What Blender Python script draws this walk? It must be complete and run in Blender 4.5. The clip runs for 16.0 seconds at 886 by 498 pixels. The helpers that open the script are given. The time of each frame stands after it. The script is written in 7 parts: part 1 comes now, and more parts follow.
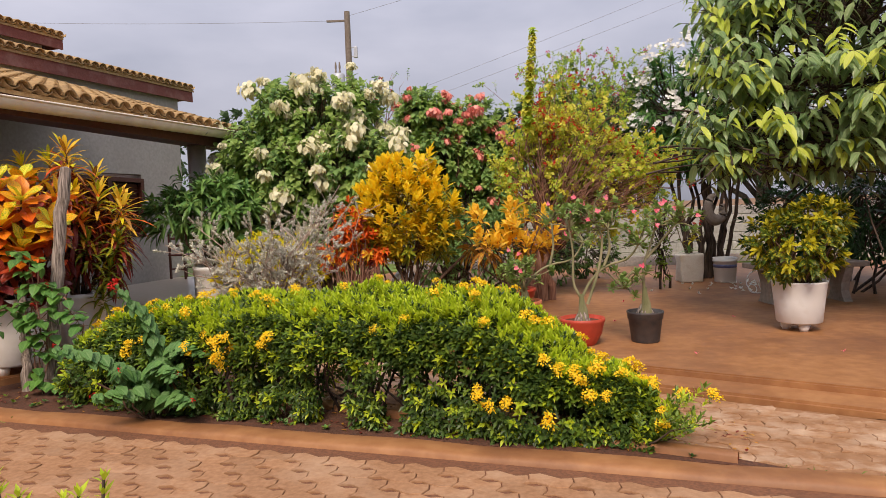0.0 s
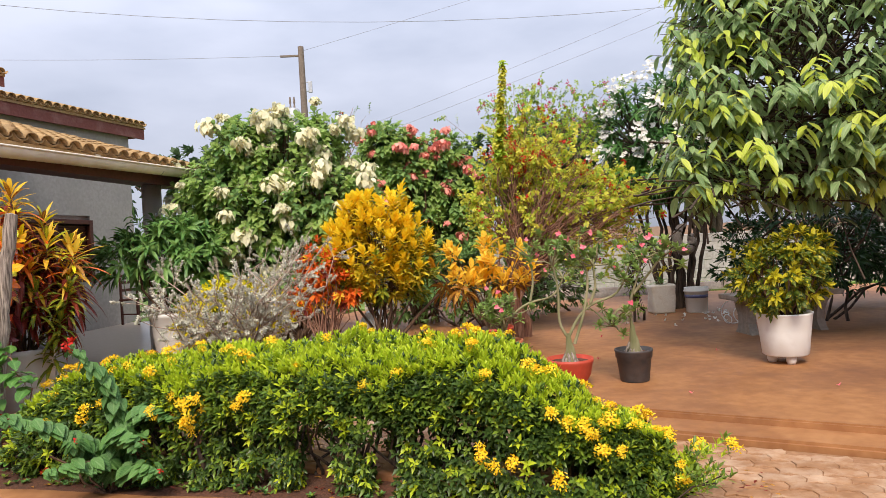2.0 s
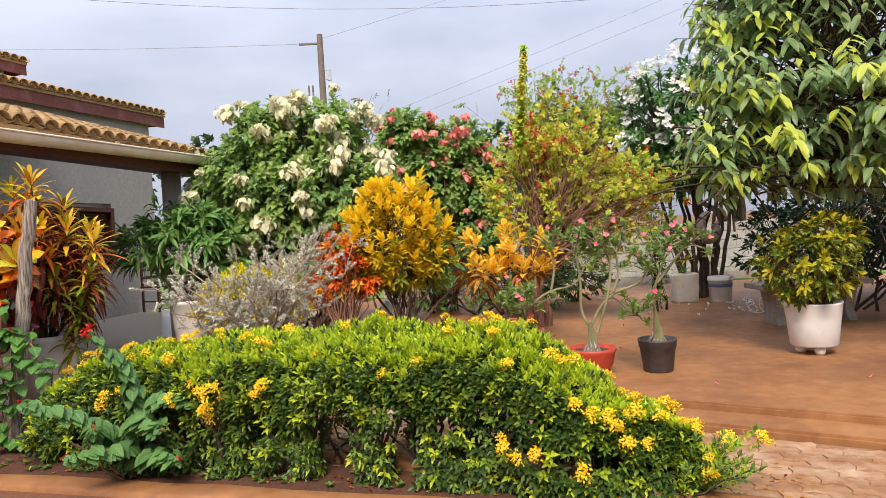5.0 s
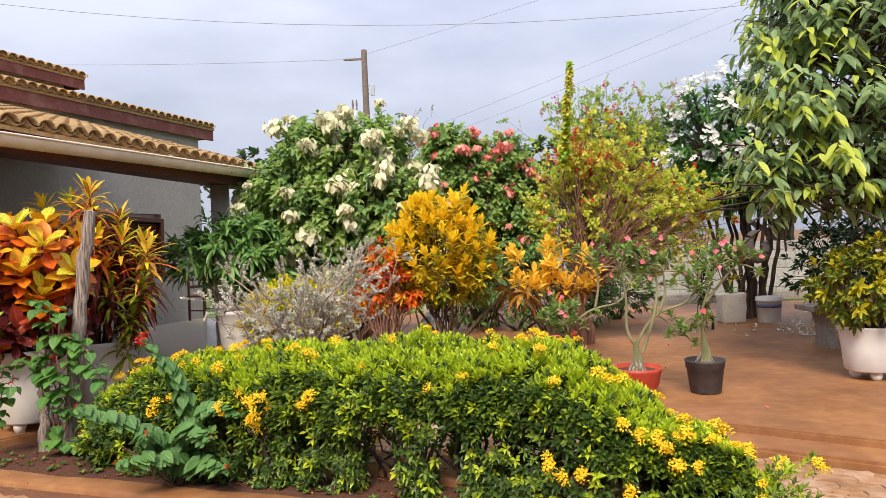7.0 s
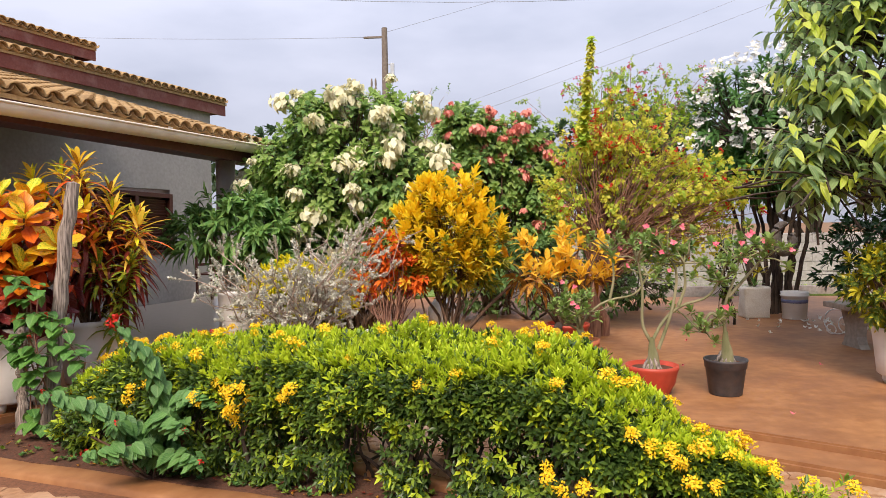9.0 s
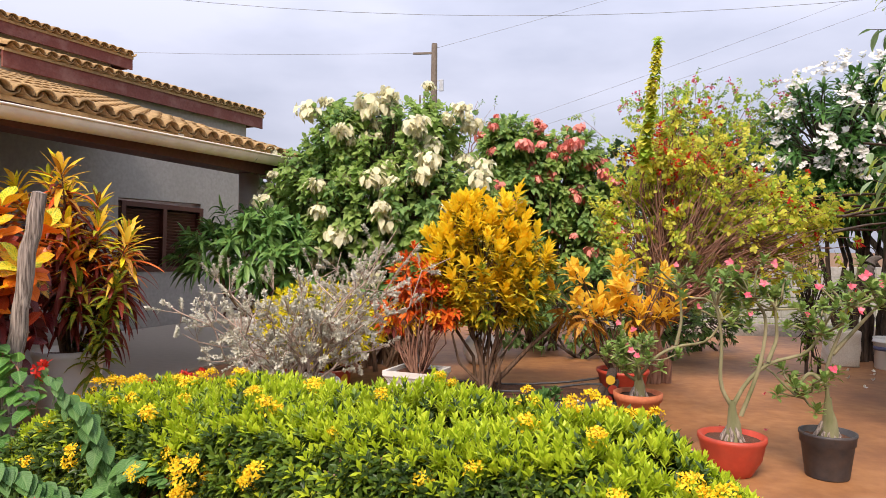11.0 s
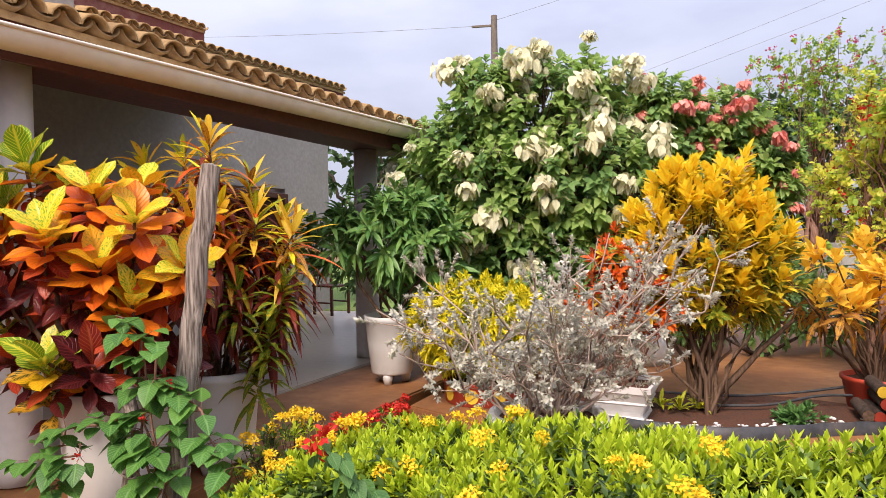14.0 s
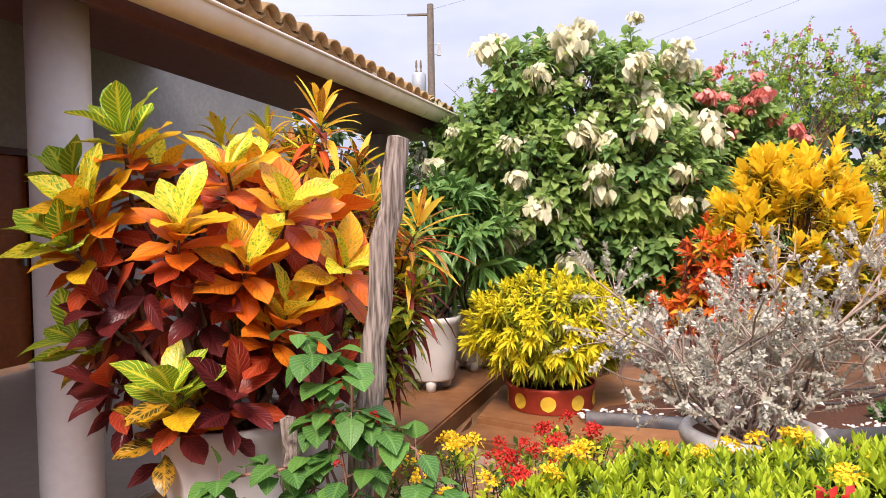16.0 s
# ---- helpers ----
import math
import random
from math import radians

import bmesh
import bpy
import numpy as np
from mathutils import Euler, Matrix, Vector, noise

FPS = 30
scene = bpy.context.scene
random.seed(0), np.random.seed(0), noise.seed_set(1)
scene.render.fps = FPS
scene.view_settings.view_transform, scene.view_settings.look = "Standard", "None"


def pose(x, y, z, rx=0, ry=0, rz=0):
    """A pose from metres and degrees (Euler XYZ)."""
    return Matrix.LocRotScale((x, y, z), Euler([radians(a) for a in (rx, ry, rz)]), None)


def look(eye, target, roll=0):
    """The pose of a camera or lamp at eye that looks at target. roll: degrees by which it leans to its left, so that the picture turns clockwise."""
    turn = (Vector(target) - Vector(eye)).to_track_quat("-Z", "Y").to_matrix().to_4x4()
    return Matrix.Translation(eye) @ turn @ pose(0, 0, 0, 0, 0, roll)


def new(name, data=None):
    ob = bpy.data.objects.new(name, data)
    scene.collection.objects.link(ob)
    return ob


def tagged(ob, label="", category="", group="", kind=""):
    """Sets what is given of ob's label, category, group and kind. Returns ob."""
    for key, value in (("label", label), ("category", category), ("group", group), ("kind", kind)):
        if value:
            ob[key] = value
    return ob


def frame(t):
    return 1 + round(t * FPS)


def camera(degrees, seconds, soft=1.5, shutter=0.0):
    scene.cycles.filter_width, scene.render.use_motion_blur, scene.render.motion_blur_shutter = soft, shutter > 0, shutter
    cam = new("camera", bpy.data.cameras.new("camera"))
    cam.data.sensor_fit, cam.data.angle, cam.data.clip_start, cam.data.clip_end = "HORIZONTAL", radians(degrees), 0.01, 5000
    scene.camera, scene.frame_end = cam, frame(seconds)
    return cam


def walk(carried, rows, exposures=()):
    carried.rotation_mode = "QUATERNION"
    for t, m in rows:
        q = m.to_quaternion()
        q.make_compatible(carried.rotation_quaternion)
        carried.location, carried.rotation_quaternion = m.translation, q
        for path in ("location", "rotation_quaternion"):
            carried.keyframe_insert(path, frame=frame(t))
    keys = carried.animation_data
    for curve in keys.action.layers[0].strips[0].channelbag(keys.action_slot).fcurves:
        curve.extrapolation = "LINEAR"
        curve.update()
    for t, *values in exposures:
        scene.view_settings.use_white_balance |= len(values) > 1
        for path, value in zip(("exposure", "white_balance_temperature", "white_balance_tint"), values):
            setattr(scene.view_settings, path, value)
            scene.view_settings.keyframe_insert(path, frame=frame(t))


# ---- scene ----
cam = camera(65.57, 16.0, 0.3)
PATH = [
    (0, (0.132, -0.539, 1.246), (0.089, 1.456, 1.123), -2.0),
    (0.5, (0.121, -0.512, 1.282), (0.059, 1.483, 1.156), -1.6),
    (1, (0.113, -0.392, 1.293), (0.059, 1.606, 1.229), -2.2),
    (1.5, (0.051, -0.287, 1.304), (0.037, 1.713, 1.286), -1.3),
    (2, (-0.077, -0.250, 1.317), (0.016, 1.748, 1.280), -3.3),
    (2.5, (-0.071, -0.223, 1.294), (0.040, 1.774, 1.264), -4.5),
    (3, (-0.098, -0.167, 1.296), (0.071, 1.825, 1.225), -2.1),
    (3.5, (-0.054, -0.163, 1.311), (0.067, 1.832, 1.253), -3.6),
    (4, (-0.065, -0.158, 1.296), (0.010, 1.839, 1.226), -3.8),
    (6.5, (-0.107, -0.188, 1.318), (-0.137, 1.812, 1.279), -2.6),
    (7, (-0.135, -0.180, 1.314), (-0.207, 1.818, 1.294), -2.4),
    (7.5, (-0.213, -0.185, 1.314), (-0.253, 1.814, 1.306), -2.6),
    (8, (-0.242, -0.104, 1.292), (-0.214, 1.895, 1.239), -2.9),
    (8.5, (-0.136, -0.001, 1.281), (-0.156, 1.997, 1.205), -2.0),
    (8.7, (-0.074, 0.059, 1.291), (-0.147, 2.056, 1.217), -1.6),
    (10.8, (0.034, 1.023, 1.362), (-0.208, 3.009, 1.357), 0.5),
    (11, (0.014, 1.093, 1.361), (-0.256, 3.075, 1.352), 0.6),
    (11.5, (-0.107, 1.392, 1.351), (-0.424, 3.366, 1.290), 0.9),
    (12, (-0.275, 1.516, 1.339), (-0.587, 3.491, 1.288), -0.5),
    (12.5, (-0.478, 1.692, 1.337), (-0.913, 3.643, 1.278), -0.2),
    (13, (-0.750, 1.872, 1.342), (-1.181, 3.823, 1.276), -1.3),
    (13.5, (-1.033, 1.979, 1.336), (-1.494, 3.924, 1.269), -0.3),
    (14, (-1.407, 2.062, 1.359), (-1.760, 4.030, 1.304), -0.8),
    (14.5, (-1.719, 2.180, 1.339), (-2.042, 4.154, 1.309), -1.1),
    (15, (-2.116, 2.262, 1.374), (-2.394, 4.241, 1.302), -2.0),
    (15.5, (-2.460, 2.358, 1.361), (-2.665, 4.347, 1.291), -1.5),
    (16, (-2.676, 2.451, 1.361), (-2.746, 4.448, 1.284), -0.8),
]
walk(cam, [(t, look(eye, target, roll)) for t, eye, target, roll in PATH],
     [(0, -0.2, 6900, 18), (0.5, 0.02, 6800, 16), (1.0, 0.06, 6600, 14), (1.5, 0.14, 6550, 13), (7, 0.16, 6550, 13), (8.5, 0.17, 6650, 15), (11, 0.18, 6650, 17), (13, 0.21, 6550, 18), (15, 0.29, 6450, 20), (16, 0.38, 6450, 22)])

# ---------------- light ----------------
world = bpy.data.worlds.new("overcast_sky")
scene.world = world
world.use_nodes = True
wn, wl = world.node_tree.nodes, world.node_tree.links
wn.clear()
SUN_EL, SUN_ROT = radians(58), radians(182)
sky = wn.new("ShaderNodeTexSky")
sky.sky_type = 'NISHITA'
sky.sun_disc = False
sky.sun_elevation, sky.sun_rotation = SUN_EL, SUN_ROT
scale_sky = wn.new("ShaderNodeVectorMath"); scale_sky.operation = 'SCALE'
scale_sky.inputs["Scale"].default_value = 0.10
wl.new(sky.outputs[0], scale_sky.inputs[0])
wtc = wn.new("ShaderNodeTexCoord")
wmap = wn.new("ShaderNodeMapping"); wmap.inputs["Scale"].default_value = (1.6, 1.6, 4.5)
wl.new(wtc.outputs["Generated"], wmap.inputs[0])
wnoise = wn.new("ShaderNodeTexNoise")
wnoise.inputs["Scale"].default_value, wnoise.inputs["Detail"].default_value = 1.7, 5.0
wl.new(wmap.outputs[0], wnoise.inputs["Vector"])
wramp = wn.new("ShaderNodeValToRGB")
wramp.color_ramp.elements[0].position, wramp.color_ramp.elements[0].color = 0.34, (0.53, 0.59, 0.73, 1)
wramp.color_ramp.elements[1].position, wramp.color_ramp.elements[1].color = 0.62, (0.73, 0.785, 0.93, 1)
wl.new(wnoise.outputs["Fac"], wramp.inputs[0])
wmix = wn.new("ShaderNodeMixRGB"); wmix.inputs[0].default_value = 0.9
wl.new(scale_sky.outputs[0], wmix.inputs[1]); wl.new(wramp.outputs[0], wmix.inputs[2])
# overcast: the zenith is brighter than the horizon, L = Lz (1 + 2 sin e) / 3
wsep = wn.new("ShaderNodeSeparateXYZ"); wl.new(wtc.outputs["Generated"], wsep.inputs[0])
wz = wn.new("ShaderNodeMapRange")
wz.inputs["From Min"].default_value, wz.inputs["From Max"].default_value = 0.0, 1.0
wz.inputs["To Min"].default_value, wz.inputs["To Max"].default_value = 0.62, 2.2
wl.new(wsep.outputs[2], wz.inputs[0])
wbg = wn.new("ShaderNodeBackground"); wl.new(wz.outputs[0], wbg.inputs["Strength"])
wout = wn.new("ShaderNodeOutputWorld")
wl.new(wmix.outputs[0], wbg.inputs[0]); wl.new(wbg.outputs[0], wout.inputs[0])
sun = new("sun", bpy.data.lights.new("sun", 'SUN'))
sun.data.energy, sun.data.angle, sun.data.color = 4.25, radians(22), (1.0, 0.89, 0.74)
sun.matrix_world = pose(0, 0, 20, 41, 0, -10)

# ---------------- materials ----------------
MATS = {}


def bare(name):
    m = bpy.data.materials.new(name)
    m.use_nodes = True
    n = m.node_tree.nodes
    return m, n, m.node_tree.links, n["Principled BSDF"]


def surface(name, c1, c2, rough=0.7, grain=40.0, big=2.0, bump=0.2, c3=None, metal=0.0, spec=0.4, per_object=0.0, wear=0.5):
    """Two-scale mottled surface: fine grain between c1 and c2, large stains towards c3."""
    if name in MATS:
        return MATS[name]
    m, n, l, b = bare(name)
    tc = n.new("ShaderNodeTexCoord")
    geo = n.new("ShaderNodeNewGeometry")
    fine = n.new("ShaderNodeTexNoise"); fine.inputs["Scale"].default_value, fine.inputs["Detail"].default_value = grain, 6
    l.new(geo.outputs["Position"], fine.inputs["Vector"])
    r = n.new("ShaderNodeValToRGB")
    r.color_ramp.elements[0].position, r.color_ramp.elements[1].position = 0.33, 0.68
    r.color_ramp.elements[0].color, r.color_ramp.elements[1].color = (*c1, 1), (*c2, 1)
    l.new(fine.outputs["Fac"], r.inputs[0])
    large = n.new("ShaderNodeTexNoise"); large.inputs["Scale"].default_value, large.inputs["Detail"].default_value = big, 7
    large.inputs["Roughness"].default_value = 0.65
    l.new(geo.outputs["Position"], large.inputs["Vector"])
    lr = n.new("ShaderNodeValToRGB")
    lr.color_ramp.elements[0].position, lr.color_ramp.elements[1].position = 0.46, 0.66
    lr.color_ramp.elements[0].color, lr.color_ramp.elements[1].color = (0, 0, 0, 1), (wear, wear, wear, 1)
    l.new(large.outputs["Fac"], lr.inputs[0])
    mix = n.new("ShaderNodeMixRGB")
    l.new(lr.outputs[0], mix.inputs[0]); l.new(r.outputs[0], mix.inputs[1])
    mix.inputs[2].default_value = (*(c3 or c1), 1)
    out = mix.outputs[0]
    if per_object:
        info = n.new("ShaderNodeObjectInfo")
        hsv = n.new("ShaderNodeHueSaturation")
        mr = n.new("ShaderNodeMapRange"); mr.inputs["To Min"].default_value, mr.inputs["To Max"].default_value = 1 - per_object, 1 + per_object
        l.new(info.outputs["Random"], mr.inputs[0]); l.new(mr.outputs[0], hsv.inputs["Value"]); l.new(out, hsv.inputs["Color"])
        out = hsv.outputs[0]
    l.new(out, b.inputs["Base Color"])
    b.inputs["Roughness"].default_value, b.inputs["Metallic"].default_value = rough, metal
    b.inputs["Specular IOR Level"].default_value = spec
    if bump:
        bp = n.new("ShaderNodeBump"); bp.inputs["Strength"].default_value, bp.inputs["Distance"].default_value = bump, 0.01
        l.new(fine.outputs["Fac"], bp.inputs["Height"]); l.new(bp.outputs[0], b.inputs["Normal"])
    MATS[name] = m
    return m


def leaf_mat(name, c1, c2, vein=None, vein_amount=0.5, spots=0.0, spot_col=None, rough=0.45, glow=0.25, edge=None, bands=9.0, fine=35):
    """Leaf: colour varies leaf by leaf, midrib and side veins along the blade, some light passes through."""
    if name in MATS:
        return MATS[name]
    m, n, l, b = bare(name)
    geo = n.new("ShaderNodeNewGeometry")
    info = n.new("ShaderNodeObjectInfo")
    add = n.new("ShaderNodeMath"); add.operation = 'ADD'
    l.new(geo.outputs["Random Per Island"], add.inputs[0]); l.new(info.outputs["Random"], add.inputs[1])
    fr = n.new("ShaderNodeMath"); fr.operation = 'FRACT'; l.new(add.outputs[0], fr.inputs[0])
    mix = n.new("ShaderNodeMixRGB"); l.new(fr.outputs[0], mix.inputs[0])
    mix.inputs[1].default_value, mix.inputs[2].default_value = (*c1, 1), (*c2, 1)
    out = mix.outputs[0]
    noisy = n.new("ShaderNodeTexNoise"); noisy.inputs["Scale"].default_value = fine
    noisy.inputs["Detail"].default_value = 4
    l.new(geo.outputs["Position"], noisy.inputs["Vector"])
    if spots and spot_col:
        sr = n.new("ShaderNodeValToRGB")
        sr.color_ramp.elements[0].position, sr.color_ramp.elements[1].position = 0.62 - 0.3 * spots, 0.68 - 0.25 * spots
        l.new(noisy.outputs["Fac"], sr.inputs[0])
        ms = n.new("ShaderNodeMixRGB"); l.new(sr.outputs[0], ms.inputs[0]); l.new(out, ms.inputs[1])
        ms.inputs[2].default_value = (*spot_col, 1); out = ms.outputs[0]
    uv = n.new("ShaderNodeUVMap"); uv.uv_map = "blade"
    sep = n.new("ShaderNodeSeparateXYZ"); l.new(uv.outputs[0], sep.inputs[0])
    if vein:
        off = n.new("ShaderNodeMath"); off.operation = 'ABSOLUTE'
        sub = n.new("ShaderNodeMath"); sub.operation = 'SUBTRACT'; sub.inputs[1].default_value = 0.5
        l.new(sep.outputs[0], sub.inputs[0]); l.new(sub.outputs[0], off.inputs[0])
        rib = n.new("ShaderNodeMapRange"); rib.inputs["From Min"].default_value, rib.inputs["From Max"].default_value = 0.10, 0.02
        l.new(off.outputs[0], rib.inputs[0])
        slope = n.new("ShaderNodeMath"); slope.operation = 'MULTIPLY_ADD'; slope.inputs[1].default_value = -0.55
        l.new(off.outputs[0], slope.inputs[0]); l.new(sep.outputs[1], slope.inputs[2])
        fq = n.new("ShaderNodeMath"); fq.operation = 'MULTIPLY'; fq.inputs[1].default_value = bands
        l.new(slope.outputs[0], fq.inputs[0])
        f2 = n.new("ShaderNodeMath"); f2.operation = 'PINGPONG'; f2.inputs[1].default_value = 0.5
        l.new(fq.outputs[0], f2.inputs[0])
        side = n.new("ShaderNodeMapRange"); side.inputs["From Min"].default_value, side.inputs["From Max"].default_value = 0.17, 0.05
        l.new(f2.outputs[0], side.inputs[0])
        mx = n.new("ShaderNodeMath"); mx.operation = 'MAXIMUM'; l.new(rib.outputs[0], mx.inputs[0]); l.new(side.outputs[0], mx.inputs[1])
        am = n.new("ShaderNodeMath"); am.operation = 'MULTIPLY'; am.inputs[1].default_value = vein_amount; l.new(mx.outputs[0], am.inputs[0])
        mv = n.new("ShaderNodeMixRGB"); l.new(am.outputs[0], mv.inputs[0]); l.new(out, mv.inputs[1])
        mv.inputs[2].default_value = (*vein, 1); out = mv.outputs[0]
        bp = n.new("ShaderNodeBump"); bp.inputs["Strength"].default_value, bp.inputs["Distance"].default_value = 0.5, 0.004
        bp.invert = True
        l.new(mx.outputs[0], bp.inputs["Height"]); l.new(bp.outputs[0], b.inputs["Normal"])
    l.new(out, b.inputs["Base Color"])
    b.inputs["Roughness"].default_value = rough
    b.inputs["Specular IOR Level"].default_value = 0.35
    tr = n.new("ShaderNodeBsdfTranslucent"); l.new(out, tr.inputs[0])
    ms = n.new("ShaderNodeMixShader"); ms.inputs[0].default_value = glow
    l.new(b.outputs[0], ms.inputs[1]); l.new(tr.outputs[0], ms.inputs[2]); l.new(ms.outputs[0], n["Material Output"].inputs[0])
    MATS[name] = m
    return m


def bark(name, c1, c2, stretch=9.0, scale=30.0, bump=0.6):
    if name in MATS:
        return MATS[name]
    m, n, l, b = bare(name)
    geo = n.new("ShaderNodeTexCoord")
    mp = n.new("ShaderNodeMapping"); mp.inputs["Scale"].default_value = (stretch, stretch, 1)
    l.new(geo.outputs["Object"], mp.inputs[0])
    no = n.new("ShaderNodeTexNoise"); no.inputs["Scale"].default_value, no.inputs["Detail"].default_value = scale / 6, 8
    l.new(mp.outputs[0], no.inputs["Vector"])
    r = n.new("ShaderNodeValToRGB")
    r.color_ramp.elements[0].position, r.color_ramp.elements[1].position = 0.36, 0.64
    r.color_ramp.elements[0].color, r.color_ramp.elements[1].color = (*c1, 1), (*c2, 1)
    l.new(no.outputs["Fac"], r.inputs[0]); l.new(r.outputs[0], b.inputs["Base Color"])
    b.inputs["Roughness"].default_value = 0.9
    bp = n.new("ShaderNodeBump"); bp.inputs["Strength"].default_value, bp.inputs["Distance"].default_value = bump, 0.012
    l.new(no.outputs["Fac"], bp.inputs["Height"]); l.new(bp.outputs[0], b.inputs["Normal"])
    MATS[name] = m
    return m


terracotta_dirt = surface("red_dirt_concrete", (0.26, 0.110, 0.040), (0.35, 0.165, 0.066), 0.58, 9, 0.9, 0.10, (0.155, 0.062, 0.028), wear=0.85)
driveway_mat = surface("dusty_pavers", (0.24, 0.115, 0.050), (0.33, 0.175, 0.085), 0.75, 12, 2.6, 0.35, (0.48, 0.34, 0.23), per_object=0.08, wear=0.95)
paver_mat = surface("red_paver", (0.25, 0.122, 0.055), (0.35, 0.185, 0.092), 0.8, 30, 1.8, 0.3, (0.42, 0.27, 0.165), per_object=0.10, wear=0.7)
drive_joint = surface("dusty_joint", (0.23, 0.11, 0.050), (0.31, 0.165, 0.08), 0.95, 30, 4, 0.3, (0.24, 0.12, 0.06))
joint_mat = surface("paver_joint_dirt", (0.12, 0.05, 0.025), (0.20, 0.085, 0.04), 0.95, 60, 5, 0.4)
soil_mat = surface("red_soil", (0.06, 0.025, 0.014), (0.13, 0.05, 0.026), 0.95, 70, 6, 0.8, (0.05, 0.03, 0.02))
earth_mat = surface("earth", (0.16, 0.08, 0.04), (0.24, 0.12, 0.06), 0.95, 8, 0.4, 0.4, (0.09, 0.12, 0.03))
grass_mat = surface("lawn_ground", (0.10, 0.18, 0.03), (0.18, 0.26, 0.05), 0.95, 40, 1.5, 0.6, (0.16, 0.13, 0.05))
# white plaster kept grey: the porch's shade is put into its base colour
dimmed_wall = surface("dimmed_white_plaster", (0.30, 0.275, 0.25), (0.37, 0.34, 0.31), 0.8, 18, 1.3, 0.06, (0.27, 0.25, 0.22))
column_mat = surface("column_paint", (0.72, 0.70, 0.68), (0.78, 0.76, 0.74), 0.6, 22, 2, 0.04, (0.66, 0.63, 0.60))
porch_mat = surface("porch_tiles", (0.40, 0.33, 0.26), (0.46, 0.39, 0.32), 0.28, 12, 1.5, 0.02, (0.45, 0.36, 0.28))
clay_mat = surface("clay_roof_tile", (0.36, 0.22, 0.095), (0.50, 0.33, 0.15), 0.85, 25, 3, 0.25, (0.20, 0.13, 0.075), per_object=0.14)
fascia_mat = surface("painted_fascia", (0.15, 0.040, 0.030), (0.20, 0.058, 0.042), 0.7, 30, 3.5, 0.15, (0.30, 0.16, 0.13), wear=0.55)
beam_mat = surface("dark_beam", (0.105, 0.040, 0.034), (0.15, 0.058, 0.048), 0.6, 30, 3, 0.1)
gutter_mat = surface("gutter_paint", (0.68, 0.60, 0.48), (0.76, 0.68, 0.57), 0.45, 8, 2.5, 0.03, (0.60, 0.46, 0.33))
door_mat = surface("varnished_door", (0.28, 0.065, 0.012), (0.36, 0.09, 0.018), 0.35, 20, 3, 0.05, (0.2, 0.045, 0.01))
shutter_mat = surface("shutter_wood", (0.06, 0.016, 0.010), (0.09, 0.026, 0.015), 0.5, 40, 4, 0.1)
pot_white = surface("white_pot_paint", (0.66, 0.64, 0.61), (0.74, 0.73, 0.71), 0.5, 14, 3.5, 0.05, (0.50, 0.44, 0.38), wear=0.45)
pot_cement = surface("whitewashed_cement", (0.62, 0.61, 0.58), (0.74, 0.73, 0.70), 0.8, 26, 6, 0.35, (0.36, 0.33, 0.29), wear=0.7)
pot_red = surface("red_painted_clay", (0.40, 0.045, 0.022), (0.50, 0.065, 0.032), 0.5, 14, 5, 0.08, (0.28, 0.05, 0.03))
pot_black = surface("black_plastic_pot", (0.035, 0.035, 0.04), (0.055, 0.055, 0.06), 0.55, 24, 5, 0.1, (0.12, 0.08, 0.06))
pot_terra = surface("terracotta_pot", (0.44, 0.13, 0.055), (0.54, 0.18, 0.08), 0.75, 30, 5, 0.15, (0.36, 0.11, 0.06))
yellow_paint = surface("yellow_paint", (0.70, 0.44, 0.03), (0.78, 0.52, 0.05), 0.5, 20, 5, 0.05)
concrete_mat = surface("grey_concrete", (0.27, 0.23, 0.19), (0.36, 0.31, 0.26), 0.9, 25, 3, 0.3, (0.20, 0.12, 0.08))
block_mat = surface("whitewashed_block", (0.30, 0.28, 0.26), (0.40, 0.38, 0.36), 0.9, 20, 2.0, 0.3, (0.26, 0.24, 0.21), per_object=0.08)
pebble_mat = surface("white_pebbles", (0.60, 0.59, 0.57), (0.78, 0.77, 0.75), 0.7, 10, 8, 0.05, (0.45, 0.42, 0.40))
black_rubber = surface("black_edging", (0.028, 0.030, 0.034), (0.05, 0.052, 0.058), 0.5, 25, 4, 0.1, (0.13, 0.10, 0.085))
bark_grey = bark("weathered_stake", (0.10, 0.075, 0.06), (0.40, 0.33, 0.28), 14, 42, 1.0)
bark_brown = bark("brown_bark", (0.075, 0.040, 0.022), (0.17, 0.10, 0.06))
bark_dark = bark("dark_bark", (0.030, 0.020, 0.014), (0.085, 0.055, 0.040))
twig_brown = bark("reddish_twig", (0.17, 0.075, 0.05), (0.33, 0.18, 0.12))
twig_grey = bark("greyish_twig", (0.30, 0.21, 0.16), (0.46, 0.35, 0.28))
stem_green = bark("grey_green_stem", (0.14, 0.14, 0.06), (0.28, 0.25, 0.14), 4, 20, 0.3)
pole_mat = surface("weathered_pole", (0.14, 0.11, 0.09), (0.22, 0.18, 0.15), 0.9, 12, 2, 0.3)
steel_mat = surface("galvanised_steel", (0.35, 0.37, 0.40), (0.45, 0.47, 0.50), 0.5, 12, 2, 0.05, metal=0.3)
wire_mat = surface("cable_black", (0.20, 0.20, 0.22), (0.26, 0.26, 0.28), 0.6, 10, 2, 0)

# ---------------- geometry tools ----------------
rng = np.random.default_rng(7)


def unit(a):
    a = np.asarray(a, float)
    return a / np.maximum(np.linalg.norm(a, axis=-1, keepdims=True), 1e-9)


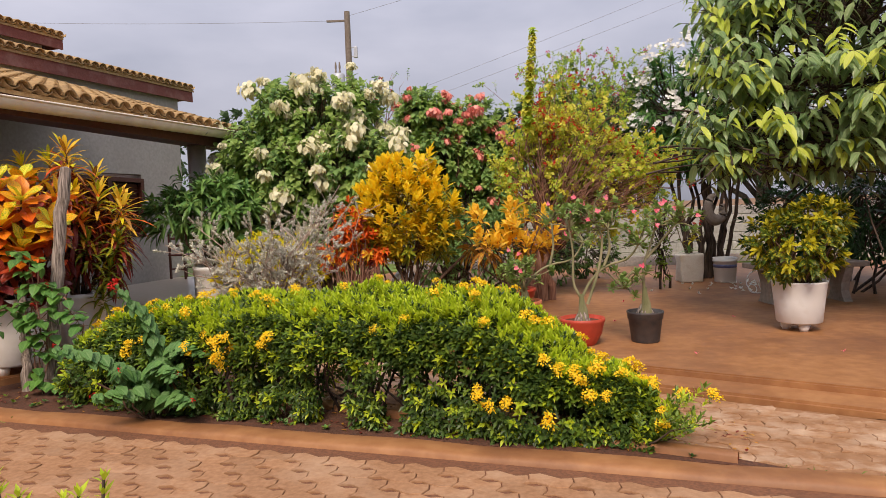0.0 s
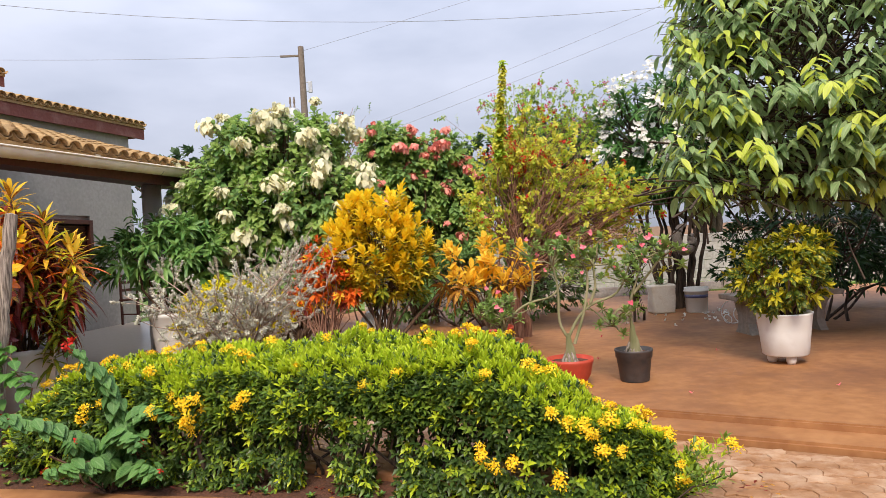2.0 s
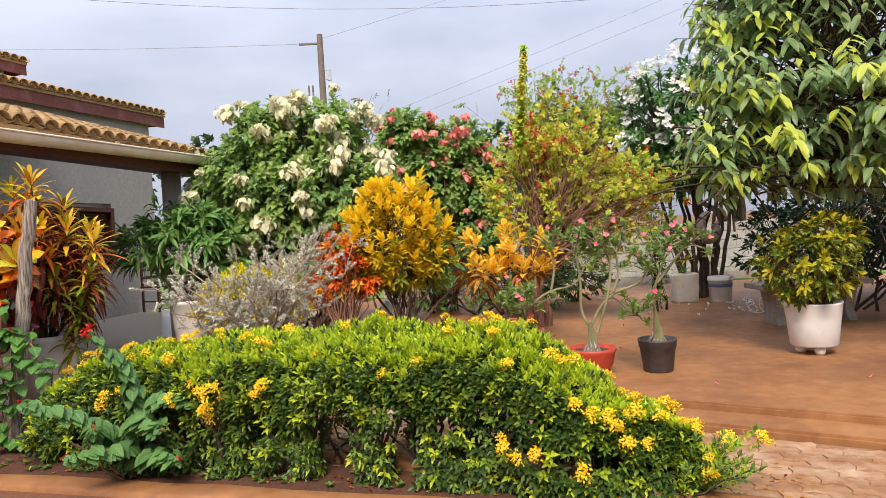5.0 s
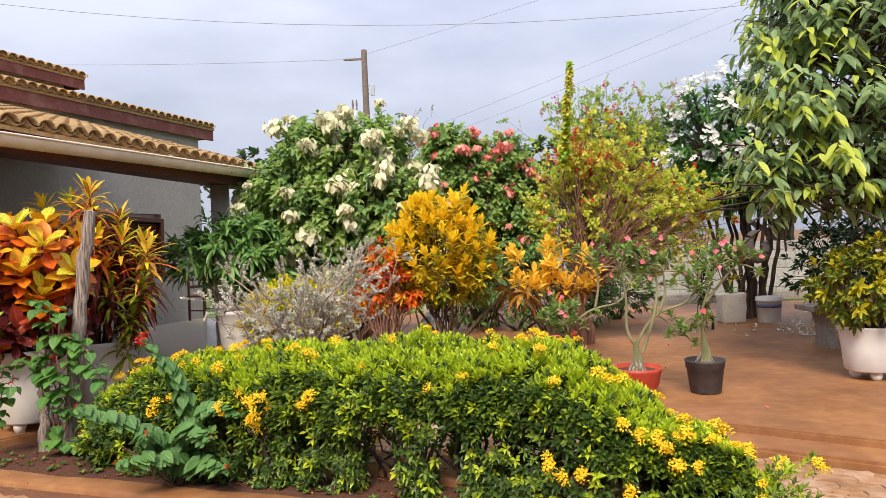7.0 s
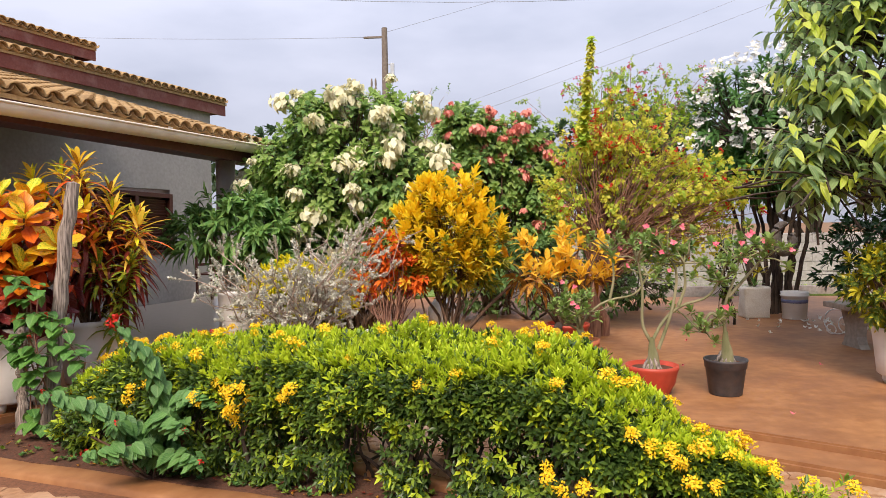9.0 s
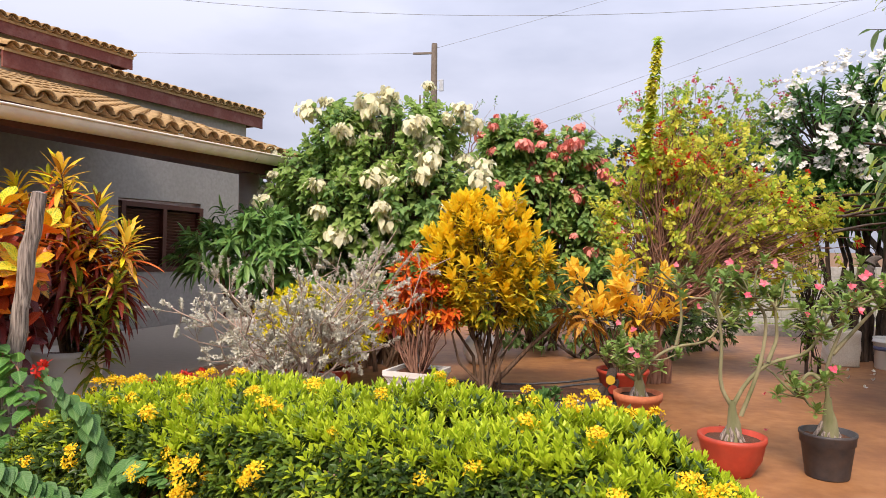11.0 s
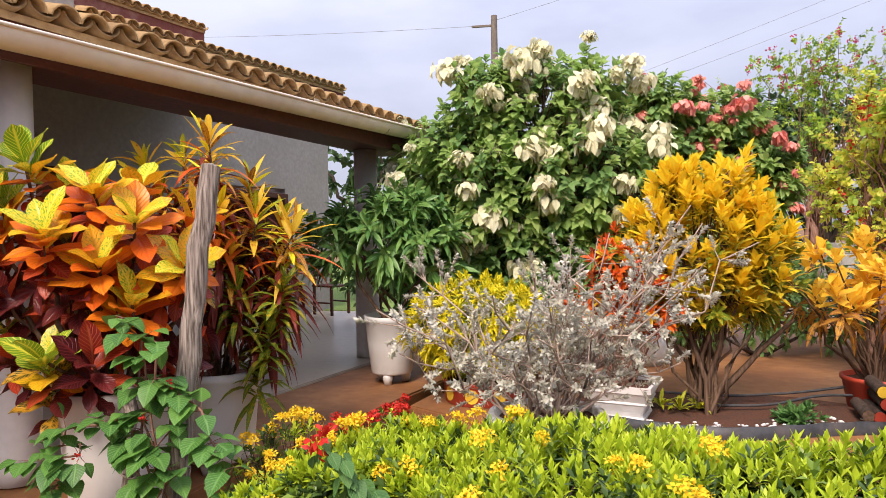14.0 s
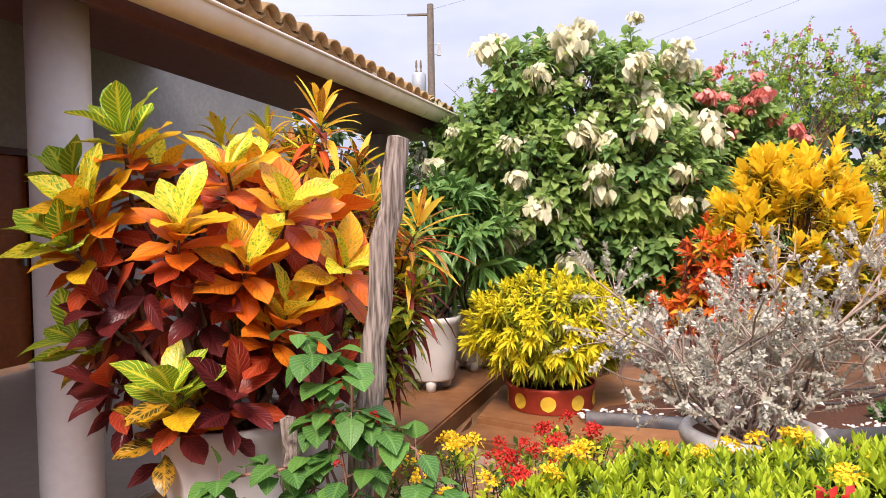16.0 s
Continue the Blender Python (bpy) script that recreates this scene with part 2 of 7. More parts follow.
class Geo:
    """Collects blades and tubes as arrays for one mesh."""

    def __init__(self):
        self.v, self.q, self.uv, self.mi, self.count = [], [], [], [], 0

    def add(self, verts, quads, uvs=None, mat=0):
        verts, quads = np.asarray(verts, float), np.asarray(quads, int)
        self.v.append(verts); self.q.append(quads + self.count)
        self.uv.append(np.zeros((len(verts), 2)) if uvs is None else uvs)
        self.mi.append(np.broadcast_to(np.asarray(mat, int), (len(quads),)))
        self.count += len(verts)

    def blades(self, p, d, up, length, width, droop=0.3, fold=0.25, n=3, mat=0, shape=1.0, wave=0.0):
        """Leaf blades from base p along d; droop bends them down, fold makes the V of the two halves."""
        p, d = np.atleast_2d(p), unit(np.atleast_2d(d))
        k = len(p)
        if k == 0:
            return
        up = unit(np.broadcast_to(up, (k, 3)))
        s = unit(np.cross(d, up) + 1e-6)
        nrm = unit(np.cross(s, d))
        length, width = np.broadcast_to(length, (k,)), np.broadcast_to(width, (k,))
        droop, fold = np.broadcast_to(droop, (k,)), np.broadcast_to(fold, (k,))
        t = np.linspace(0, 1, n + 1)
        prof = np.sin(np.pi * np.clip(t ** shape, 0, 1)) ** 0.8
        prof[0], prof[-1] = 0.10, 0.03
        rows = np.empty((k, n + 1, 3, 3))
        for i, a in enumerate(t):
            mid = p + d * (length * a)[:, None] * (1 - 0.25 * droop * a)[:, None] - np.array([0, 0, 1.0]) * (length * droop * a * a * 0.75)[:, None]
            half = (width * 0.5 * prof[i])[:, None]
            lift = nrm * half * fold[:, None]
            wv = nrm * (wave * length * np.sin(a * 9 + p[:, 0] * 90))[:, None] * 0.06
            rows[:, i, 0], rows[:, i, 1], rows[:, i, 2] = mid - s * half + lift + wv, mid, mid + s * half + lift - wv
        verts = rows.reshape(-1, 3)
        base = (np.arange(k) * (n + 1) * 3)[:, None, None]
        f = []
        for i in range(n):
            a, b = i * 3, (i + 1) * 3
            f += [[a, a + 1, b + 1, b], [a + 1, a + 2, b + 2, b + 1]]
        quads = (base + np.array(f)[None]).reshape(-1, 4)
        uv1 = np.array([[(0, a), (0.5, a), (1, a)] for a in t]).reshape(-1, 2)
        mat = np.asarray(mat)
        self.add(verts, quads, np.tile(uv1, (k, 1)), np.repeat(mat, 2 * n) if mat.ndim else mat)

    def tube(self, pts, radii, sides=5, mat=0, cap=True):
        pts = np.asarray(pts, float)
        m = len(pts)
        radii = np.broadcast_to(radii, (m,))
        tang = unit(np.gradient(pts, axis=0))
        ref = np.where(np.abs(tang[:, 2:3]) > 0.9, np.array([[1.0, 0, 0]]), np.array([[0, 0, 1.0]]))
        a = unit(np.cross(tang, ref)); b = np.cross(tang, a)
        ang = np.linspace(0, 2 * np.pi, sides, endpoint=False)
        ring = pts[:, None] + radii[:, None, None] * (np.cos(ang)[None, :, None] * a[:, None] + np.sin(ang)[None, :, None] * b[:, None])
        verts = ring.reshape(-1, 3)
        quads = [[i * sides + j, i * sides + (j + 1) % sides, (i + 1) * sides + (j + 1) % sides, (i + 1) * sides + j] for i in range(m - 1) for j in range(sides)]
        if cap and sides == 4:
            quads += [[3, 2, 1, 0], [(m - 1) * 4 + j for j in range(4)]]
        self.add(verts, quads, None, mat)

    def twigs(self, a, b, r0, r1, sag=0.0, mat=0):
        """Many thin three-sided twigs from a to b at once."""
        a, b = np.atleast_2d(a), np.atleast_2d(b)
        k = len(a)
        if k == 0:
            return
        d = unit(b - a)
        s = unit(np.cross(d, np.array([0.3, 0.2, 1.0]))); w = np.cross(d, s)
        mid = (a + b) / 2 + rng.normal(0, 0.05, (k, 3)) * np.linalg.norm(b - a, axis=1)[:, None] + np.array([0, 0, -sag])
        verts = np.empty((k, 3, 3, 3))
        for i, (c, r) in enumerate(((a, r0), (mid, (r0 + r1) / 2), (b, r1))):
            for j in range(3):
                th = 2 * np.pi * j / 3
                verts[:, i, j] = c + r * (np.cos(th) * s + np.sin(th) * w)
        f = np.array([[i * 3 + j, i * 3 + (j + 1) % 3, i * 3 + 3 + (j + 1) % 3, i * 3 + 3 + j] for i in range(2) for j in range(3)])
        self.add(verts.reshape(-1, 3), ((np.arange(k) * 9)[:, None, None] + f[None]).reshape(-1, 4), None, mat)

    def mesh(self, name, mats, smooth=True):
        me = bpy.data.meshes.new(name)
        v, q, uv, mi = np.concatenate(self.v), np.concatenate(self.q), np.concatenate(self.uv), np.concatenate(self.mi)
        me.vertices.add(len(v)); me.vertices.foreach_set("co", v.astype(np.float32).ravel())
        me.loops.add(len(q) * 4); me.loops.foreach_set("vertex_index", q.astype(np.int32).ravel())
        me.polygons.add(len(q)); me.polygons.foreach_set("loop_start", np.arange(0, len(q) * 4, 4, dtype=np.int32))
        for m in mats:
            me.materials.append(m)
        me.polygons.foreach_set("material_index", mi.astype(np.int32))
        me.polygons.foreach_set("use_smooth", np.full(len(q), smooth))
        lay = me.uv_layers.new(name="blade")
        lay.data.foreach_set("uv", uv[q.ravel()].astype(np.float32).ravel())
        me.update(calc_edges=True)
        return me


def thing(name, x=0, y=0, z=0, label="", category="", group="", kind="", rz=0):
    ob = new(name)
    ob.empty_display_size = 0.1
    ob.matrix_basis = pose(x, y, z, 0, 0, rz)
    return tagged(ob, label, category, group, kind)


def child(name, me, parent, label="", m=None):
    ob = new(name, me)
    ob.parent = parent
    if m is not None:
        ob.matrix_basis = m
    return tagged(ob, label)


def split(geo, name, mats, parent, label=""):
    """Every tube of a Geo as a part of its own."""
    for v, q, uv, mi in zip(geo.v, geo.q, geo.uv, geo.mi):
        g = Geo()
        g.add(v, q - q.min(), uv, mi)
        child(name, g.mesh(name, mats), parent, label)


def scatter(name, meshes, p, axes, parent, label="", scale=(0.85, 1.15)):
    """Copies of a few part meshes at many places, each turned about its axis."""
    for q, a in zip(np.atleast_2d(p), np.atleast_2d(axes)):
        m = Vector(a).to_track_quat("Z", "Y").to_matrix().to_4x4() @ pose(0, 0, 0, 0, 0, rng.uniform(0, 360))
        m.translation = Vector(q)
        child(name, meshes[rng.integers(len(meshes))], parent, label, m @ Matrix.Scale(rng.uniform(*scale), 4))


def part(name, bm, mat, parent=None, label="", m=None, smooth=False):
    me = bpy.data.meshes.new(name)
    bm.to_mesh(me); bm.free()
    for k in (mat if isinstance(mat, (list, tuple)) else [mat]):
        me.materials.append(k)
    if smooth:
        for p in me.polygons:
            p.use_smooth = True
    return child(name, me, parent, label, m)


def block(x0, x1, y0, y1, z0, z1, bevel=0.0, seg=2):
    bm = bmesh.new()
    bmesh.ops.create_cube(bm, size=1, matrix=Matrix.Translation(((x0 + x1) / 2, (y0 + y1) / 2, (z0 + z1) / 2)) @ Matrix.Diagonal((x1 - x0, y1 - y0, z1 - z0, 1)))
    if bevel:
        bmesh.ops.bevel(bm, geom=bm.edges[:], offset=bevel, segments=seg, affect='EDGES', profile=0.6)
    return bm


def slab(points, z0, z1, bevel=0.0):
    """A flat slab over a plan outline."""
    bm = bmesh.new()
    f = bm.faces.new([bm.verts.new((x, y, z1)) for x, y in points])
    if f.normal.z < 0 or f.calc_area() and (f.normal_update() or f.normal.z < 0):
        f.normal_flip()
    g = bmesh.ops.extrude_face_region(bm, geom=[f])
    bmesh.ops.translate(bm, vec=(0, 0, z0 - z1), verts=[v for v in g["geom"] if isinstance(v, bmesh.types.BMVert)])
    bmesh.ops.recalc_face_normals(bm, faces=bm.faces[:])
    if bevel:
        top = [e for e in bm.edges if all(abs(v.co.z - z1) < 1e-4 for v in e.verts)]
        bmesh.ops.bevel(bm, geom=top, offset=bevel, segments=2, affect='EDGES')
    return bm


def lathe(profile, seg=40, wobble=0.0):
    """Turned body from (radius, height) pairs."""
    bm = bmesh.new()
    rings = []
    for r, z in profile:
        rings.append([bm.verts.new(((r + wobble * math.sin(3 * a + z * 9)) * math.cos(a), (r + wobble * math.cos(2 * a + z * 7)) * math.sin(a), z)) for a in (2 * math.pi * i / seg for i in range(seg))])
    for a, b in zip(rings, rings[1:]):
        for i in range(seg):
            bm.faces.new((a[i], a[(i + 1) % seg], b[(i + 1) % seg], b[i]))
    bm.faces.new(rings[0][::-1])
    bm.faces.new(rings[-1])
    bmesh.ops.recalc_face_normals(bm, faces=bm.faces[:])
    return bm

# ---------------- ground ----------------
C1 = Vector((-4.62, 5.75, 0))
TURN = 17.0
HU = Vector((math.sin(radians(TURN)), math.cos(radians(TURN)), 0))   # along the house
HV = Vector((math.cos(radians(TURN)), -math.sin(radians(TURN)), 0))  # out into the yard
HM = Matrix.Translation(C1) @ pose(0, 0, 0, 0, 0, -TURN)
LOW = -0.10


def yard(X, Y):
    p = C1 + HV * X + HU * Y
    return (p.x, p.y)


def structure(name, bm, mat, label, category, smooth=False):
    return tagged(part(name, bm, mat, None, "", None, smooth), label, category, kind="structure")


structure("ground", slab([(-400, -400), (400, -400), (400, 400), (-400, 400)], LOW - 0.5, LOW - 0.05), earth_mat, "bare reddish earth reaching the horizon", "ground")
step = [(-2.62, 7.24), (1.18, 4.80), (2.70, 3.83), (12.5, -2.4)]
structure("terrace", slab(step + [(13.5, 11.3), (5.2, 12.5), (2.0, 12.4), (-1.2, 12.8)], LOW - 0.06, 0.0, 0.012), terracotta_dirt, "red dirt-stained concrete terrace, swept and damp", "terrace")
ledge = [(x - 0.16, y - 0.26) for x, y in step]
structure("terrace_step", slab(ledge + [(x + 0.02, y + 0.03) for x, y in reversed(step)], LOW - 0.06, -0.05, 0.02), terracotta_dirt, "worn low concrete step along the terrace", "step")
structure("porch_apron", slab([yard(0.25, -3.5), yard(1.28, -0.4), yard(1.28, 7.5), yard(0.25, 7.5)], LOW - 0.06, -0.012, 0.015), terracotta_dirt, "smooth red concrete apron beside the porch", "apron")
structure("porch_floor", slab([yard(-3.1, -8), yard(0.24, -8), yard(0.24, 7.5), yard(-3.1, 7.5)], LOW - 0.06, 0.004, 0.01), porch_mat, "pale beige polished porch floor", "floor")
structure("lawn", slab([(-1.2, 12.95), (5.25, 12.62), (16, 11.4), (22, 30), (-14, 32), (-9, 13.6)], LOW - 0.1, 0.012), grass_mat, "strip of green lawn behind the terrace", "lawn")
structure("driveway", slab([yard(1.35, -0.1), yard(6.0, -0.62), yard(7.0, -0.95), yard(18, -1.05)] + [(x - 0.17, y - 0.27) for x, y in reversed(step)] + [yard(1.35, 2.3)], LOW - 0.08, LOW - 0.006), drive_joint, "dusty interlocking paver driveway", "driveway")
structure("walkway", slab([yard(-6, -1.12), yard(18, -1.12), yard(18, -7.5), yard(-6, -7.5)], LOW - 0.08, LOW - 0.009), joint_mat, "red interlocking paver walkway", "walkway")
structure("flower_bed_soil", slab([yard(1.2, -1.02), yard(6.95, -1.02), yard(6.0, -0.68), yard(2.6, -0.28), yard(1.2, -0.3)], LOW - 0.1, LOW + 0.02), soil_mat, "dark red soil of the hedge bed with litter", "soil")


def kerb(name, pts, w, z0, z1, mat, label):
    bm = bmesh.new()
    prev = None
    for i, (x, y) in enumerate(pts):
        a = Vector(pts[max(i - 1, 0)]); b = Vector(pts[min(i + 1, len(pts) - 1)])
        t = (b - a).normalized(); s = Vector((-t.y, t.x)) * w / 2
        j = 0.006 * math.sin(i * 2.3)
        ring = [bm.verts.new((x + s.x * k, y + s.y * k, z)) for k, z in ((-1, z0), (-1, z1 - 0.012 + j), (-0.7, z1 + j), (0.7, z1 + j), (1, z1 - 0.012 + j), (1, z0))]
        if prev:
            for a1, b1, c1, d1 in zip(prev, prev[1:], ring[1:], ring):
                bm.faces.new((a1, b1, c1, d1))
        prev = ring
    bmesh.ops.recalc_face_normals(bm, faces=bm.faces[:])
    return structure(name, bm, mat, label, "kerb", True)


kerb("front_kerb", [yard(-3 + 0.4 * i, -1.10) for i in range(27)], 0.20, LOW - 0.05, LOW + 0.025, terracotta_dirt, "low reddish mortar kerb along the walkway")
kerb("bed_kerb", [yard(2.5 + 0.35 * i, -0.26 - 0.058 * i) for i in range(13)], 0.09, LOW - 0.05, LOW + 0.06, terracotta_dirt, "low concrete kerb behind the hedge")
kerb("lawn_kerb", [(-1.0 + 0.5 * i, 12.72 + (0 if i < 13 else -0.02 * (i - 13))) for i in range(32)], 0.14, -0.05, 0.16, concrete_mat, "grey concrete kerb in front of the lawn")
kerb("bed_end_kerb", [yard(1.2 + 0.45 * math.sin(a), -0.66 + 0.42 * math.cos(a) - 0.0) for a in (-1.9, -1.5, -1.1, -0.7, -0.3, 0.1, 0.5)], 0.09, LOW - 0.05, LOW + 0.10, terracotta_dirt, "curved concrete edge at the end of the bed")

# added wall, never in view: cuts the low sky light reaching the porch
back = structure("wall_boundary", block(-8, 20, -0.1, 0.1, LOW - 0.1, 2.3), dimmed_wall, "plain unseen wall added behind the viewpoint to hold low light off the porch", "wall")
back.matrix_basis = Matrix.Translation(Vector((*yard(0, -7.7), 0))) @ pose(0, 0, 0, 0, 0, -TURN)
# ---------------- house ----------------
house = thing("house", label="low white house with a columned porch and brown clay tile roofs", category="house")
house.matrix_basis = HM
WALL_X = -3.1
PE = 3.85    # far end of the porch roof
# porch back wall with openings, pieces set end to end
Y0, Y1 = -8.0, 7.2
openings = [(1.35, 2.5, 0.045, 2.12), (4.35, 6.05, 0.95, 2.05)]
edges = [Y0] + [e for o in openings for e in o[:2]] + [Y1]
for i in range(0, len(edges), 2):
    part("wall", block(WALL_X - 0.2, WALL_X, edges[i], edges[i + 1], LOW, 3.72), dimmed_wall, house)
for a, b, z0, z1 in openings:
    part("wall", block(WALL_X - 0.2, WALL_X, a, b, z1, 3.72), dimmed_wall, house)
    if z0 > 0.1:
        part("wall", block(WALL_X - 0.2, WALL_X, a, b, LOW, z0), dimmed_wall, house)
part("wall", block(-12, WALL_X - 0.2, 7.0, 7.2, LOW, 3.55), dimmed_wall, house)
part("wall", block(-12, WALL_X - 0.3, Y0, Y0 + 0.2, LOW, 3.55), dimmed_wall, house)
part("wall", block(WALL_X, 0.1, Y0, Y0 + 0.15, LOW, 2.5), dimmed_wall, house)
part("upper_wall", block(WALL_X - 1.9, WALL_X - 1.72, -3.2, 5.6, 3.9, 4.70), dimmed_wall, house)
part("upper_wall", block(WALL_X - 0.2, WALL_X, Y0, 2.5, 3.72, 4.9), dimmed_wall, house)
part("upper_wall", block(-10.5, WALL_X - 1.9, 5.42, 5.6, 3.9, 4.70), dimmed_wall, house)
# door leaf and frame
door = part("door", block(WALL_X - 0.12, WALL_X - 0.06, 1.43, 2.42, 0.05, 2.05, 0.006), door_mat, house, "varnished orange-brown wooden door")
for y in (1.58, 1.98):
    for z in (0.25, 0.85, 1.45):
        part("panel", block(WALL_X - 0.06, WALL_X - 0.045, y, y + 0.3, z, z + 0.45, 0.006), door_mat, door)
part("door_handle", block(WALL_X - 0.06, WALL_X - 0.01, 2.33, 2.36, 1.0, 1.12, 0.008), steel_mat, door, "steel handle")
for a, b, z0, z1 in ((1.35, 1.43, 0.045, 2.12), (2.42, 2.5, 0.045, 2.12), (1.43, 2.42, 2.05, 2.12)):
    part("door_frame", block(WALL_X - 0.16, WALL_X + 0.012, a, b, z0, z1, 0.006), shutter_mat, house)
# louvred window
win = part("window", block(WALL_X - 0.16, WALL_X - 0.13, 4.35, 6.05, 0.95, 2.05), shutter_mat, house, "dark brown louvred shutter window")
for a, b, z0, z1 in ((4.35, 4.43, 0.95, 2.05), (5.97, 6.05, 0.95, 2.05), (4.43, 5.97, 1.97, 2.05), (4.43, 5.97, 0.95, 1.03), (5.16, 5.24, 1.03, 1.97)):
    part("window_frame", block(WALL_X - 0.13, WALL_X + 0.02, a, b, z0, z1, 0.006), shutter_mat, win)
slat = block(-0.008, 0.008, 0, 0.70, -0.028, 0.028)
slat_me = bpy.data.meshes.new("slat"); slat.to_mesh(slat_me); slat.free(); slat_me.materials.append(shutter_mat)
for y in (4.45, 5.25):
    for i in range(18):
        child("slat", slat_me, win, m=pose(WALL_X - 0.07, y, 1.07 + i * 0.05, 0, 35, 0))

# columns, under an eave that falls a little along its length
FALL = pose(0, 0, 0.072, -1.43)
for X, Y in ((0.30, -0.30), (0.03, 3.64), (0.06, -3.9)):
    top = part("column", lathe([(0.130, 0.0), (0.128, 0.09), (0.128, 0.6), (0.126, 1.6), (0.125, 2.325 - 0.025 * Y)], 40), column_mat, house, "smooth white round column", pose(X, Y, 0), True)
# beam and soffit under the eave
part("beam", block(-0.10, 0.44, Y0, PE + 0.25, 2.24, 2.46), beam_mat, house, "dark painted timber beam", FALL)
SL = math.tan(radians(16))
EZ = 2.40   # top of roof deck at the eave line X = 0.72


def roof_z(X, x0=0.72, z0=EZ):
    return z0 + (x0 - X) * SL


def sloped(x_in, x_out, y0, y1, z_in, z_out, th):
    bm = bmesh.new()
    v = [bm.verts.new(c) for c in ((x_in, y0, z_in - th), (x_out, y0, z_out - th), (x_out, y1, z_out - th), (x_in, y1, z_in - th), (x_in, y0, z_in), (x_out, y0, z_out), (x_out, y1, z_out), (x_in, y1, z_in))]
    for f in ((3, 2, 1, 0), (4, 5, 6, 7), (0, 1, 5, 4), (1, 2, 6, 5), (2, 3, 7, 6), (3, 0, 4, 7)):
        bm.faces.new([v[i] for i in f])
    return bm


part("soffit", sloped(WALL_X, 0.66, Y0, PE + 0.20, roof_z(WALL_X) - 0.05, roof_z(0.66) - 0.05, 0.03), beam_mat, house, "dark boarded soffit under the porch roof", FALL)
part("fascia", block(0.60, 0.64, Y0, PE + 0.20, EZ - 0.24, EZ - 0.05, 0.004), beam_mat, house, "", FALL)
# gutter: half pipe with bead, joints and clips
gx, gz, gr = 0.79, EZ - 0.05, 0.078
g = Geo()
arc = [math.pi + math.pi * i / 12 for i in range(13)]
for r, flip in ((gr, 1), (gr - 0.012, -1)):
    pr = [(gx + r * math.cos(a), gz + r * math.sin(a) * 1.3) for a in arc]
    vs = [(x, y, z) for y in (Y0, PE) for x, z in pr]
    g.add(vs, [[i, i + 1, 14 + i, 13 + i][::flip] for i in range(12)])
for r0 in (gx - gr, gx + gr):
    g.tube([(r0, Y0, gz), (r0, PE, gz)], 0.012, 6)
child("gutter", g.mesh("gutter", [gutter_mat]), house, "cream painted half-round gutter with brackets")
gut = house.children[-1]
gut.matrix_basis = FALL
for y in [-6.07 + 0.98 * i for i in range(10)]:
    gg = Geo()
    for i in range(11):
        a0, a1 = math.pi * 1.12 + math.pi * 0.6 * i / 10, math.pi * 1.12 + math.pi * 0.6 * (i + 1) / 10
        gg.add([(gx + gr * 1.02 * math.cos(a), y + s, gz + gr * 1.33 * math.sin(a)) for a in (a0, a1) for s in (-0.007, 0.007)], [[0, 1, 3, 2]])
    child("bracket", gg.mesh("bracket", [wire_mat]), gut, "dark metal gutter strap")
for y in (-2.1, 1.65):
    gg = Geo()
    pr = [(gx + (gr + 0.006) * math.cos(a), gz + (gr + 0.006) * 1.3 * math.sin(a)) for a in arc]
    gg.add([(x, yy, z) for yy in (y - 0.035, y + 0.035) for x, z in pr], [[i, i + 1, 14 + i, 13 + i] for i in range(12)])
    child("joint_collar", gg.mesh("joint_collar", [gutter_mat]), gut)


def tile_mesh(name, length=0.47, r0=0.088, r1=0.072, th=0.014, seg=8):
    """One barrel tile lying along -x (down slope) with its thickness."""
    gg = Geo()
    ang = [math.pi * i / seg for i in range(seg + 1)]
    rows = []
    for x, r in ((0.0, r0), (-length, r1)):
        for rr in (r, r - th):
            rows.append([(x, rr * math.cos(a), rr * math.sin(a) * 0.85) for a in ang])
    o0, i0, o1, i1 = rows
    k = seg + 1
    f = []
    for j in range(seg):
        f += [[j, j + 1, 2 * k + j + 1, 2 * k + j], [k + j + 1, k + j, 3 * k + j, 3 * k + j + 1], [j + 1, j, k + j, k + j + 1]]
    gg.add(o0 + i0 + o1 + i1, f)
    return gg


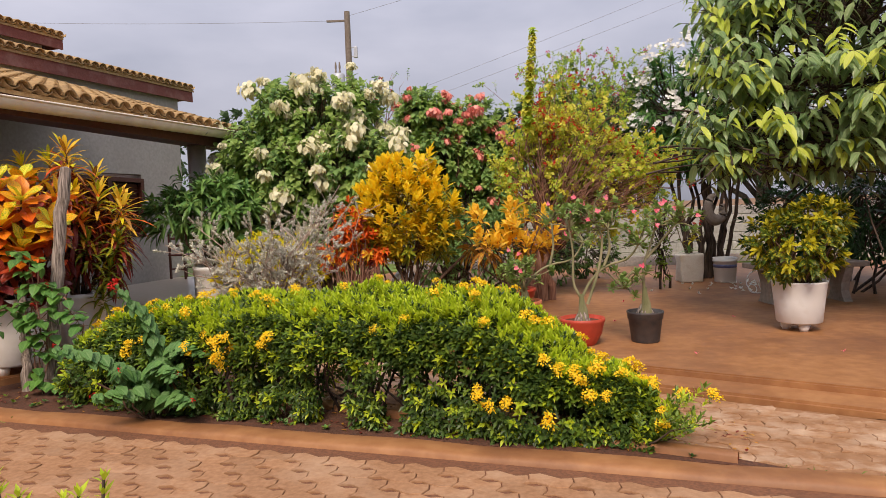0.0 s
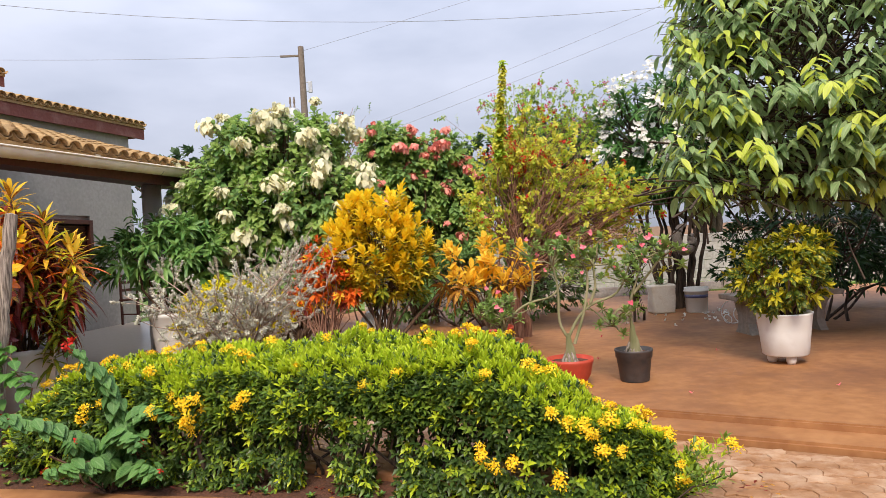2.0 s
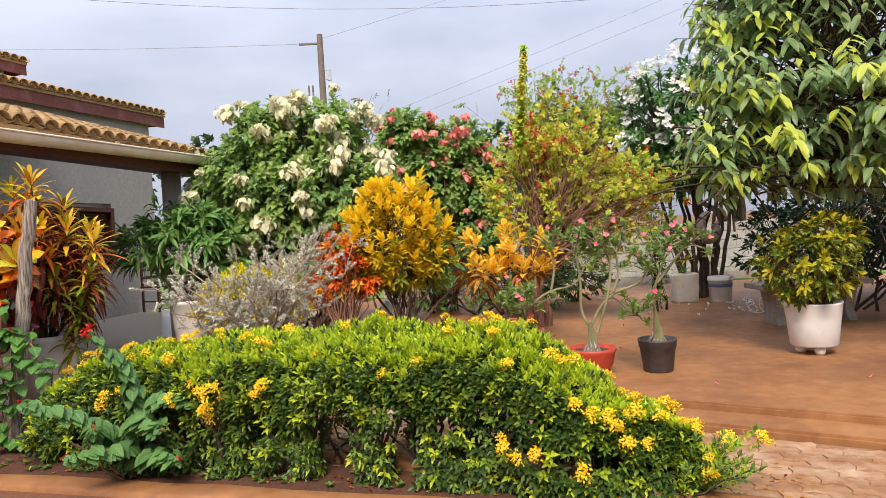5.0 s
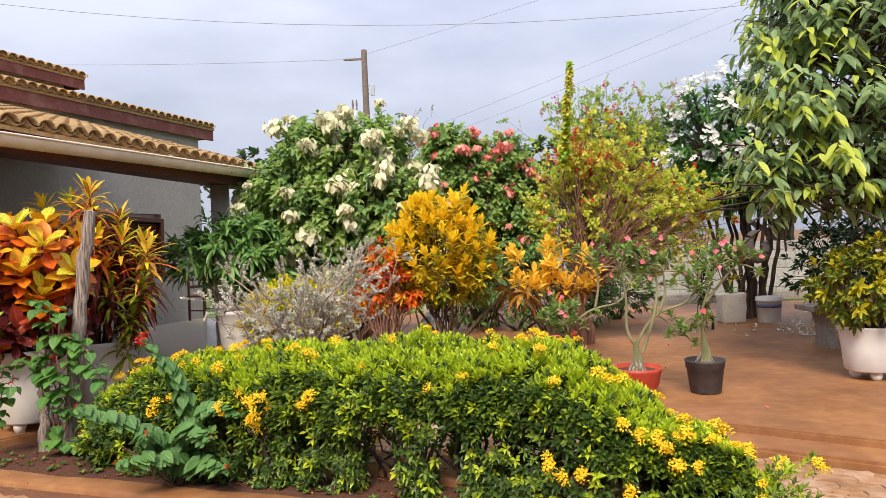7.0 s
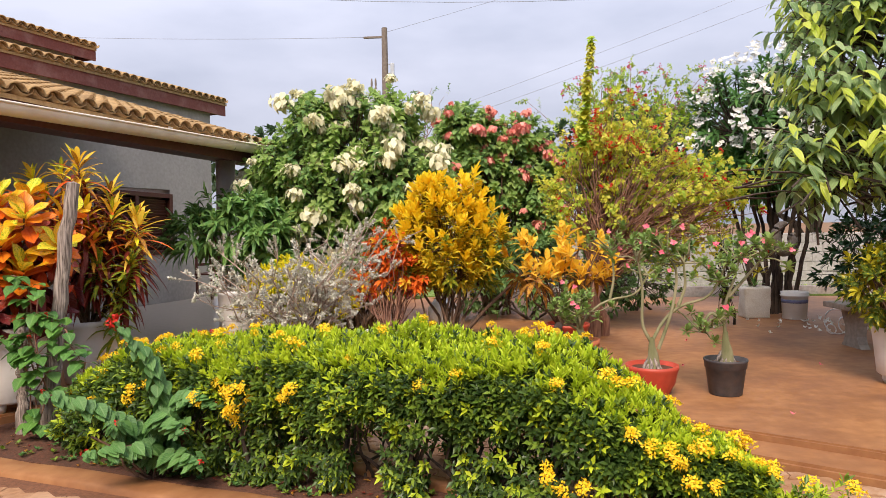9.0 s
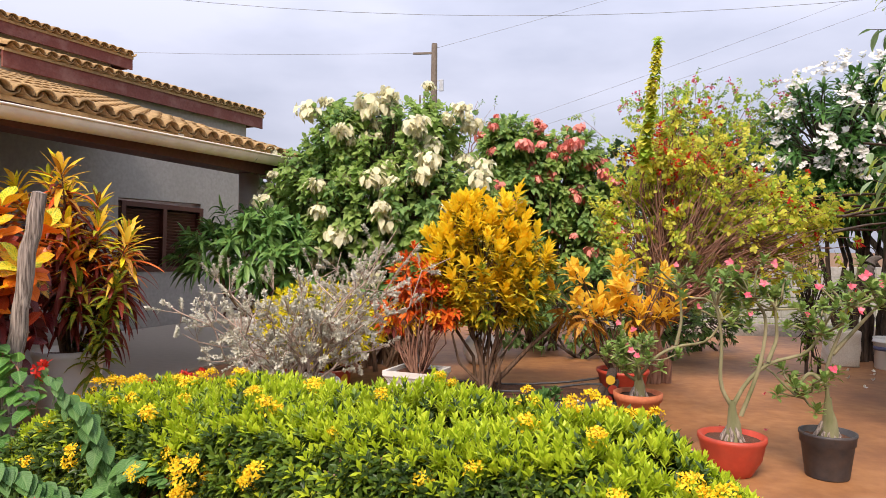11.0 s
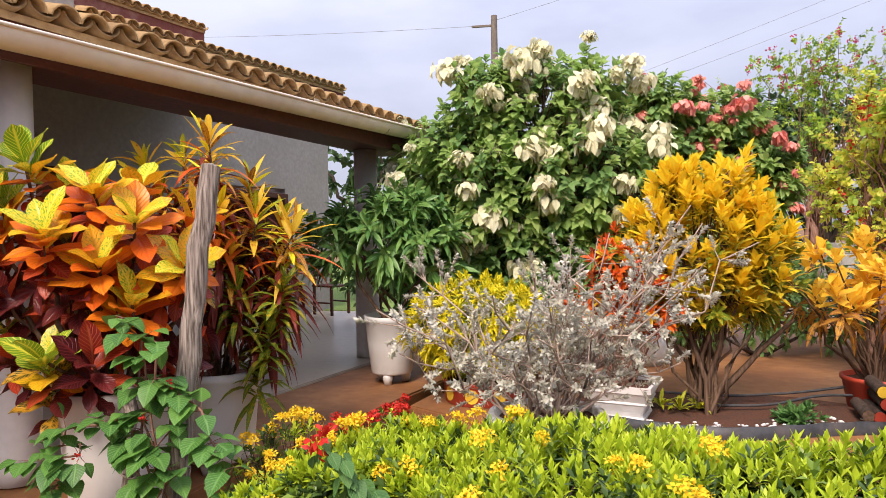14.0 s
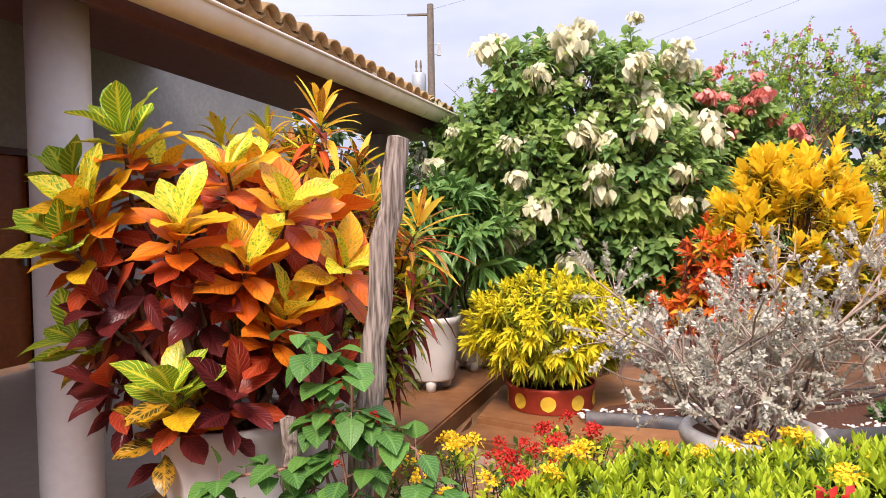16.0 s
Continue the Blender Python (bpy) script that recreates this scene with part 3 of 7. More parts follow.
def tile_roof(parent, x_out, z_out, x_in, y0, y1, courses, single, name):
    """Barrel tiles in courses up the slope; the lowest are pieces of their own, the rest one mesh."""
    sp, ln = 0.178, 0.40
    n = int((y1 - y0) / sp)
    deck = part(name, sloped(x_in, x_out, y0, y1, z_out + (x_out - x_in) * SL, z_out, 0.04), clay_mat, parent, "ochre brown clay barrel tiles, weathered")
    tg = tile_mesh("roof_tile")
    tv, tq = np.concatenate(tg.v), np.concatenate(tg.q)
    me = tg.mesh("roof_tile", [clay_mat])
    rest = Geo()
    ca, sa = math.cos(math.atan(SL)), math.sin(math.atan(SL))
    for c in range(courses):
        for i in range(n):
            y = y0 + (i + 0.5) * sp + random.uniform(-0.006, 0.006)
            x = x_out + 0.05 - c * ln * ca
            z = z_out + 0.018 + c * ln * sa + 0.012
            m = pose(x, y, z, random.uniform(-2, 2), math.degrees(math.atan(SL)) - 2.2 + random.uniform(-0.8, 0.8), random.uniform(-1.5, 1.5))
            if single and c < single and i >= n - 58:
                child("roof_tile", me, deck, m=m)
            else:
                mm = np.array(m)
                rest.add(tv @ mm[:3, :3].T + mm[:3, 3], tq)
            # pan tile between two covers, hollow side up
            pm = np.array(pose(x - 0.03, y + sp / 2, z + 0.052, 180, -(math.degrees(math.atan(SL)) - 2.2), 0))
            rest.add(tv @ pm[:3, :3].T * 1.0 + pm[:3, 3], tq)
    tagged(child("tile_row", rest.mesh("tile_row", [clay_mat]), deck), kind="stuff")
    return deck


tile_roof(house, 0.72, EZ - 0.025, WALL_X, -7.0, PE, 9, 5, "porch_roof").matrix_basis = FALL
E3, E5 = 3.83, 4.74
tile_roof(house, WALL_X + 0.14, E3, WALL_X - 2.5, 2.5, 7.55, 4, 0, "main_roof")
part("main_fascia", block(WALL_X + 0.08, WALL_X + 0.12, 2.5, 7.53, E3 - 0.24, E3 - 0.02, 0.004), fascia_mat, house, "flaking red-brown fascia board")
part("end_fascia", block(WALL_X - 0.6, WALL_X + 0.08, 7.49, 7.53, E3 - 0.2, E3 - 0.02, 0.004), fascia_mat, house)
part("main_soffit", sloped(WALL_X - 2.5, WALL_X + 0.08, 2.5, 7.49, E3 - 0.06 + 2.58 * SL, E3 - 0.06, 0.03), beam_mat, house)
tile_roof(house, -4.65, E5, -7.4, 2.0, 5.95, 3, 0, "upper_roof")
part("upper_fascia", block(-4.71, -4.67, 2.0, 5.95, E5 - 0.22, E5 - 0.02, 0.004), fascia_mat, house, "red-brown fascia board of the top roof")
part("upper_soffit", sloped(-7.4, -4.71, 2.0, 5.91, E5 - 0.06 + 2.69 * SL, E5 - 0.06, 0.03), beam_mat, house)
part("end_fascia", block(-5.5, -4.71, 5.91, 5.95, E5 - 0.2, E5 - 0.02, 0.004), fascia_mat, house)

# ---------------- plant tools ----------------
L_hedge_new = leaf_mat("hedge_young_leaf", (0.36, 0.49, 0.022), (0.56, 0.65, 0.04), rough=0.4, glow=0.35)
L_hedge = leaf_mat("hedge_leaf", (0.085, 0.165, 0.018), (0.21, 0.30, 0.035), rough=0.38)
L_hedge_dark = leaf_mat("hedge_dark_leaf", (0.032, 0.070, 0.014), (0.075, 0.13, 0.025), rough=0.38)
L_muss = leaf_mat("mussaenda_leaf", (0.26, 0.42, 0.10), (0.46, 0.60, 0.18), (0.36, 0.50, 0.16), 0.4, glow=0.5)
L_muss_dark = leaf_mat("mussaenda_dark_leaf", (0.12, 0.24, 0.065), (0.24, 0.38, 0.11), (0.19, 0.32, 0.10), 0.4, glow=0.35)
L_cream = leaf_mat("cream_bract", (0.78, 0.74, 0.48), (0.87, 0.83, 0.60), (0.55, 0.56, 0.36), 0.4, rough=0.7, glow=0.3)
L_salmon = leaf_mat("salmon_bract", (0.72, 0.20, 0.17), (0.86, 0.38, 0.30), rough=0.7)
L_silver = leaf_mat("silver_leaf", (0.47, 0.45, 0.36), (0.63, 0.60, 0.50), rough=0.85, glow=0.15)
L_yellow = leaf_mat("yellow_croton_leaf", (0.92, 0.60, 0.012), (0.95, 0.74, 0.022), (0.94, 0.80, 0.10), 0.5, rough=0.36, glow=0.45)
L_yellow_mix = leaf_mat("green_yellow_croton_leaf", (0.20, 0.26, 0.015), (0.42, 0.38, 0.02), (0.75, 0.48, 0.02), 0.8, 0.5, (0.60, 0.38, 0.012), rough=0.4)
L_yellow_old = leaf_mat("green_croton_leaf", (0.06, 0.15, 0.018), (0.16, 0.25, 0.02), (0.55, 0.42, 0.02), 0.7, 0.2, (0.5, 0.36, 0.02), rough=0.4)
L_lemon = leaf_mat("lemon_croton_leaf", (0.80, 0.64, 0.01), (0.90, 0.78, 0.02), (0.30, 0.38, 0.02), 0.5, rough=0.4)
L_lemon_g = leaf_mat("lemon_croton_green", (0.16, 0.25, 0.012), (0.36, 0.40, 0.02), (0.70, 0.58, 0.02), 0.8, rough=0.4)
L_orange = leaf_mat("orange_croton_leaf", (0.90, 0.50, 0.02), (0.94, 0.66, 0.06), (0.92, 0.68, 0.12), 0.5, 0.06, (0.70, 0.22, 0.012), rough=0.38, glow=0.42)
L_orange_old = leaf_mat("rusty_croton_leaf", (0.28, 0.09, 0.02), (0.50, 0.22, 0.02), (0.75, 0.50, 0.05), 0.5, 0.3, (0.12, 0.035, 0.02), rough=0.4)
L_fire = leaf_mat("fire_croton_leaf", (0.62, 0.055, 0.010), (0.80, 0.17, 0.015), (0.80, 0.30, 0.02), 0.4, rough=0.4)
L_maroon = leaf_mat("maroon_leaf", (0.10, 0.012, 0.010), (0.24, 0.03, 0.015), (0.30, 0.05, 0.03), 0.5, rough=0.35)
B_green = leaf_mat("broad_croton_green", (0.13, 0.30, 0.018), (0.27, 0.44, 0.025), (0.80, 0.74, 0.06), 0.95, rough=0.32, bands=10)
B_lime = leaf_mat("broad_croton_lime", (0.66, 0.58, 0.018), (0.80, 0.62, 0.025), (0.86, 0.80, 0.10), 0.7, 0.42, (0.22, 0.38, 0.016), rough=0.32, bands=10, fine=95)
B_yellow = leaf_mat("broad_croton_yellow", (0.82, 0.40, 0.010), (0.90, 0.54, 0.018), (0.62, 0.24, 0.012), 0.45, 0.22, (0.42, 0.36, 0.015), rough=0.32, bands=10, fine=95)
B_orange = leaf_mat("broad_croton_orange", (0.72, 0.13, 0.008), (0.84, 0.28, 0.014), (0.55, 0.07, 0.012), 0.5, rough=0.32, bands=10)
B_red = leaf_mat("broad_croton_red", (0.28, 0.022, 0.014), (0.55, 0.07, 0.018), (0.55, 0.13, 0.05), 0.6, rough=0.3, bands=10)
B_dark = leaf_mat("broad_croton_dark", (0.07, 0.012, 0.014), (0.16, 0.025, 0.022), (0.22, 0.03, 0.03), 0.6, rough=0.28, bands=10)
B_mottled = leaf_mat("broad_croton_mottled", (0.05, 0.055, 0.012), (0.12, 0.09, 0.012), (0.65, 0.35, 0.03), 0.85, 0.45, (0.55, 0.28, 0.02), rough=0.3, bands=10)
L_drac = leaf_mat("dracaena_leaf", (0.07, 0.19, 0.045), (0.19, 0.34, 0.08), (0.36, 0.46, 0.14), 0.3, rough=0.35, bands=1)
L_vine = leaf_mat("vine_leaf", (0.05, 0.15, 0.03), (0.12, 0.28, 0.045), (0.20, 0.40, 0.10), 0.5, rough=0.42)
L_vine_blue = leaf_mat("bluish_green_leaf", (0.05, 0.15, 0.035), (0.12, 0.27, 0.06), (0.20, 0.34, 0.12), 0.5, rough=0.5)
L_boug = leaf_mat("bougainvillea_leaf", (0.58, 0.60, 0.06), (0.82, 0.76, 0.12), rough=0.5, glow=0.5)
L_boug_g = leaf_mat("bougainvillea_green", (0.32, 0.50, 0.05), (0.54, 0.66, 0.09), rough=0.5, glow=0.5)
L_tree = leaf_mat("drooping_tree_leaf", (0.15, 0.26, 0.10), (0.34, 0.46, 0.20), (0.42, 0.52, 0.26), 0.5, rough=0.28, glow=0.4, bands=1)
L_tree_new = leaf_mat("young_tree_leaf", (0.50, 0.62, 0.07), (0.70, 0.78, 0.14), (0.74, 0.78, 0.26), 0.5, rough=0.36, glow=0.5, bands=1)
L_frang = leaf_mat("frangipani_leaf", (0.035, 0.125, 0.028), (0.10, 0.24, 0.045), (0.12, 0.24, 0.06), 0.4, rough=0.35)
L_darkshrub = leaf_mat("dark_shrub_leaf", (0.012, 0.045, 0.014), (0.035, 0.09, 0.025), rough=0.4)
L_goldust = leaf_mat("gold_dust_leaf", (0.025, 0.075, 0.012), (0.07, 0.13, 0.015), (0.35, 0.33, 0.02), 0.5, 0.25, (0.50, 0.42, 0.02), rough=0.35)
L_gold = leaf_mat("gold_spot_leaf", (0.48, 0.42, 0.015), (0.62, 0.52, 0.02), (0.15, 0.22, 0.02), 0.5, rough=0.38)
L_desert = leaf_mat("desert_rose_leaf", (0.14, 0.26, 0.05), (0.28, 0.38, 0.09), (0.3, 0.4, 0.14), 0.4, rough=0.45)
L_far = leaf_mat("far_tree_leaf", (0.035, 0.075, 0.030), (0.085, 0.14, 0.055), rough=0.6)
F_yellow = leaf_mat("yellow_petal", (0.90, 0.56, 0.012), (0.94, 0.70, 0.03), rough=0.6, glow=0.3)
F_red = leaf_mat("red_petal", (0.55, 0.02, 0.012), (0.72, 0.05, 0.03), rough=0.6, glow=0.3)
F_pink = leaf_mat("pink_petal", (0.72, 0.10, 0.16), (0.82, 0.25, 0.30), rough=0.6, glow=0.3)
F_white = leaf_mat("white_petal", (0.76, 0.75, 0.70), (0.82, 0.81, 0.78), rough=0.6, glow=0.3)
F_magenta = leaf_mat("magenta_bract", (0.55, 0.03, 0.12), (0.70, 0.07, 0.17), rough=0.6, glow=0.3)


def rand_dirs(n):
    return unit(rng.normal(size=(n, 3)))


def rosettes(geo, p, axis, k, length, width, spread=(0.5, 1.2), droop=0.3, fold=0.25, n=3, mat=0, jitter=0.2, rise=0.0, shape=1.0, mats_by=None):
    """k leaves round each tip p about its axis; spread is the angle from the axis, young leaves steep, old ones flat."""
    p, axis = np.atleast_2d(p), unit(np.atleast_2d(axis))
    m = len(p)
    if m == 0:
        return
    ref = np.where(np.abs(axis[:, 2:3]) > 0.9, np.array([[1.0, 0, 0]]), np.array([[0, 0, 1.0]]))
    a = unit(np.cross(axis, ref)); b = np.cross(axis, a)
    j = np.arange(k)
    phi = (j * 2.39996)[None] + rng.uniform(0, 6.28, (m, 1)) + rng.normal(0, jitter, (m, k))
    age = (j / max(k - 1, 1))[None] * np.ones((m, 1))
    th = spread[0] + (spread[1] - spread[0]) * age + rng.normal(0, 0.12, (m, k))
    d = np.cos(th)[..., None] * axis[:, None] + np.sin(th)[..., None] * (np.cos(phi)[..., None] * a[:, None] + np.sin(phi)[..., None] * b[:, None])
    base = p[:, None] - axis[:, None] * (rise * age)[..., None]
    ln = length * rng.uniform(0.75, 1.15, (m, k)) * (0.7 + 0.3 * np.sin(np.pi * np.clip(age * 0.8 + 0.2, 0, 1)))
    wd = ln / length * width
    mt = np.broadcast_to(np.asarray(mat).reshape(-1, 1) if np.ndim(mat) else np.full((1, 1), mat), (m, k)) if mats_by is None else mats_by(age, m)
    up = np.broadcast_to(axis[:, None], (m, k, 3)) + np.array([0, 0, 0.3])
    geo.blades(base.reshape(-1, 3), d.reshape(-1, 3), up.reshape(-1, 3), ln.ravel(), wd.ravel(), droop * rng.uniform(0.4, 1.4, m * k), fold, n, mt.ravel().astype(int), shape)


def wiggle(a, b, n=6, amp=0.06, arch=0.0):
    a, b = np.asarray(a, float), np.asarray(b, float)
    t = np.linspace(0, 1, n)[:, None]
    ln = np.linalg.norm(b - a)
    off = rng.normal(0, amp * ln, (n, 3)) * np.sin(np.pi * t)
    return a + (b - a) * t + off + np.array([0, 0, arch * ln]) * np.sin(np.pi * t)


def crown_tips(blobs, n, inner=0.6):
    """Tips in the outer shells of several ellipsoids (centre, radii), with the way each one grows."""
    vol = np.array([r[0] * r[1] + r[1] * r[2] + r[0] * r[2] for _, r in blobs])
    cnt = np.maximum(1, (n * vol / vol.sum()).astype(int))
    P, D, I = [], [], []
    for i, ((c, r), k) in enumerate(zip(blobs, cnt)):
        d = rand_dirs(k)
        rad = rng.uniform(inner ** 2, 1, k) ** 0.5
        bump = np.array([1 + 0.16 * noise.noise(Vector(q * 2.3) + Vector((i * 3.1, 0, 0))) for q in d])
        P.append(np.array(c) + d * np.array(r) * (rad * bump)[:, None])
        D.append(unit(d / np.array(r)))
        I.append(np.full(k, i))
    P, D, I = np.concatenate(P), np.concatenate(D), np.concatenate(I)
    keep = np.ones(len(P), bool)
    for i, (c, r) in enumerate(blobs):
        inside = (((P - np.array(c)) / np.array(r)) ** 2).sum(1) < inner ** 2
        keep &= ~(inside & (I != i))
    return P[keep], D[keep], I[keep]


def limbs(geo, base, blobs, r=0.05, stems=1, spread=0.1, sides=6, mat=0, tips=None, tip_i=None, twig=0.004, low=None):
    """Tapered trunk or stems from the base into each blob, and twigs out to the tips."""
    base = np.asarray(base, float)
    for i, (c, rad) in enumerate(blobs):
        for s in range(stems):
            off = rng.normal(0, spread, 3) * np.array([1, 1, 0])
            top = np.array(c) + rng.normal(0, 0.25, 3) * np.array(rad)
            pts = wiggle(base + off, top, 7, 0.04, 0.03)
            geo.tube(pts, np.linspace(r, r * 0.3, 7), sides, mat)
    if tips is not None:
        cs = np.array([b[0] for b in blobs]); rs = np.array([b[1] for b in blobs])
        a = cs[tip_i] + (tips - cs[tip_i]) * rng.uniform(0.15, 0.55, (len(tips), 1)) - np.array([0, 0, 1]) * rs[tip_i][:, 2:3] * 0.15
        geo.twigs(a, tips, twig * 1.6, twig * 0.6, 0, mat)


def pot_body(rows, wall=0.02):
    """Profile of an open pot: outside up, over the rim, inside down to the soil."""
    r, z = rows[-1]
    return [(0.02, rows[0][1])] + list(rows) + [(r - wall, z), (r - wall - 0.004, z - 0.05), (0.02, z - 0.05)]


def soil_disc(r, z):
    bm = bmesh.new()
    bmesh.ops.create_circle(bm, cap_ends=True, radius=r, segments=24, matrix=Matrix.Translation((0, 0, z)))
    bmesh.ops.subdivide_edges(bm, edges=bm.edges[:], cuts=1, use_grid_fill=True)
    for v in bm.verts:
        v.co.z += 0.012 * noise.noise(v.co * 25)
    return bm


def solid(bm, mat, name, parent, label="", m=None, smooth=True):
    return part(name, bm, mat, parent, label, m, smooth)


# ---------------- the ixora hedge ----------------
def flower_heads(geo, p, axis, k=16, r=0.03, mat=0, petal=0.02):
    """Domed flower heads of many small petals."""
    p, axis = np.atleast_2d(p), unit(np.atleast_2d(axis))
    m = len(p)
    d = unit(rng.normal(size=(m, k, 3)) + axis[:, None] * 1.3)
    q = p[:, None] + d * r * rng.uniform(0.75, 1.1, (m, k, 1))
    w = unit(rng.normal(size=(m, k, 3)) + d * 0.6)
    geo.blades(q.reshape(-1, 3), w.reshape(-1, 3), d.reshape(-1, 3), petal, petal * 0.62, 0.1, 0.2, 2, mat)


def hedge_points(n):
    """Tips of the clipped hedge: a rounded long body that sinks and thins to one end."""
    s = rng.uniform(0, 1, n) ** 0.95
    X = 2.25 + s * 4.05
    top = np.interp(s, [0, 0.1, 0.3, 0.55, 0.78, 0.86, 0.93, 1.0], [0.50, 0.66, 0.77, 0.82, 0.80, 0.58, 0.42, 0.36])
    half = np.interp(s, [0, 0.15, 0.5, 0.8, 0.9, 1.0], [0.36, 0.45, 0.48, 0.44, 0.28, 0.20])
    mid = np.interp(s, [0, 0.5, 0.8, 1.0], [-0.47, -0.48, -0.56, -0.72])
    th = rng.uniform(-0.75, np.pi + 0.75, n)
    rr = rng.uniform(0.80, 1.0, n)
    cy, cz = np.cos(th), np.sin(th)
    pw = 0.55
    y = mid + half * rr * np.sign(cy) * np.abs(cy) ** pw
    z0 = top * 0.42
    z = z0 + (top - z0) * rr * np.sign(cz) * np.abs(cz) ** pw
    w = np.array([0.075 * noise.noise(Vector((a * 2.2, b * 2.2, c * 2.2))) + 0.05 * noise.noise(Vector((a * 5.5, b * 5.5, c * 5.5 + 3))) for a, b, c in zip(X, y, z)])
    p = np.array([C1[0], C1[1], LOW]) + X[:, None] * np.array(HV) + (y + w)[:, None] * np.array(HU) + (z + w)[:, None] * np.array([0, 0, 1])
    d = cy[:, None] * np.array(HU) * 0.9 + cz[:, None] * np.array([0, 0, 1])
    return p, unit(d + np.array([0, 0, 0.55])), z / top, s


hedge = thing("flowering_hedge", *yard(4.0, -0.45), LOW, "clipped ixora hedge with bright young leaves and yellow flowers", "hedge")
HI = Matrix.Translation((-hedge.matrix_basis.translation))


def local(geo, me_name, mats, parent, name, label=""):
    """Links a Geo built in world metres under a thing that stands elsewhere."""
    off = np.array(parent.matrix_basis.translation)
    geo.v = [v - off for v in geo.v]
    return child(name, geo.mesh(me_name, mats), parent, label)


hp, hd, hz, hs = hedge_points(12500)
gapk = np.array([noise.noise(Vector((a * 2.6, 3.0, c * 2.2))) for a, c in zip(hs * 4, hz)])
clear = ((hs > 0.50) & (hs < 0.56)) | ((hs > 0.61) & (hs < 0.645)) | ((hs > 0.39) & (hs < 0.41))
keep = (hz > 0.58) | ((gapk < np.where(hz < 0.25, 0.20, 0.42)) & ~(clear & (hz < 0.50)))
hp, hd, hz, hs = hp[keep], hd[keep], hz[keep], hs[keep]
g = Geo()
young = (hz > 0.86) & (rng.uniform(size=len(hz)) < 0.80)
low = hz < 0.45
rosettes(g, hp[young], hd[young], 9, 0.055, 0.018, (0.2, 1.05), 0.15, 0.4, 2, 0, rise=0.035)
# sides and foot lean to the dark leaf, shade put into leaf colour
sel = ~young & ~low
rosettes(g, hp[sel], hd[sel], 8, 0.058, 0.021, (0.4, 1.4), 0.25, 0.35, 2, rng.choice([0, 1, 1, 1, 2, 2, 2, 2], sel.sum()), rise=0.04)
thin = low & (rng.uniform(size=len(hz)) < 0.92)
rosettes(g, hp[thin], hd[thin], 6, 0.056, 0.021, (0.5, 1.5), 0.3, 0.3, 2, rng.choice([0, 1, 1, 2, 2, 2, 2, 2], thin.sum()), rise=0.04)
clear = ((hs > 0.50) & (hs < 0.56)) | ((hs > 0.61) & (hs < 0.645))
# inner filler all dark green: paints the shade between the shoots
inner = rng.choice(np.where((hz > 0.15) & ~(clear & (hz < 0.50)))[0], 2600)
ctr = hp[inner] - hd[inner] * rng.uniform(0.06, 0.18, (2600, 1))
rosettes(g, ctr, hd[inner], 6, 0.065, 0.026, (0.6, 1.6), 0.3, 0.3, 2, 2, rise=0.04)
# low sprawling shoots past the hedge's thin end
end_tips = []
for i in range(46):
    e = np.array([1.22 + rng.normal(0, 0.13), 3.06 + rng.normal(0, 0.10), LOW + 0.10 + rng.uniform(0, 0.27)])
    end_tips.append(e)
    for f in (0.55, 0.75, 0.9, 1.0):
        q = np.array([1.08, 3.16, LOW + 0.02]) * (1 - f) + e * f
        rosettes(g, q[None], (e - np.array([1.1, 3.14, LOW - 0.1]))[None] + np.array([[0, 0, 0.25]]), 6, 0.055, 0.019, (0.4, 1.2), 0.15, 0.35, 2, rng.choice([0, 1, 1]), rise=0.03)
end_tips = np.array(end_tips)
local(g, "foliage", [L_hedge_new, L_hedge, L_hedge_dark], hedge, "foliage", "small glossy leaves, yellow-green on top")
g = Geo()
for i in range(15):
    s = (i + 0.5) / 15
    b = yard(2.4 + s * 3.8, -0.5 - 0.15 * s + rng.uniform(-0.08, 0.08))
    for k in range(4):
        j = np.argmin(np.abs(hs - s - rng.normal(0, 0.03)) + np.abs(hz - rng.uniform(0.5, 0.9)) * 0.1)
        tip = hp[j] - hd[j] * 0.1
        g.tube(wiggle((b[0] + rng.normal(0, 0.03), b[1] + rng.normal(0, 0.03), LOW), tip, 6, 0.05), np.linspace(0.012, 0.004, 6), 5)
for e in end_tips[::5]:
    g.tube(wiggle((1.05, 3.17, LOW), e, 5, 0.05), np.linspace(0.007, 0.003, 5), 5)
for s in (0.575, 0.585, 0.665, 0.47, 0.34):
    b = yard(2.25 + s * 4.05, -0.78)
    for k in range(3):
        e = yard(2.25 + (s + rng.normal(0, 0.03)) * 4.05, -0.75 + rng.normal(0, 0.08))
        g.tube(wiggle((b[0] + rng.normal(0, 0.02), b[1] + rng.normal(0, 0.02), LOW), (e[0], e[1], LOW + 0.5), 6, 0.04), np.linspace(0.016, 0.008, 6), 6)
off = np.array(hedge.matrix_basis.translation)
g.v = [v - off for v in g.v]
split(g, "stem", [bark_dark], hedge)
def head_meshes(name, mat, k=46, r=0.034, petal=0.017, n=3):
    out = []
    for _ in range(n):
        g = Geo()
        flower_heads(g, np.zeros((1, 3)), np.array([[0, 0, 1.0]]), k, r, 0, petal)
        flower_heads(g, rng.normal(0, r * 0.5, (2, 3)) * np.array([1, 1, 0.3]), np.array([[0, 0, 1.0]] * 2), k // 2, r * 0.7, 0, petal)
        out.append(g.mesh(name, [mat]))
    return out


yellow_heads = head_meshes("flower_head", F_yellow)
red_heads = head_meshes("flower_head", F_red)
fl = rng.choice(np.where((hz > 0.34))[0], 92, replace=False)
fp = hp[fl] + hd[fl] * 0.055
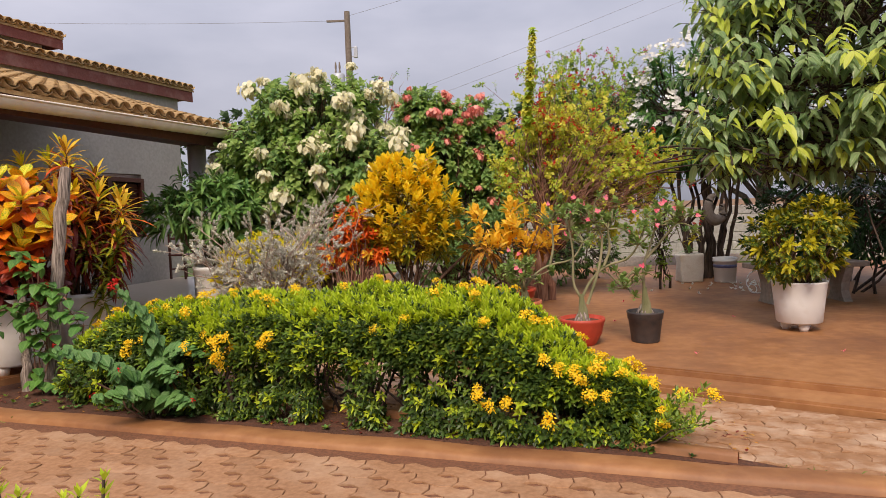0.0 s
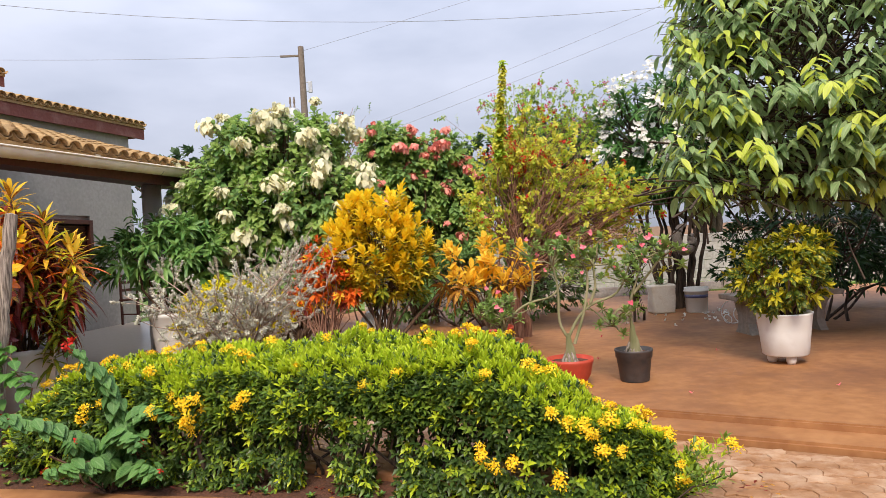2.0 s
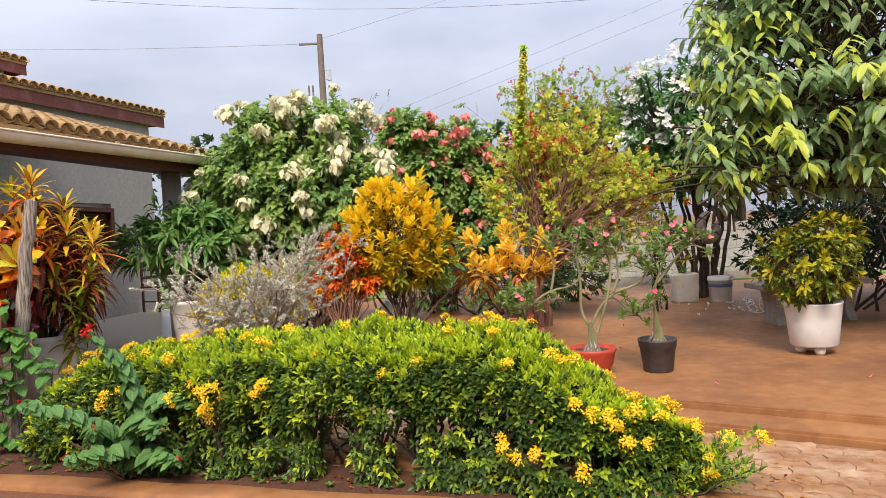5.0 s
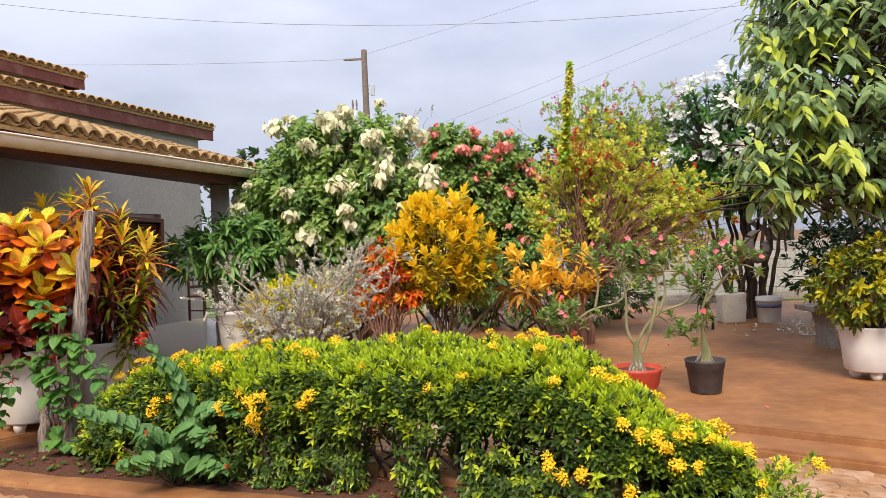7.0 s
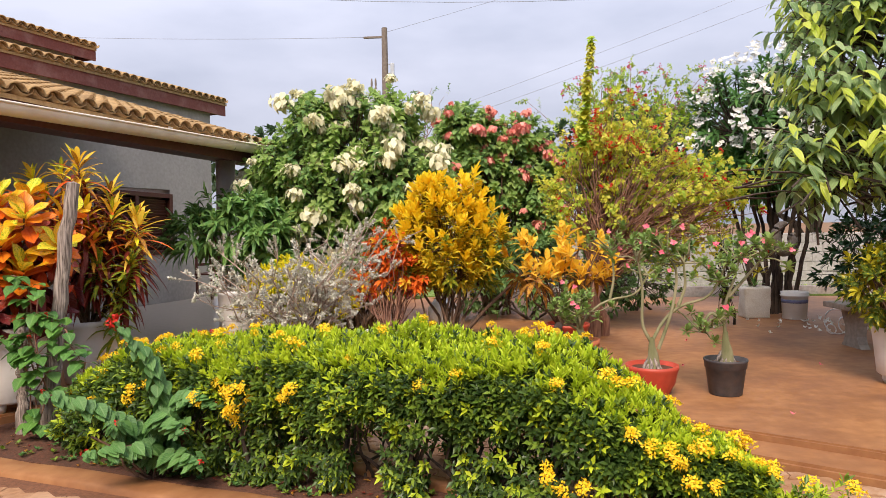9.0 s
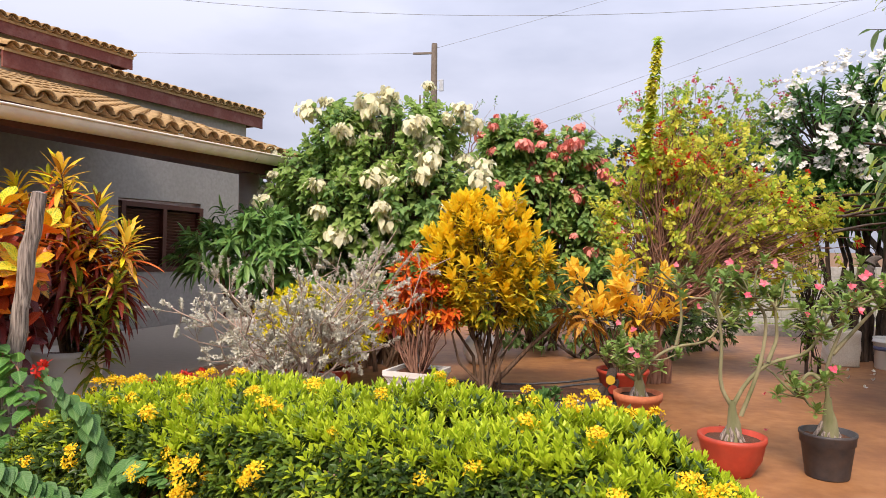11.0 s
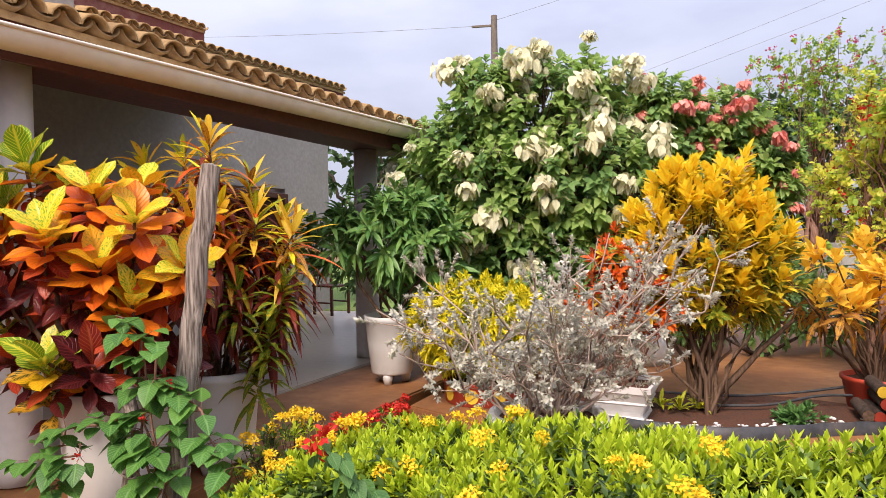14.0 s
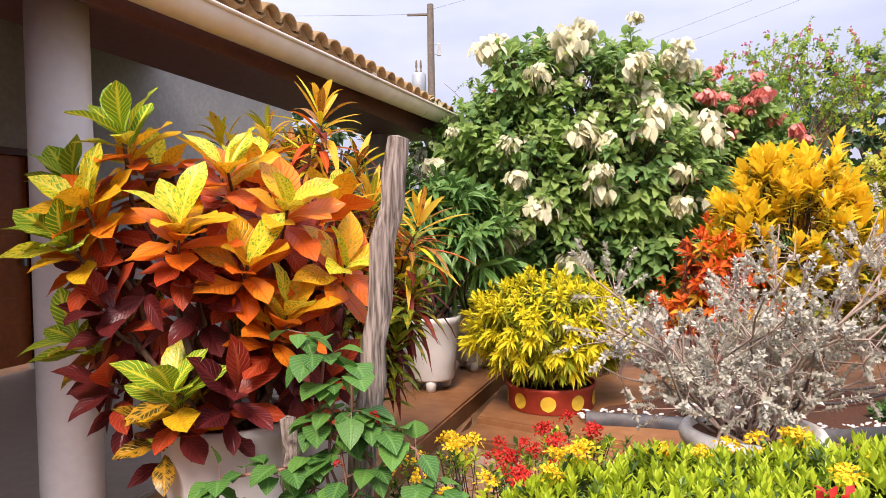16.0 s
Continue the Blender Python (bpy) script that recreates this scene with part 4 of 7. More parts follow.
# a dense group on the front and one at the low end
grp = [np.argmin(np.abs(hs - a) + np.abs(hz - b) + 3 * (hd @ np.array(HU) > 0)) for a, b in ((0.33, 0.72), (0.35, 0.62), (0.32, 0.55), (0.37, 0.66), (0.40, 0.60), (0.80, 0.45), (0.90, 0.7), (0.97, 0.8))]
gp = np.repeat(hp[grp] + hd[grp] * 0.06, 3, 0) + rng.normal(0, 0.06, (24, 3)) * np.array([1.3, 1, 0.8])
scatter("flower_head", yellow_heads, np.concatenate([fp, gp, end_tips[:6] + (0, 0, 0.02)]) - off, np.concatenate([hd[fl], np.repeat(hd[grp], 3, 0), np.tile([[0, -0.3, 1.0]], (6, 1))]), hedge, "domed yellow flower head", (0.7, 1.2))

# ---------------- broad-leaved croton in its big white pot ----------------
def leaf_object_mesh(name, length, width, droop, fold, mat, n=6, shape=1.3, wave=0.5):
    g = Geo()
    g.blades(np.zeros((1, 3)), np.array([[1.0, 0, 0]]), np.array([[0, 0, 1.0]]), length, width, droop, fold, n, 0, shape, wave)
    me = g.mesh(name, [mat])
    return me


def big_pot(parent, r_top, r_base, h, mat, feet=True, lift=0.06, name="pot", label=""):
    p = solid(lathe(pot_body([(r_base * 0.96, lift), (r_base, lift + 0.015), (r_base + (r_top - r_base) * 0.5, h * 0.5 + lift), (r_top - 0.005, h + lift - 0.06), (r_top + 0.008, h + lift - 0.045), (r_top + 0.01, h + lift)]), 48, 0.002), mat, name, parent, label)
    if feet:
        for k in range(3):
            a = 2.1 * k + 0.5
            solid(lathe([(0.035, 0), (0.045, lift * 0.6), (0.045, lift + 0.01)], 12), mat, "foot", p, "", pose(r_base * 0.72 * math.cos(a), r_base * 0.72 * math.sin(a), 0))
    solid(soil_disc(r_top - 0.02, h + lift - 0.045), soil_mat, "soil", parent)
    return p


croton = thing("potted_croton", -3.62, 5.12, -0.012, "broad-leaved croton, yellow over dark red, in a white pot", "potted plant")
big_pot(croton, 0.27, 0.22, 0.56, pot_white, True, 0.07, "pot", "tall white painted pot on short feet")
# heads of the croton: place of the rosette relative to the pot and how old its colours are
heads = [(-0.30, -0.20, 1.72, 0), (-0.43, -0.38, 1.33, 0), (0.01, -0.46, 1.38, 1), (0.10, -0.26, 1.57, 1), (0.32, -0.28, 1.44, 1), (0.31, -0.30, 1.06, 1), (-0.06, -0.40, 0.82, 3), (0.50, -0.18, 1.22, 1), (-0.52, -0.15, 0.95, 3), (-0.60, -0.02, 1.55, 0),
         (0.02, -0.34, 1.14, 4), (-0.32, -0.30, 1.08, 4), (0.20, -0.36, 1.24, 2), (-0.38, -0.32, 1.45, 1), (0.05, 0.15, 1.60, 1), (-0.35, 0.18, 1.60, 1), (0.40, 0.12, 1.45, 2), (0.15, -0.36, 0.80, 4), (-0.36, -0.26, 0.82, 4), (0.40, -0.1, 0.78, 4), (-0.18, -0.25, 0.64, 5)]
pal = {"g": B_green, "v": B_lime, "y": B_yellow, "o": B_orange, "r": B_red, "d": B_dark, "m": B_mottled}
seqs = ["gggggvgvyyoyoorrrrrd", "vvyvyyooyoooooororrrrd", "vyyyooyoooororrorrdd", "ggggvmggymyomrrddd", "rdrddddrdddrd", "mmgmmdmmddd"]
leaf_me = {k: [leaf_object_mesh("leaf", 1, w, dr, fo, m) for w, dr, fo in ((0.48, 0.28, 0.18), (0.44, 0.45, 0.12), (0.50, 0.15, 0.22))] for k, m in pal.items()}
stems_geo = Geo()
for hx, hy, hz_, kind in heads:
    top = np.array((hx, hy, hz_))
    axis = unit(np.array([hx * 0.7 + 0.10, -0.48 if hy < 0 else 0.2, 0.70 + 0.25 * (hz_ > 1.5)]) + rng.normal(0, 0.08, 3))
    stems_geo.tube(wiggle((hx * 0.15, hy * 0.15, 0.55), top, 6, 0.05), np.linspace(0.016, 0.007, 6), 6)
    seq = seqs[kind]
    ref = unit(np.cross(axis, (0.3, 1, 0.2))); oth = np.cross(axis, ref)
    ph0 = rng.uniform(0, 6.28)
    for j, key in enumerate(seq):
        age = j / (len(seq) - 1)
        phi = ph0 + 2.39996 * j + rng.normal(0, 0.12)
        th = 0.36 + 1.36 * age ** 0.85 + rng.normal(0, 0.08)
        d = math.cos(th) * axis + math.sin(th) * (math.cos(phi) * ref + math.sin(phi) * oth)
        base = top - axis * 0.19 * age
        ln = (0.168 + 0.056 * math.sin(math.pi * min(1, 0.25 + age))) * rng.uniform(0.85, 1.15)
        x = Vector(d); up = Vector(axis) + Vector((0, 0, 0.2))
        y = up.cross(x).normalized(); zz = x.cross(y)
        m = Matrix((x, y, zz)).transposed().to_4x4()
        m.translation = Vector(base)
        child("leaf", leaf_me[key][rng.integers(3)], croton, m=m @ Matrix.Scale(ln, 4))
# the dark mass of old leaves low in the crown
filler = Geo()
P, D, I = crown_tips([((-0.12, 0.02, 1.12), (0.50, 0.28, 0.48)), ((0.20, 0.02, 1.0), (0.32, 0.25, 0.40))], 130, 0.5)
rosettes(filler, P, D + np.array([0, -0.3, -0.1]), 3, 0.19, 0.085, (0.7, 1.5), 0.7, 0.2, 4, rng.choice([0, 0, 0, 0, 1, 2], len(P)))
child("old_foliage", filler.mesh("old_foliage", [B_dark, B_red, B_mottled]), croton, "dark maroon older leaves")
split(stems_geo, "stem", [bark_brown], croton)

# ---------------- narrow-leaved crotons behind it ----------------
narrow = thing("potted_narrow_croton", -3.42, 5.78, -0.012, "narrow-leaved croton, yellow tufts over maroon leaves, in a white pot", "potted plant")
big_pot(narrow, 0.24, 0.19, 0.52, pot_white, True, 0.06)
g, gs = Geo(), Geo()
tufts = [(-0.45, 0.0, 1.80, 0.9), (-0.24, 0.08, 1.84, 0.9), (0.0, -0.05, 1.74, 1.0), (0.22, 0.0, 1.66, 0.9), (0.42, -0.05, 1.16, 0.9), (0.18, -0.2, 1.28, 1.0), (0.50, -0.2, 1.08, 0.8), (-0.1, -0.1, 1.45, 1.0), (0.09, -0.22, 1.88, 1.1), (-0.35, 0.0, 1.62, 0.9), (0.30, -0.10, 1.48, 1.1), (0.52, -0.10, 1.38, 1.15), (0.16, -0.26, 1.48, 1.0), (0.36, 0.15, 1.46, 0.8), (-0.15, 0.2, 1.75, 0.8), (0.25, -0.25, 1.05, 0.9), (0.42, -0.2, 0.85, 0.8), (0.30, -0.1, 0.62, 1.0)]
for tx, ty, tz, sc in tufts:
    top = np.array((tx, ty, tz))
    gs.tube(wiggle((tx * 0.1, ty * 0.1, 0.5), top - (0, 0, 0.02), 7, 0.04, 0.02), np.linspace(0.014, 0.006, 7), 6)
    axis = unit(np.array([tx * 0.5, ty * 0.5 - 0.05, 1.0]))[None]
    dark = tz < 1.1
    rosettes(g, top[None], axis, 20, 0.28 * sc, 0.040, (0.3, 1.4), 0.38, 0.35, 5, 3, rise=0.12, shape=0.9, mats_by=None if dark else (lambda a, m: rng.choice([0, 0, 4, 1, 0, 5], a.shape)))
    rosettes(g, top[None] - axis * 0.10, axis, 18, 0.28 * sc, 0.040, (0.9, 1.7), 0.7, 0.3, 5, 3, rise=0.12, shape=0.9, mats_by=None if dark else (lambda a, m: rng.choice([0, 1, 6, 6, 2], a.shape)))
    if tz > 1.15:
        rosettes(g, top[None] - axis * 0.24, axis, 40, 0.28 * sc, 0.042, (1.2, 2.0), 0.95, 0.3, 5, 2, rise=0.26, shape=0.9)
child("leaf_tuft", g.mesh("leaf_tuft", [L_orange, L_orange_old, L_maroon, L_yellow_old, L_lemon, L_lemon_g, L_fire]), narrow, "strap leaves, yellow young and maroon old")
split(gs, "stem", [bark_brown], narrow)

# ---------------- dracaena in a footed white pot, and the pot behind ----------------
drac = thing("potted_dracaena", -2.98, 8.10, -0.012, "dark green strap-leaved dracaena in a white pot on feet", "potted plant")
big_pot(drac, 0.235, 0.185, 0.52, pot_white, True, 0.09)
g, gs = Geo(), Geo()
P, D, I = crown_tips([((-0.18, -0.05, 1.32), (0.66, 0.52, 0.46)), ((0.32, 0.0, 1.22), (0.46, 0.45, 0.46)), ((-0.05, 0.05, 1.62), (0.45, 0.4, 0.28))], 150, 0.5)
rosettes(g, P, D + np.array([0, 0, 0.5]), 15, 0.24, 0.052, (0.3, 1.5), 0.6, 0.3, 4, 0, rise=0.12)
for i in range(7):
    gs.tube(wiggle((rng.normal(0, 0.05), rng.normal(0, 0.05), 0.55), P[rng.integers(len(P))], 6, 0.05), np.linspace(0.018, 0.008, 6), 6)
child("leaf_tuft", g.mesh("leaf_tuft", [L_drac]), drac, "arching dark green strap leaves")
split(gs, "stem", [bark_brown], drac)
back = thing("potted_palm_lily", -2.62, 8.9, -0.012, "shaded green leafy plant in a white pot on feet", "potted plant")
big_pot(back, 0.22, 0.18, 0.48, pot_white, True, 0.09)
g, gs = Geo(), Geo()
P, D, I = crown_tips([((0, 0, 1.25), (0.55, 0.5, 0.5))], 60, 0.4)
rosettes(g, P, D + np.array([0, 0, 0.5]), 12, 0.20, 0.04, (0.3, 1.5), 0.5, 0.3, 4, 0, rise=0.1)
for i in range(5):
    gs.tube(wiggle((rng.normal(0, 0.05), rng.normal(0, 0.05), 0.5), P[rng.integers(len(P))], 6, 0.05), np.linspace(0.015, 0.007, 6), 6)
child("leaf_tuft", g.mesh("leaf_tuft", [L_drac]), back)
split(gs, "stem", [bark_brown], back)

# ---------------- lemon croton in the dotted red bowl ----------------
dot = thing("potted_lemon_croton", -2.07, 7.52, 0.0, "round lemon-yellow narrow croton in a red bowl with yellow dots", "potted plant")
bowl = solid(lathe(pot_body([(0.30, 0.0), (0.31, 0.01), (0.315, 0.15), (0.33, 0.165), (0.33, 0.185)]), 48), pot_red, "bowl", dot, "red painted bowl")
for k in range(9):
    a = 2 * math.pi * k / 9 - 1.75
    bm = bmesh.new()
    bmesh.ops.create_circle(bm, cap_ends=True, radius=0.055, segments=20)
    for v in bm.verts:
        th = v.co.x / 0.3155
        v.co = Vector((0.3175 * math.cos(th), 0.3175 * math.sin(th), v.co.y))
    part("dot", bm, yellow_paint, bowl, "yellow painted dot", pose(0, 0, 0.085, 0, 0, math.degrees(a)))
solid(soil_disc(0.305, 0.15), soil_mat, "soil", dot)
g, gs = Geo(), Geo()
P, D, I = crown_tips([((0.0, -0.02, 0.60), (0.64, 0.54, 0.40))], 380, 0.78)
ok = P[:, 2] > 0.26
P, D = P[ok], D[ok]
rosettes(g, P, D + np.array([0, 0, 0.35]), 13, 0.105, 0.022, (0.25, 1.35), 0.45, 0.3, 3, np.where(P[:, 2] > 0.42, 0, rng.integers(0, 2, len(P))), rise=0.05)
rosettes(g, P - D * 0.09, D + np.array([0, 0, -0.2]), 8, 0.115, 0.022, (0.8, 1.8), 0.6, 0.3, 3, 1, rise=0.05)
for q in P[::4]:
    gs.tube(wiggle((q[0] * 0.2, q[1] * 0.2, 0.14), q, 5, 0.04), np.linspace(0.008, 0.003, 5), 4)
child("foliage", g.mesh("foliage", [L_lemon, L_lemon_g]), dot, "lemon-yellow narrow leaves")
child("stem", gs.mesh("stem", [bark_brown]), dot)

# ---------------- silver shrub in the round cement pot ----------------
silver = thing("potted_silver_shrub", -1.50, 5.32, LOW, "sparse silver-grey twiggy shrub in a round white cement pot", "potted plant")
solid(lathe(pot_body([(0.17, 0), (0.19, 0.01), (0.235, 0.30), (0.265, 0.51), (0.285, 0.54), (0.29, 0.57), (0.275, 0.595)], 0.03), 48, 0.003), pot_cement, "pot", silver, "chipped whitewashed cement pot with a rolled rim")
solid(soil_disc(0.24, 0.56), soil_mat, "soil", silver)
g, gs = Geo(), Geo()
tips = []
for i in range(38):
    a = rng.uniform(0, 6.28)
    rad = rng.uniform(0.25, 1.0)
    flat = 1.1 if math.cos(a) ** 2 > 0.3 else 0.75
    end = np.array([math.cos(a) * rad * flat + 0.02, math.sin(a) * rad * 0.6, 0.80 + rng.uniform(0.0, 1.0) * (1 - 0.36 * rad)])
    st = np.array([rng.normal(0, 0.07), rng.normal(0, 0.07), 0.55])
    main = wiggle(st, end, 7, 0.05, rng.uniform(-0.05, 0.12))
    gs.tube(main, np.linspace(0.008, 0.003, 7), 5)
    for k in range(15):
        t = rng.uniform(0.35, 1.0)
        s = main[min(6, int(t * 6))]
        d = unit(rng.normal(size=3) + (end - st) * 0.8 + np.array([0, 0, 0.5]))
        e = s + d * rng.uniform(0.08, 0.24)
        tips.append((s, e))
s_, e_ = np.array([a for a, _ in tips]), np.array([b for _, b in tips])
gs.twigs(s_, e_, 0.0028, 0.0012)
for f in (0.45, 0.65, 0.82, 0.94, 1.0):
    keep = rng.uniform(size=len(s_)) < (0.2 if f < 0.6 else 0.9)
    q = s_ + (e_ - s_) * f
    rosettes(g, q[keep], (e_ - s_)[keep], 8, 0.029, 0.015, (0.4, 1.5), 0.1, 0.3, 2, 0, rise=0.012)
child("foliage", g.mesh("foliage", [L_silver]), silver, "tiny felted silver-grey leaves")
child("twig", gs.mesh("twig", [twig_grey]), silver, "fine pinkish-grey twigs")

# ---------------- square planter with the fire croton ----------------
sq = thing("planter_fire_croton", -1.02, 7.08, 0.0, "square white moulded planter with a small red and orange croton", "planter", rz=-16)


def square_pot(parent, mat):
    bm = bmesh.new()
    prof = [(0.17, 0.0), (0.19, 0.015), (0.19, 0.045), (0.175, 0.06), (0.185, 0.09), (0.205, 0.14), (0.215, 0.15), (0.21, 0.165), (0.235, 0.215), (0.25, 0.23), (0.25, 0.275), (0.225, 0.275), (0.22, 0.23)]
    rings = []
    for r, z in prof:
        rings.append([bm.verts.new((sx * r * 0.92, sy * r * 0.92, z)) for sx, sy in ((-1, -1), (1, -1), (1, 1), (-1, 1))])
    for a, b in zip(rings, rings[1:]):
        for i in range(4):
            bm.faces.new((a[i], a[(i + 1) % 4], b[(i + 1) % 4], b[i]))
    bm.faces.new(rings[0][::-1]); bm.faces.new(rings[-1])
    bmesh.ops.recalc_face_normals(bm, faces=bm.faces[:])
    vert = [e for e in bm.edges if abs(e.verts[0].co.z - e.verts[1].co.z) > 0.005]
    bmesh.ops.bevel(bm, geom=vert, offset=0.008, segments=2, affect='EDGES')
    return part("pot", bm, mat, parent, "white moulded square pot with a stepped rim")


square_pot(sq, pot_white)
part("soil", block(-0.2, 0.2, -0.2, 0.2, 0.22, 0.245, 0.01), soil_mat, sq)
g, gs = Geo(), Geo()
P, D, I = crown_tips([((-0.02, 0, 1.05), (0.24, 0.22, 0.32)), ((0.22, 0.05, 0.85), (0.24, 0.2, 0.24)), ((-0.2, -0.02, 0.80), (0.22, 0.18, 0.24))], 190, 0.4)
rosettes(g, P, D + np.array([0, 0, 0.6]), 9, 0.105, 0.032, (0.3, 1.4), 0.35, 0.3, 3, rng.choice([0, 0, 0, 0, 1, 2], len(P)), rise=0.05)
for q in P[::3]:
    gs.tube(wiggle((q[0] * 0.15, q[1] * 0.15, 0.23), q, 5, 0.05), np.linspace(0.009, 0.003, 5), 5)
child("foliage", g.mesh("foliage", [L_fire, L_orange, L_maroon]), sq, "small red and orange leaves")
split(gs, "stem", [twig_brown], sq)

# ---------------- tall yellow croton in the bed ----------------
yc = thing("yellow_croton", -0.42, 7.26, 0.0, "tall yellow croton bush, green low down, on several stems", "shrub")
g, gs = Geo(), Geo()
blobs = [((-0.02, 0, 1.22), (0.52, 0.45, 0.48)), ((-0.22, 0, 1.55), (0.20, 0.22, 0.38)), ((0.16, 0.0, 1.58), (0.20, 0.22, 0.40)), ((0.36, 0.02, 1.12), (0.32, 0.35, 0.42)), ((-0.38, 0, 1.25), (0.26, 0.3, 0.34)), ((0.05, 0, 0.88), (0.45, 0.4, 0.26))]
P, D, I = crown_tips(blobs, 330, 0.6)
hgt = (P[:, 2] - 0.6) / 1.3 + rng.normal(0, 0.13, len(P)) - 0.25 * (P[:, 0] > 0.3)
mt = np.where(hgt > 0.26, 0, np.where(hgt > 0.08, 1, 2))
big = mt == 0
rosettes(g, P[big], D[big] * 0.5 + np.array([0, 0, 0.9]), 11, 0.15, 0.056, (0.15, 1.1), 0.2, 0.35, 4, 0, rise=0.09, shape=0.9)
rosettes(g, P[big] - (0, 0, 0.09), D[big] * 0.5 + np.array([0, 0, 0.9]), 7, 0.14, 0.036, (0.7, 1.3), 0.3, 0.3, 3, 1, rise=0.08, shape=0.9)
rosettes(g, P[~big], D[~big] * 0.8 + np.array([0, 0, 0.6]), 13, 0.13, 0.034, (0.3, 1.4), 0.3, 0.3, 3, mt[~big], rise=0.08, shape=0.9)
for i in range(9):
    b = np.array([rng.normal(0, 0.06), rng.normal(0, 0.05), 0])
    gs.tube(wiggle(b, blobs[i % 6][0] + rng.normal(0, 0.08, 3), 7, 0.04), np.linspace(0.020, 0.008, 7), 6)
    gs.tube(wiggle(b, (rng.normal(0, 0.3), rng.normal(0, 0.2), 0.85), 6, 0.05), np.linspace(0.016, 0.006, 6), 6)
gs.tube(wiggle((0.08, 0, 0.15), (0.62, 0.1, 0.68), 6, 0.02), np.linspace(0.026, 0.014, 6), 6)
gs.twigs(P - D * 0.25 - (0, 0, 0.1), P, 0.006, 0.003)
child("foliage", g.mesh("foliage", [L_yellow, L_yellow_mix, L_yellow_old]), yc, "upright yellow leaves, green below")
child("stem", gs.mesh("stem", [bark_brown]), yc)
low = thing("strap_leaf_clump", -0.62, 7.16, 0.03, "low clump of green strap leaves under the croton", "plant")
g = Geo()
rosettes(g, np.array([[0, 0, 0.02], [0.14, 0.05, 0.02], [-0.12, 0.08, 0.02]]), np.tile([[0, 0, 1.0]], (3, 1)), 14, 0.22, 0.03, (0.25, 1.2), 0.5, 0.4, 4, 0)
child("foliage", g.mesh("foliage", [L_lemon_g]), low)

# ---------------- orange croton in a red pot ----------------
oc = thing("potted_orange_croton", 0.80, 7.50, 0.0, "golden orange croton with long leaves in a red pot", "potted plant")
solid(lathe(pot_body([(0.17, 0), (0.18, 0.01), (0.22, 0.22), (0.235, 0.235), (0.235, 0.26)]), 40), pot_red, "pot", oc, "red painted clay pot")
solid(soil_disc(0.215, 0.225), soil_mat, "soil", oc)
g, gs = Geo(), Geo()
blobs = [((-0.28, -0.1, 0.98), (0.40, 0.36, 0.26)), ((0.18, -0.05, 0.98), (0.34, 0.34, 0.28)), ((-0.05, 0, 1.16), (0.26, 0.26, 0.16)), ((-0.30, -0.1, 0.74), (0.40, 0.35, 0.16)), ((0.1, -0.1, 0.75), (0.35, 0.3, 0.14))]
P, D, I = crown_tips(blobs, 62, 0.6)
old = P[:, 2] < 0.78
rosettes(g, P[~old], D[~old] * 0.5 + np.array([0, 0, 0.8]), 9, 0.21, 0.068, (0.25, 1.25), 0.35, 0.3, 4, 0, rise=0.10, shape=0.9)
rosettes(g, P[old], D[old] * 0.6 + np.array([0, 0, 0.2]), 8, 0.19, 0.05, (0.7, 1.9), 0.8, 0.25, 4, 1, rise=0.10, shape=0.9)
for q in P[::2]:
    gs.tube(wiggle((q[0] * 0.12, q[1] * 0.12, 0.2), q - (0, 0, 0.02), 6, 0.04), np.linspace(0.013, 0.005, 6), 5)
child("foliage", g.mesh("foliage", [L_orange, L_orange_old]), oc, "long golden leaves, rusty older ones below")
split(gs, "stem", [bark_brown], oc)

# ---------------- weathered stakes with the vine ----------------
def stake(x, y, z0, top, r, label, name="wooden_stake"):
    base = thing(name, x, y, z0, label, "stake")
    h = np.array(top) - np.array((x, y, z0))
    g = Geo()
    n = 16
    pts = np.linspace(0, 1, n)[:, None] * h + rng.normal(0, 0.006, (n, 3)) * np.array([1, 1, 0])
    rad = r * (1.05 - 0.25 * np.linspace(0, 1, n)) * rng.uniform(0.93, 1.07, n)
    sides = 14
    g.tube(pts, rad, sides)
    v = g.v[0].reshape(n, sides, 3)
    ridge = 1 + 0.10 * np.sin(np.arange(sides) * 2.7) + 0.05 * np.cos(np.arange(sides) * 5.1)
    v[:] = pts[:, None] + (v - pts[:, None]) * ridge[None, :, None]
    g.v[0] = v.reshape(-1, 3)
    end = np.append(g.v[0][-sides:], [pts[-1] + (0, 0, 0.012)], 0)
    g.add(end, [[i, (i + 1) % sides, sides, sides] for i in range(sides)])
    bm = bmesh.new()
    vs = [bm.verts.new(c) for c in np.concatenate(g.v)]
    for q in np.concatenate(g.q):
        ids = list(dict.fromkeys(q.tolist()))
        if len(ids) > 2:
            bm.faces.new([vs[i] for i in ids])
    part("post", bm, bark_grey, base, "split grey weathered wood", None, True)
    g = Geo()
    for k in range(3):
        zc = 0.42 + 0.012 * k
        c = h * zc / h[2]
        g.tube([c + np.array([r * 1.12 * math.cos(a), r * 1.12 * math.sin(a), 0.01 * math.sin(2 * a + k)]) for a in np.linspace(0, 6.2, 18)], 0.003, 5)
    child("twine", g.mesh("twine", [concrete_mat]), base, "frayed pale twine tied round it")
    return base


stk = stake(-3.12, 4.74, LOW, (-2.913, 4.802, 1.65), 0.047, "leaning grey weathered wooden stake in the flower bed")
stake(-3.27, 4.70, LOW, (-3.29, 4.76, 0.70), 0.034, "short grey wooden stake tied beside the tall one")

vine = thing("climbing_vine", -3.09, 4.60, LOW, "heart-leaved green vine climbing the stake with small red buds", "vine")
g, gs = Geo(), Geo()
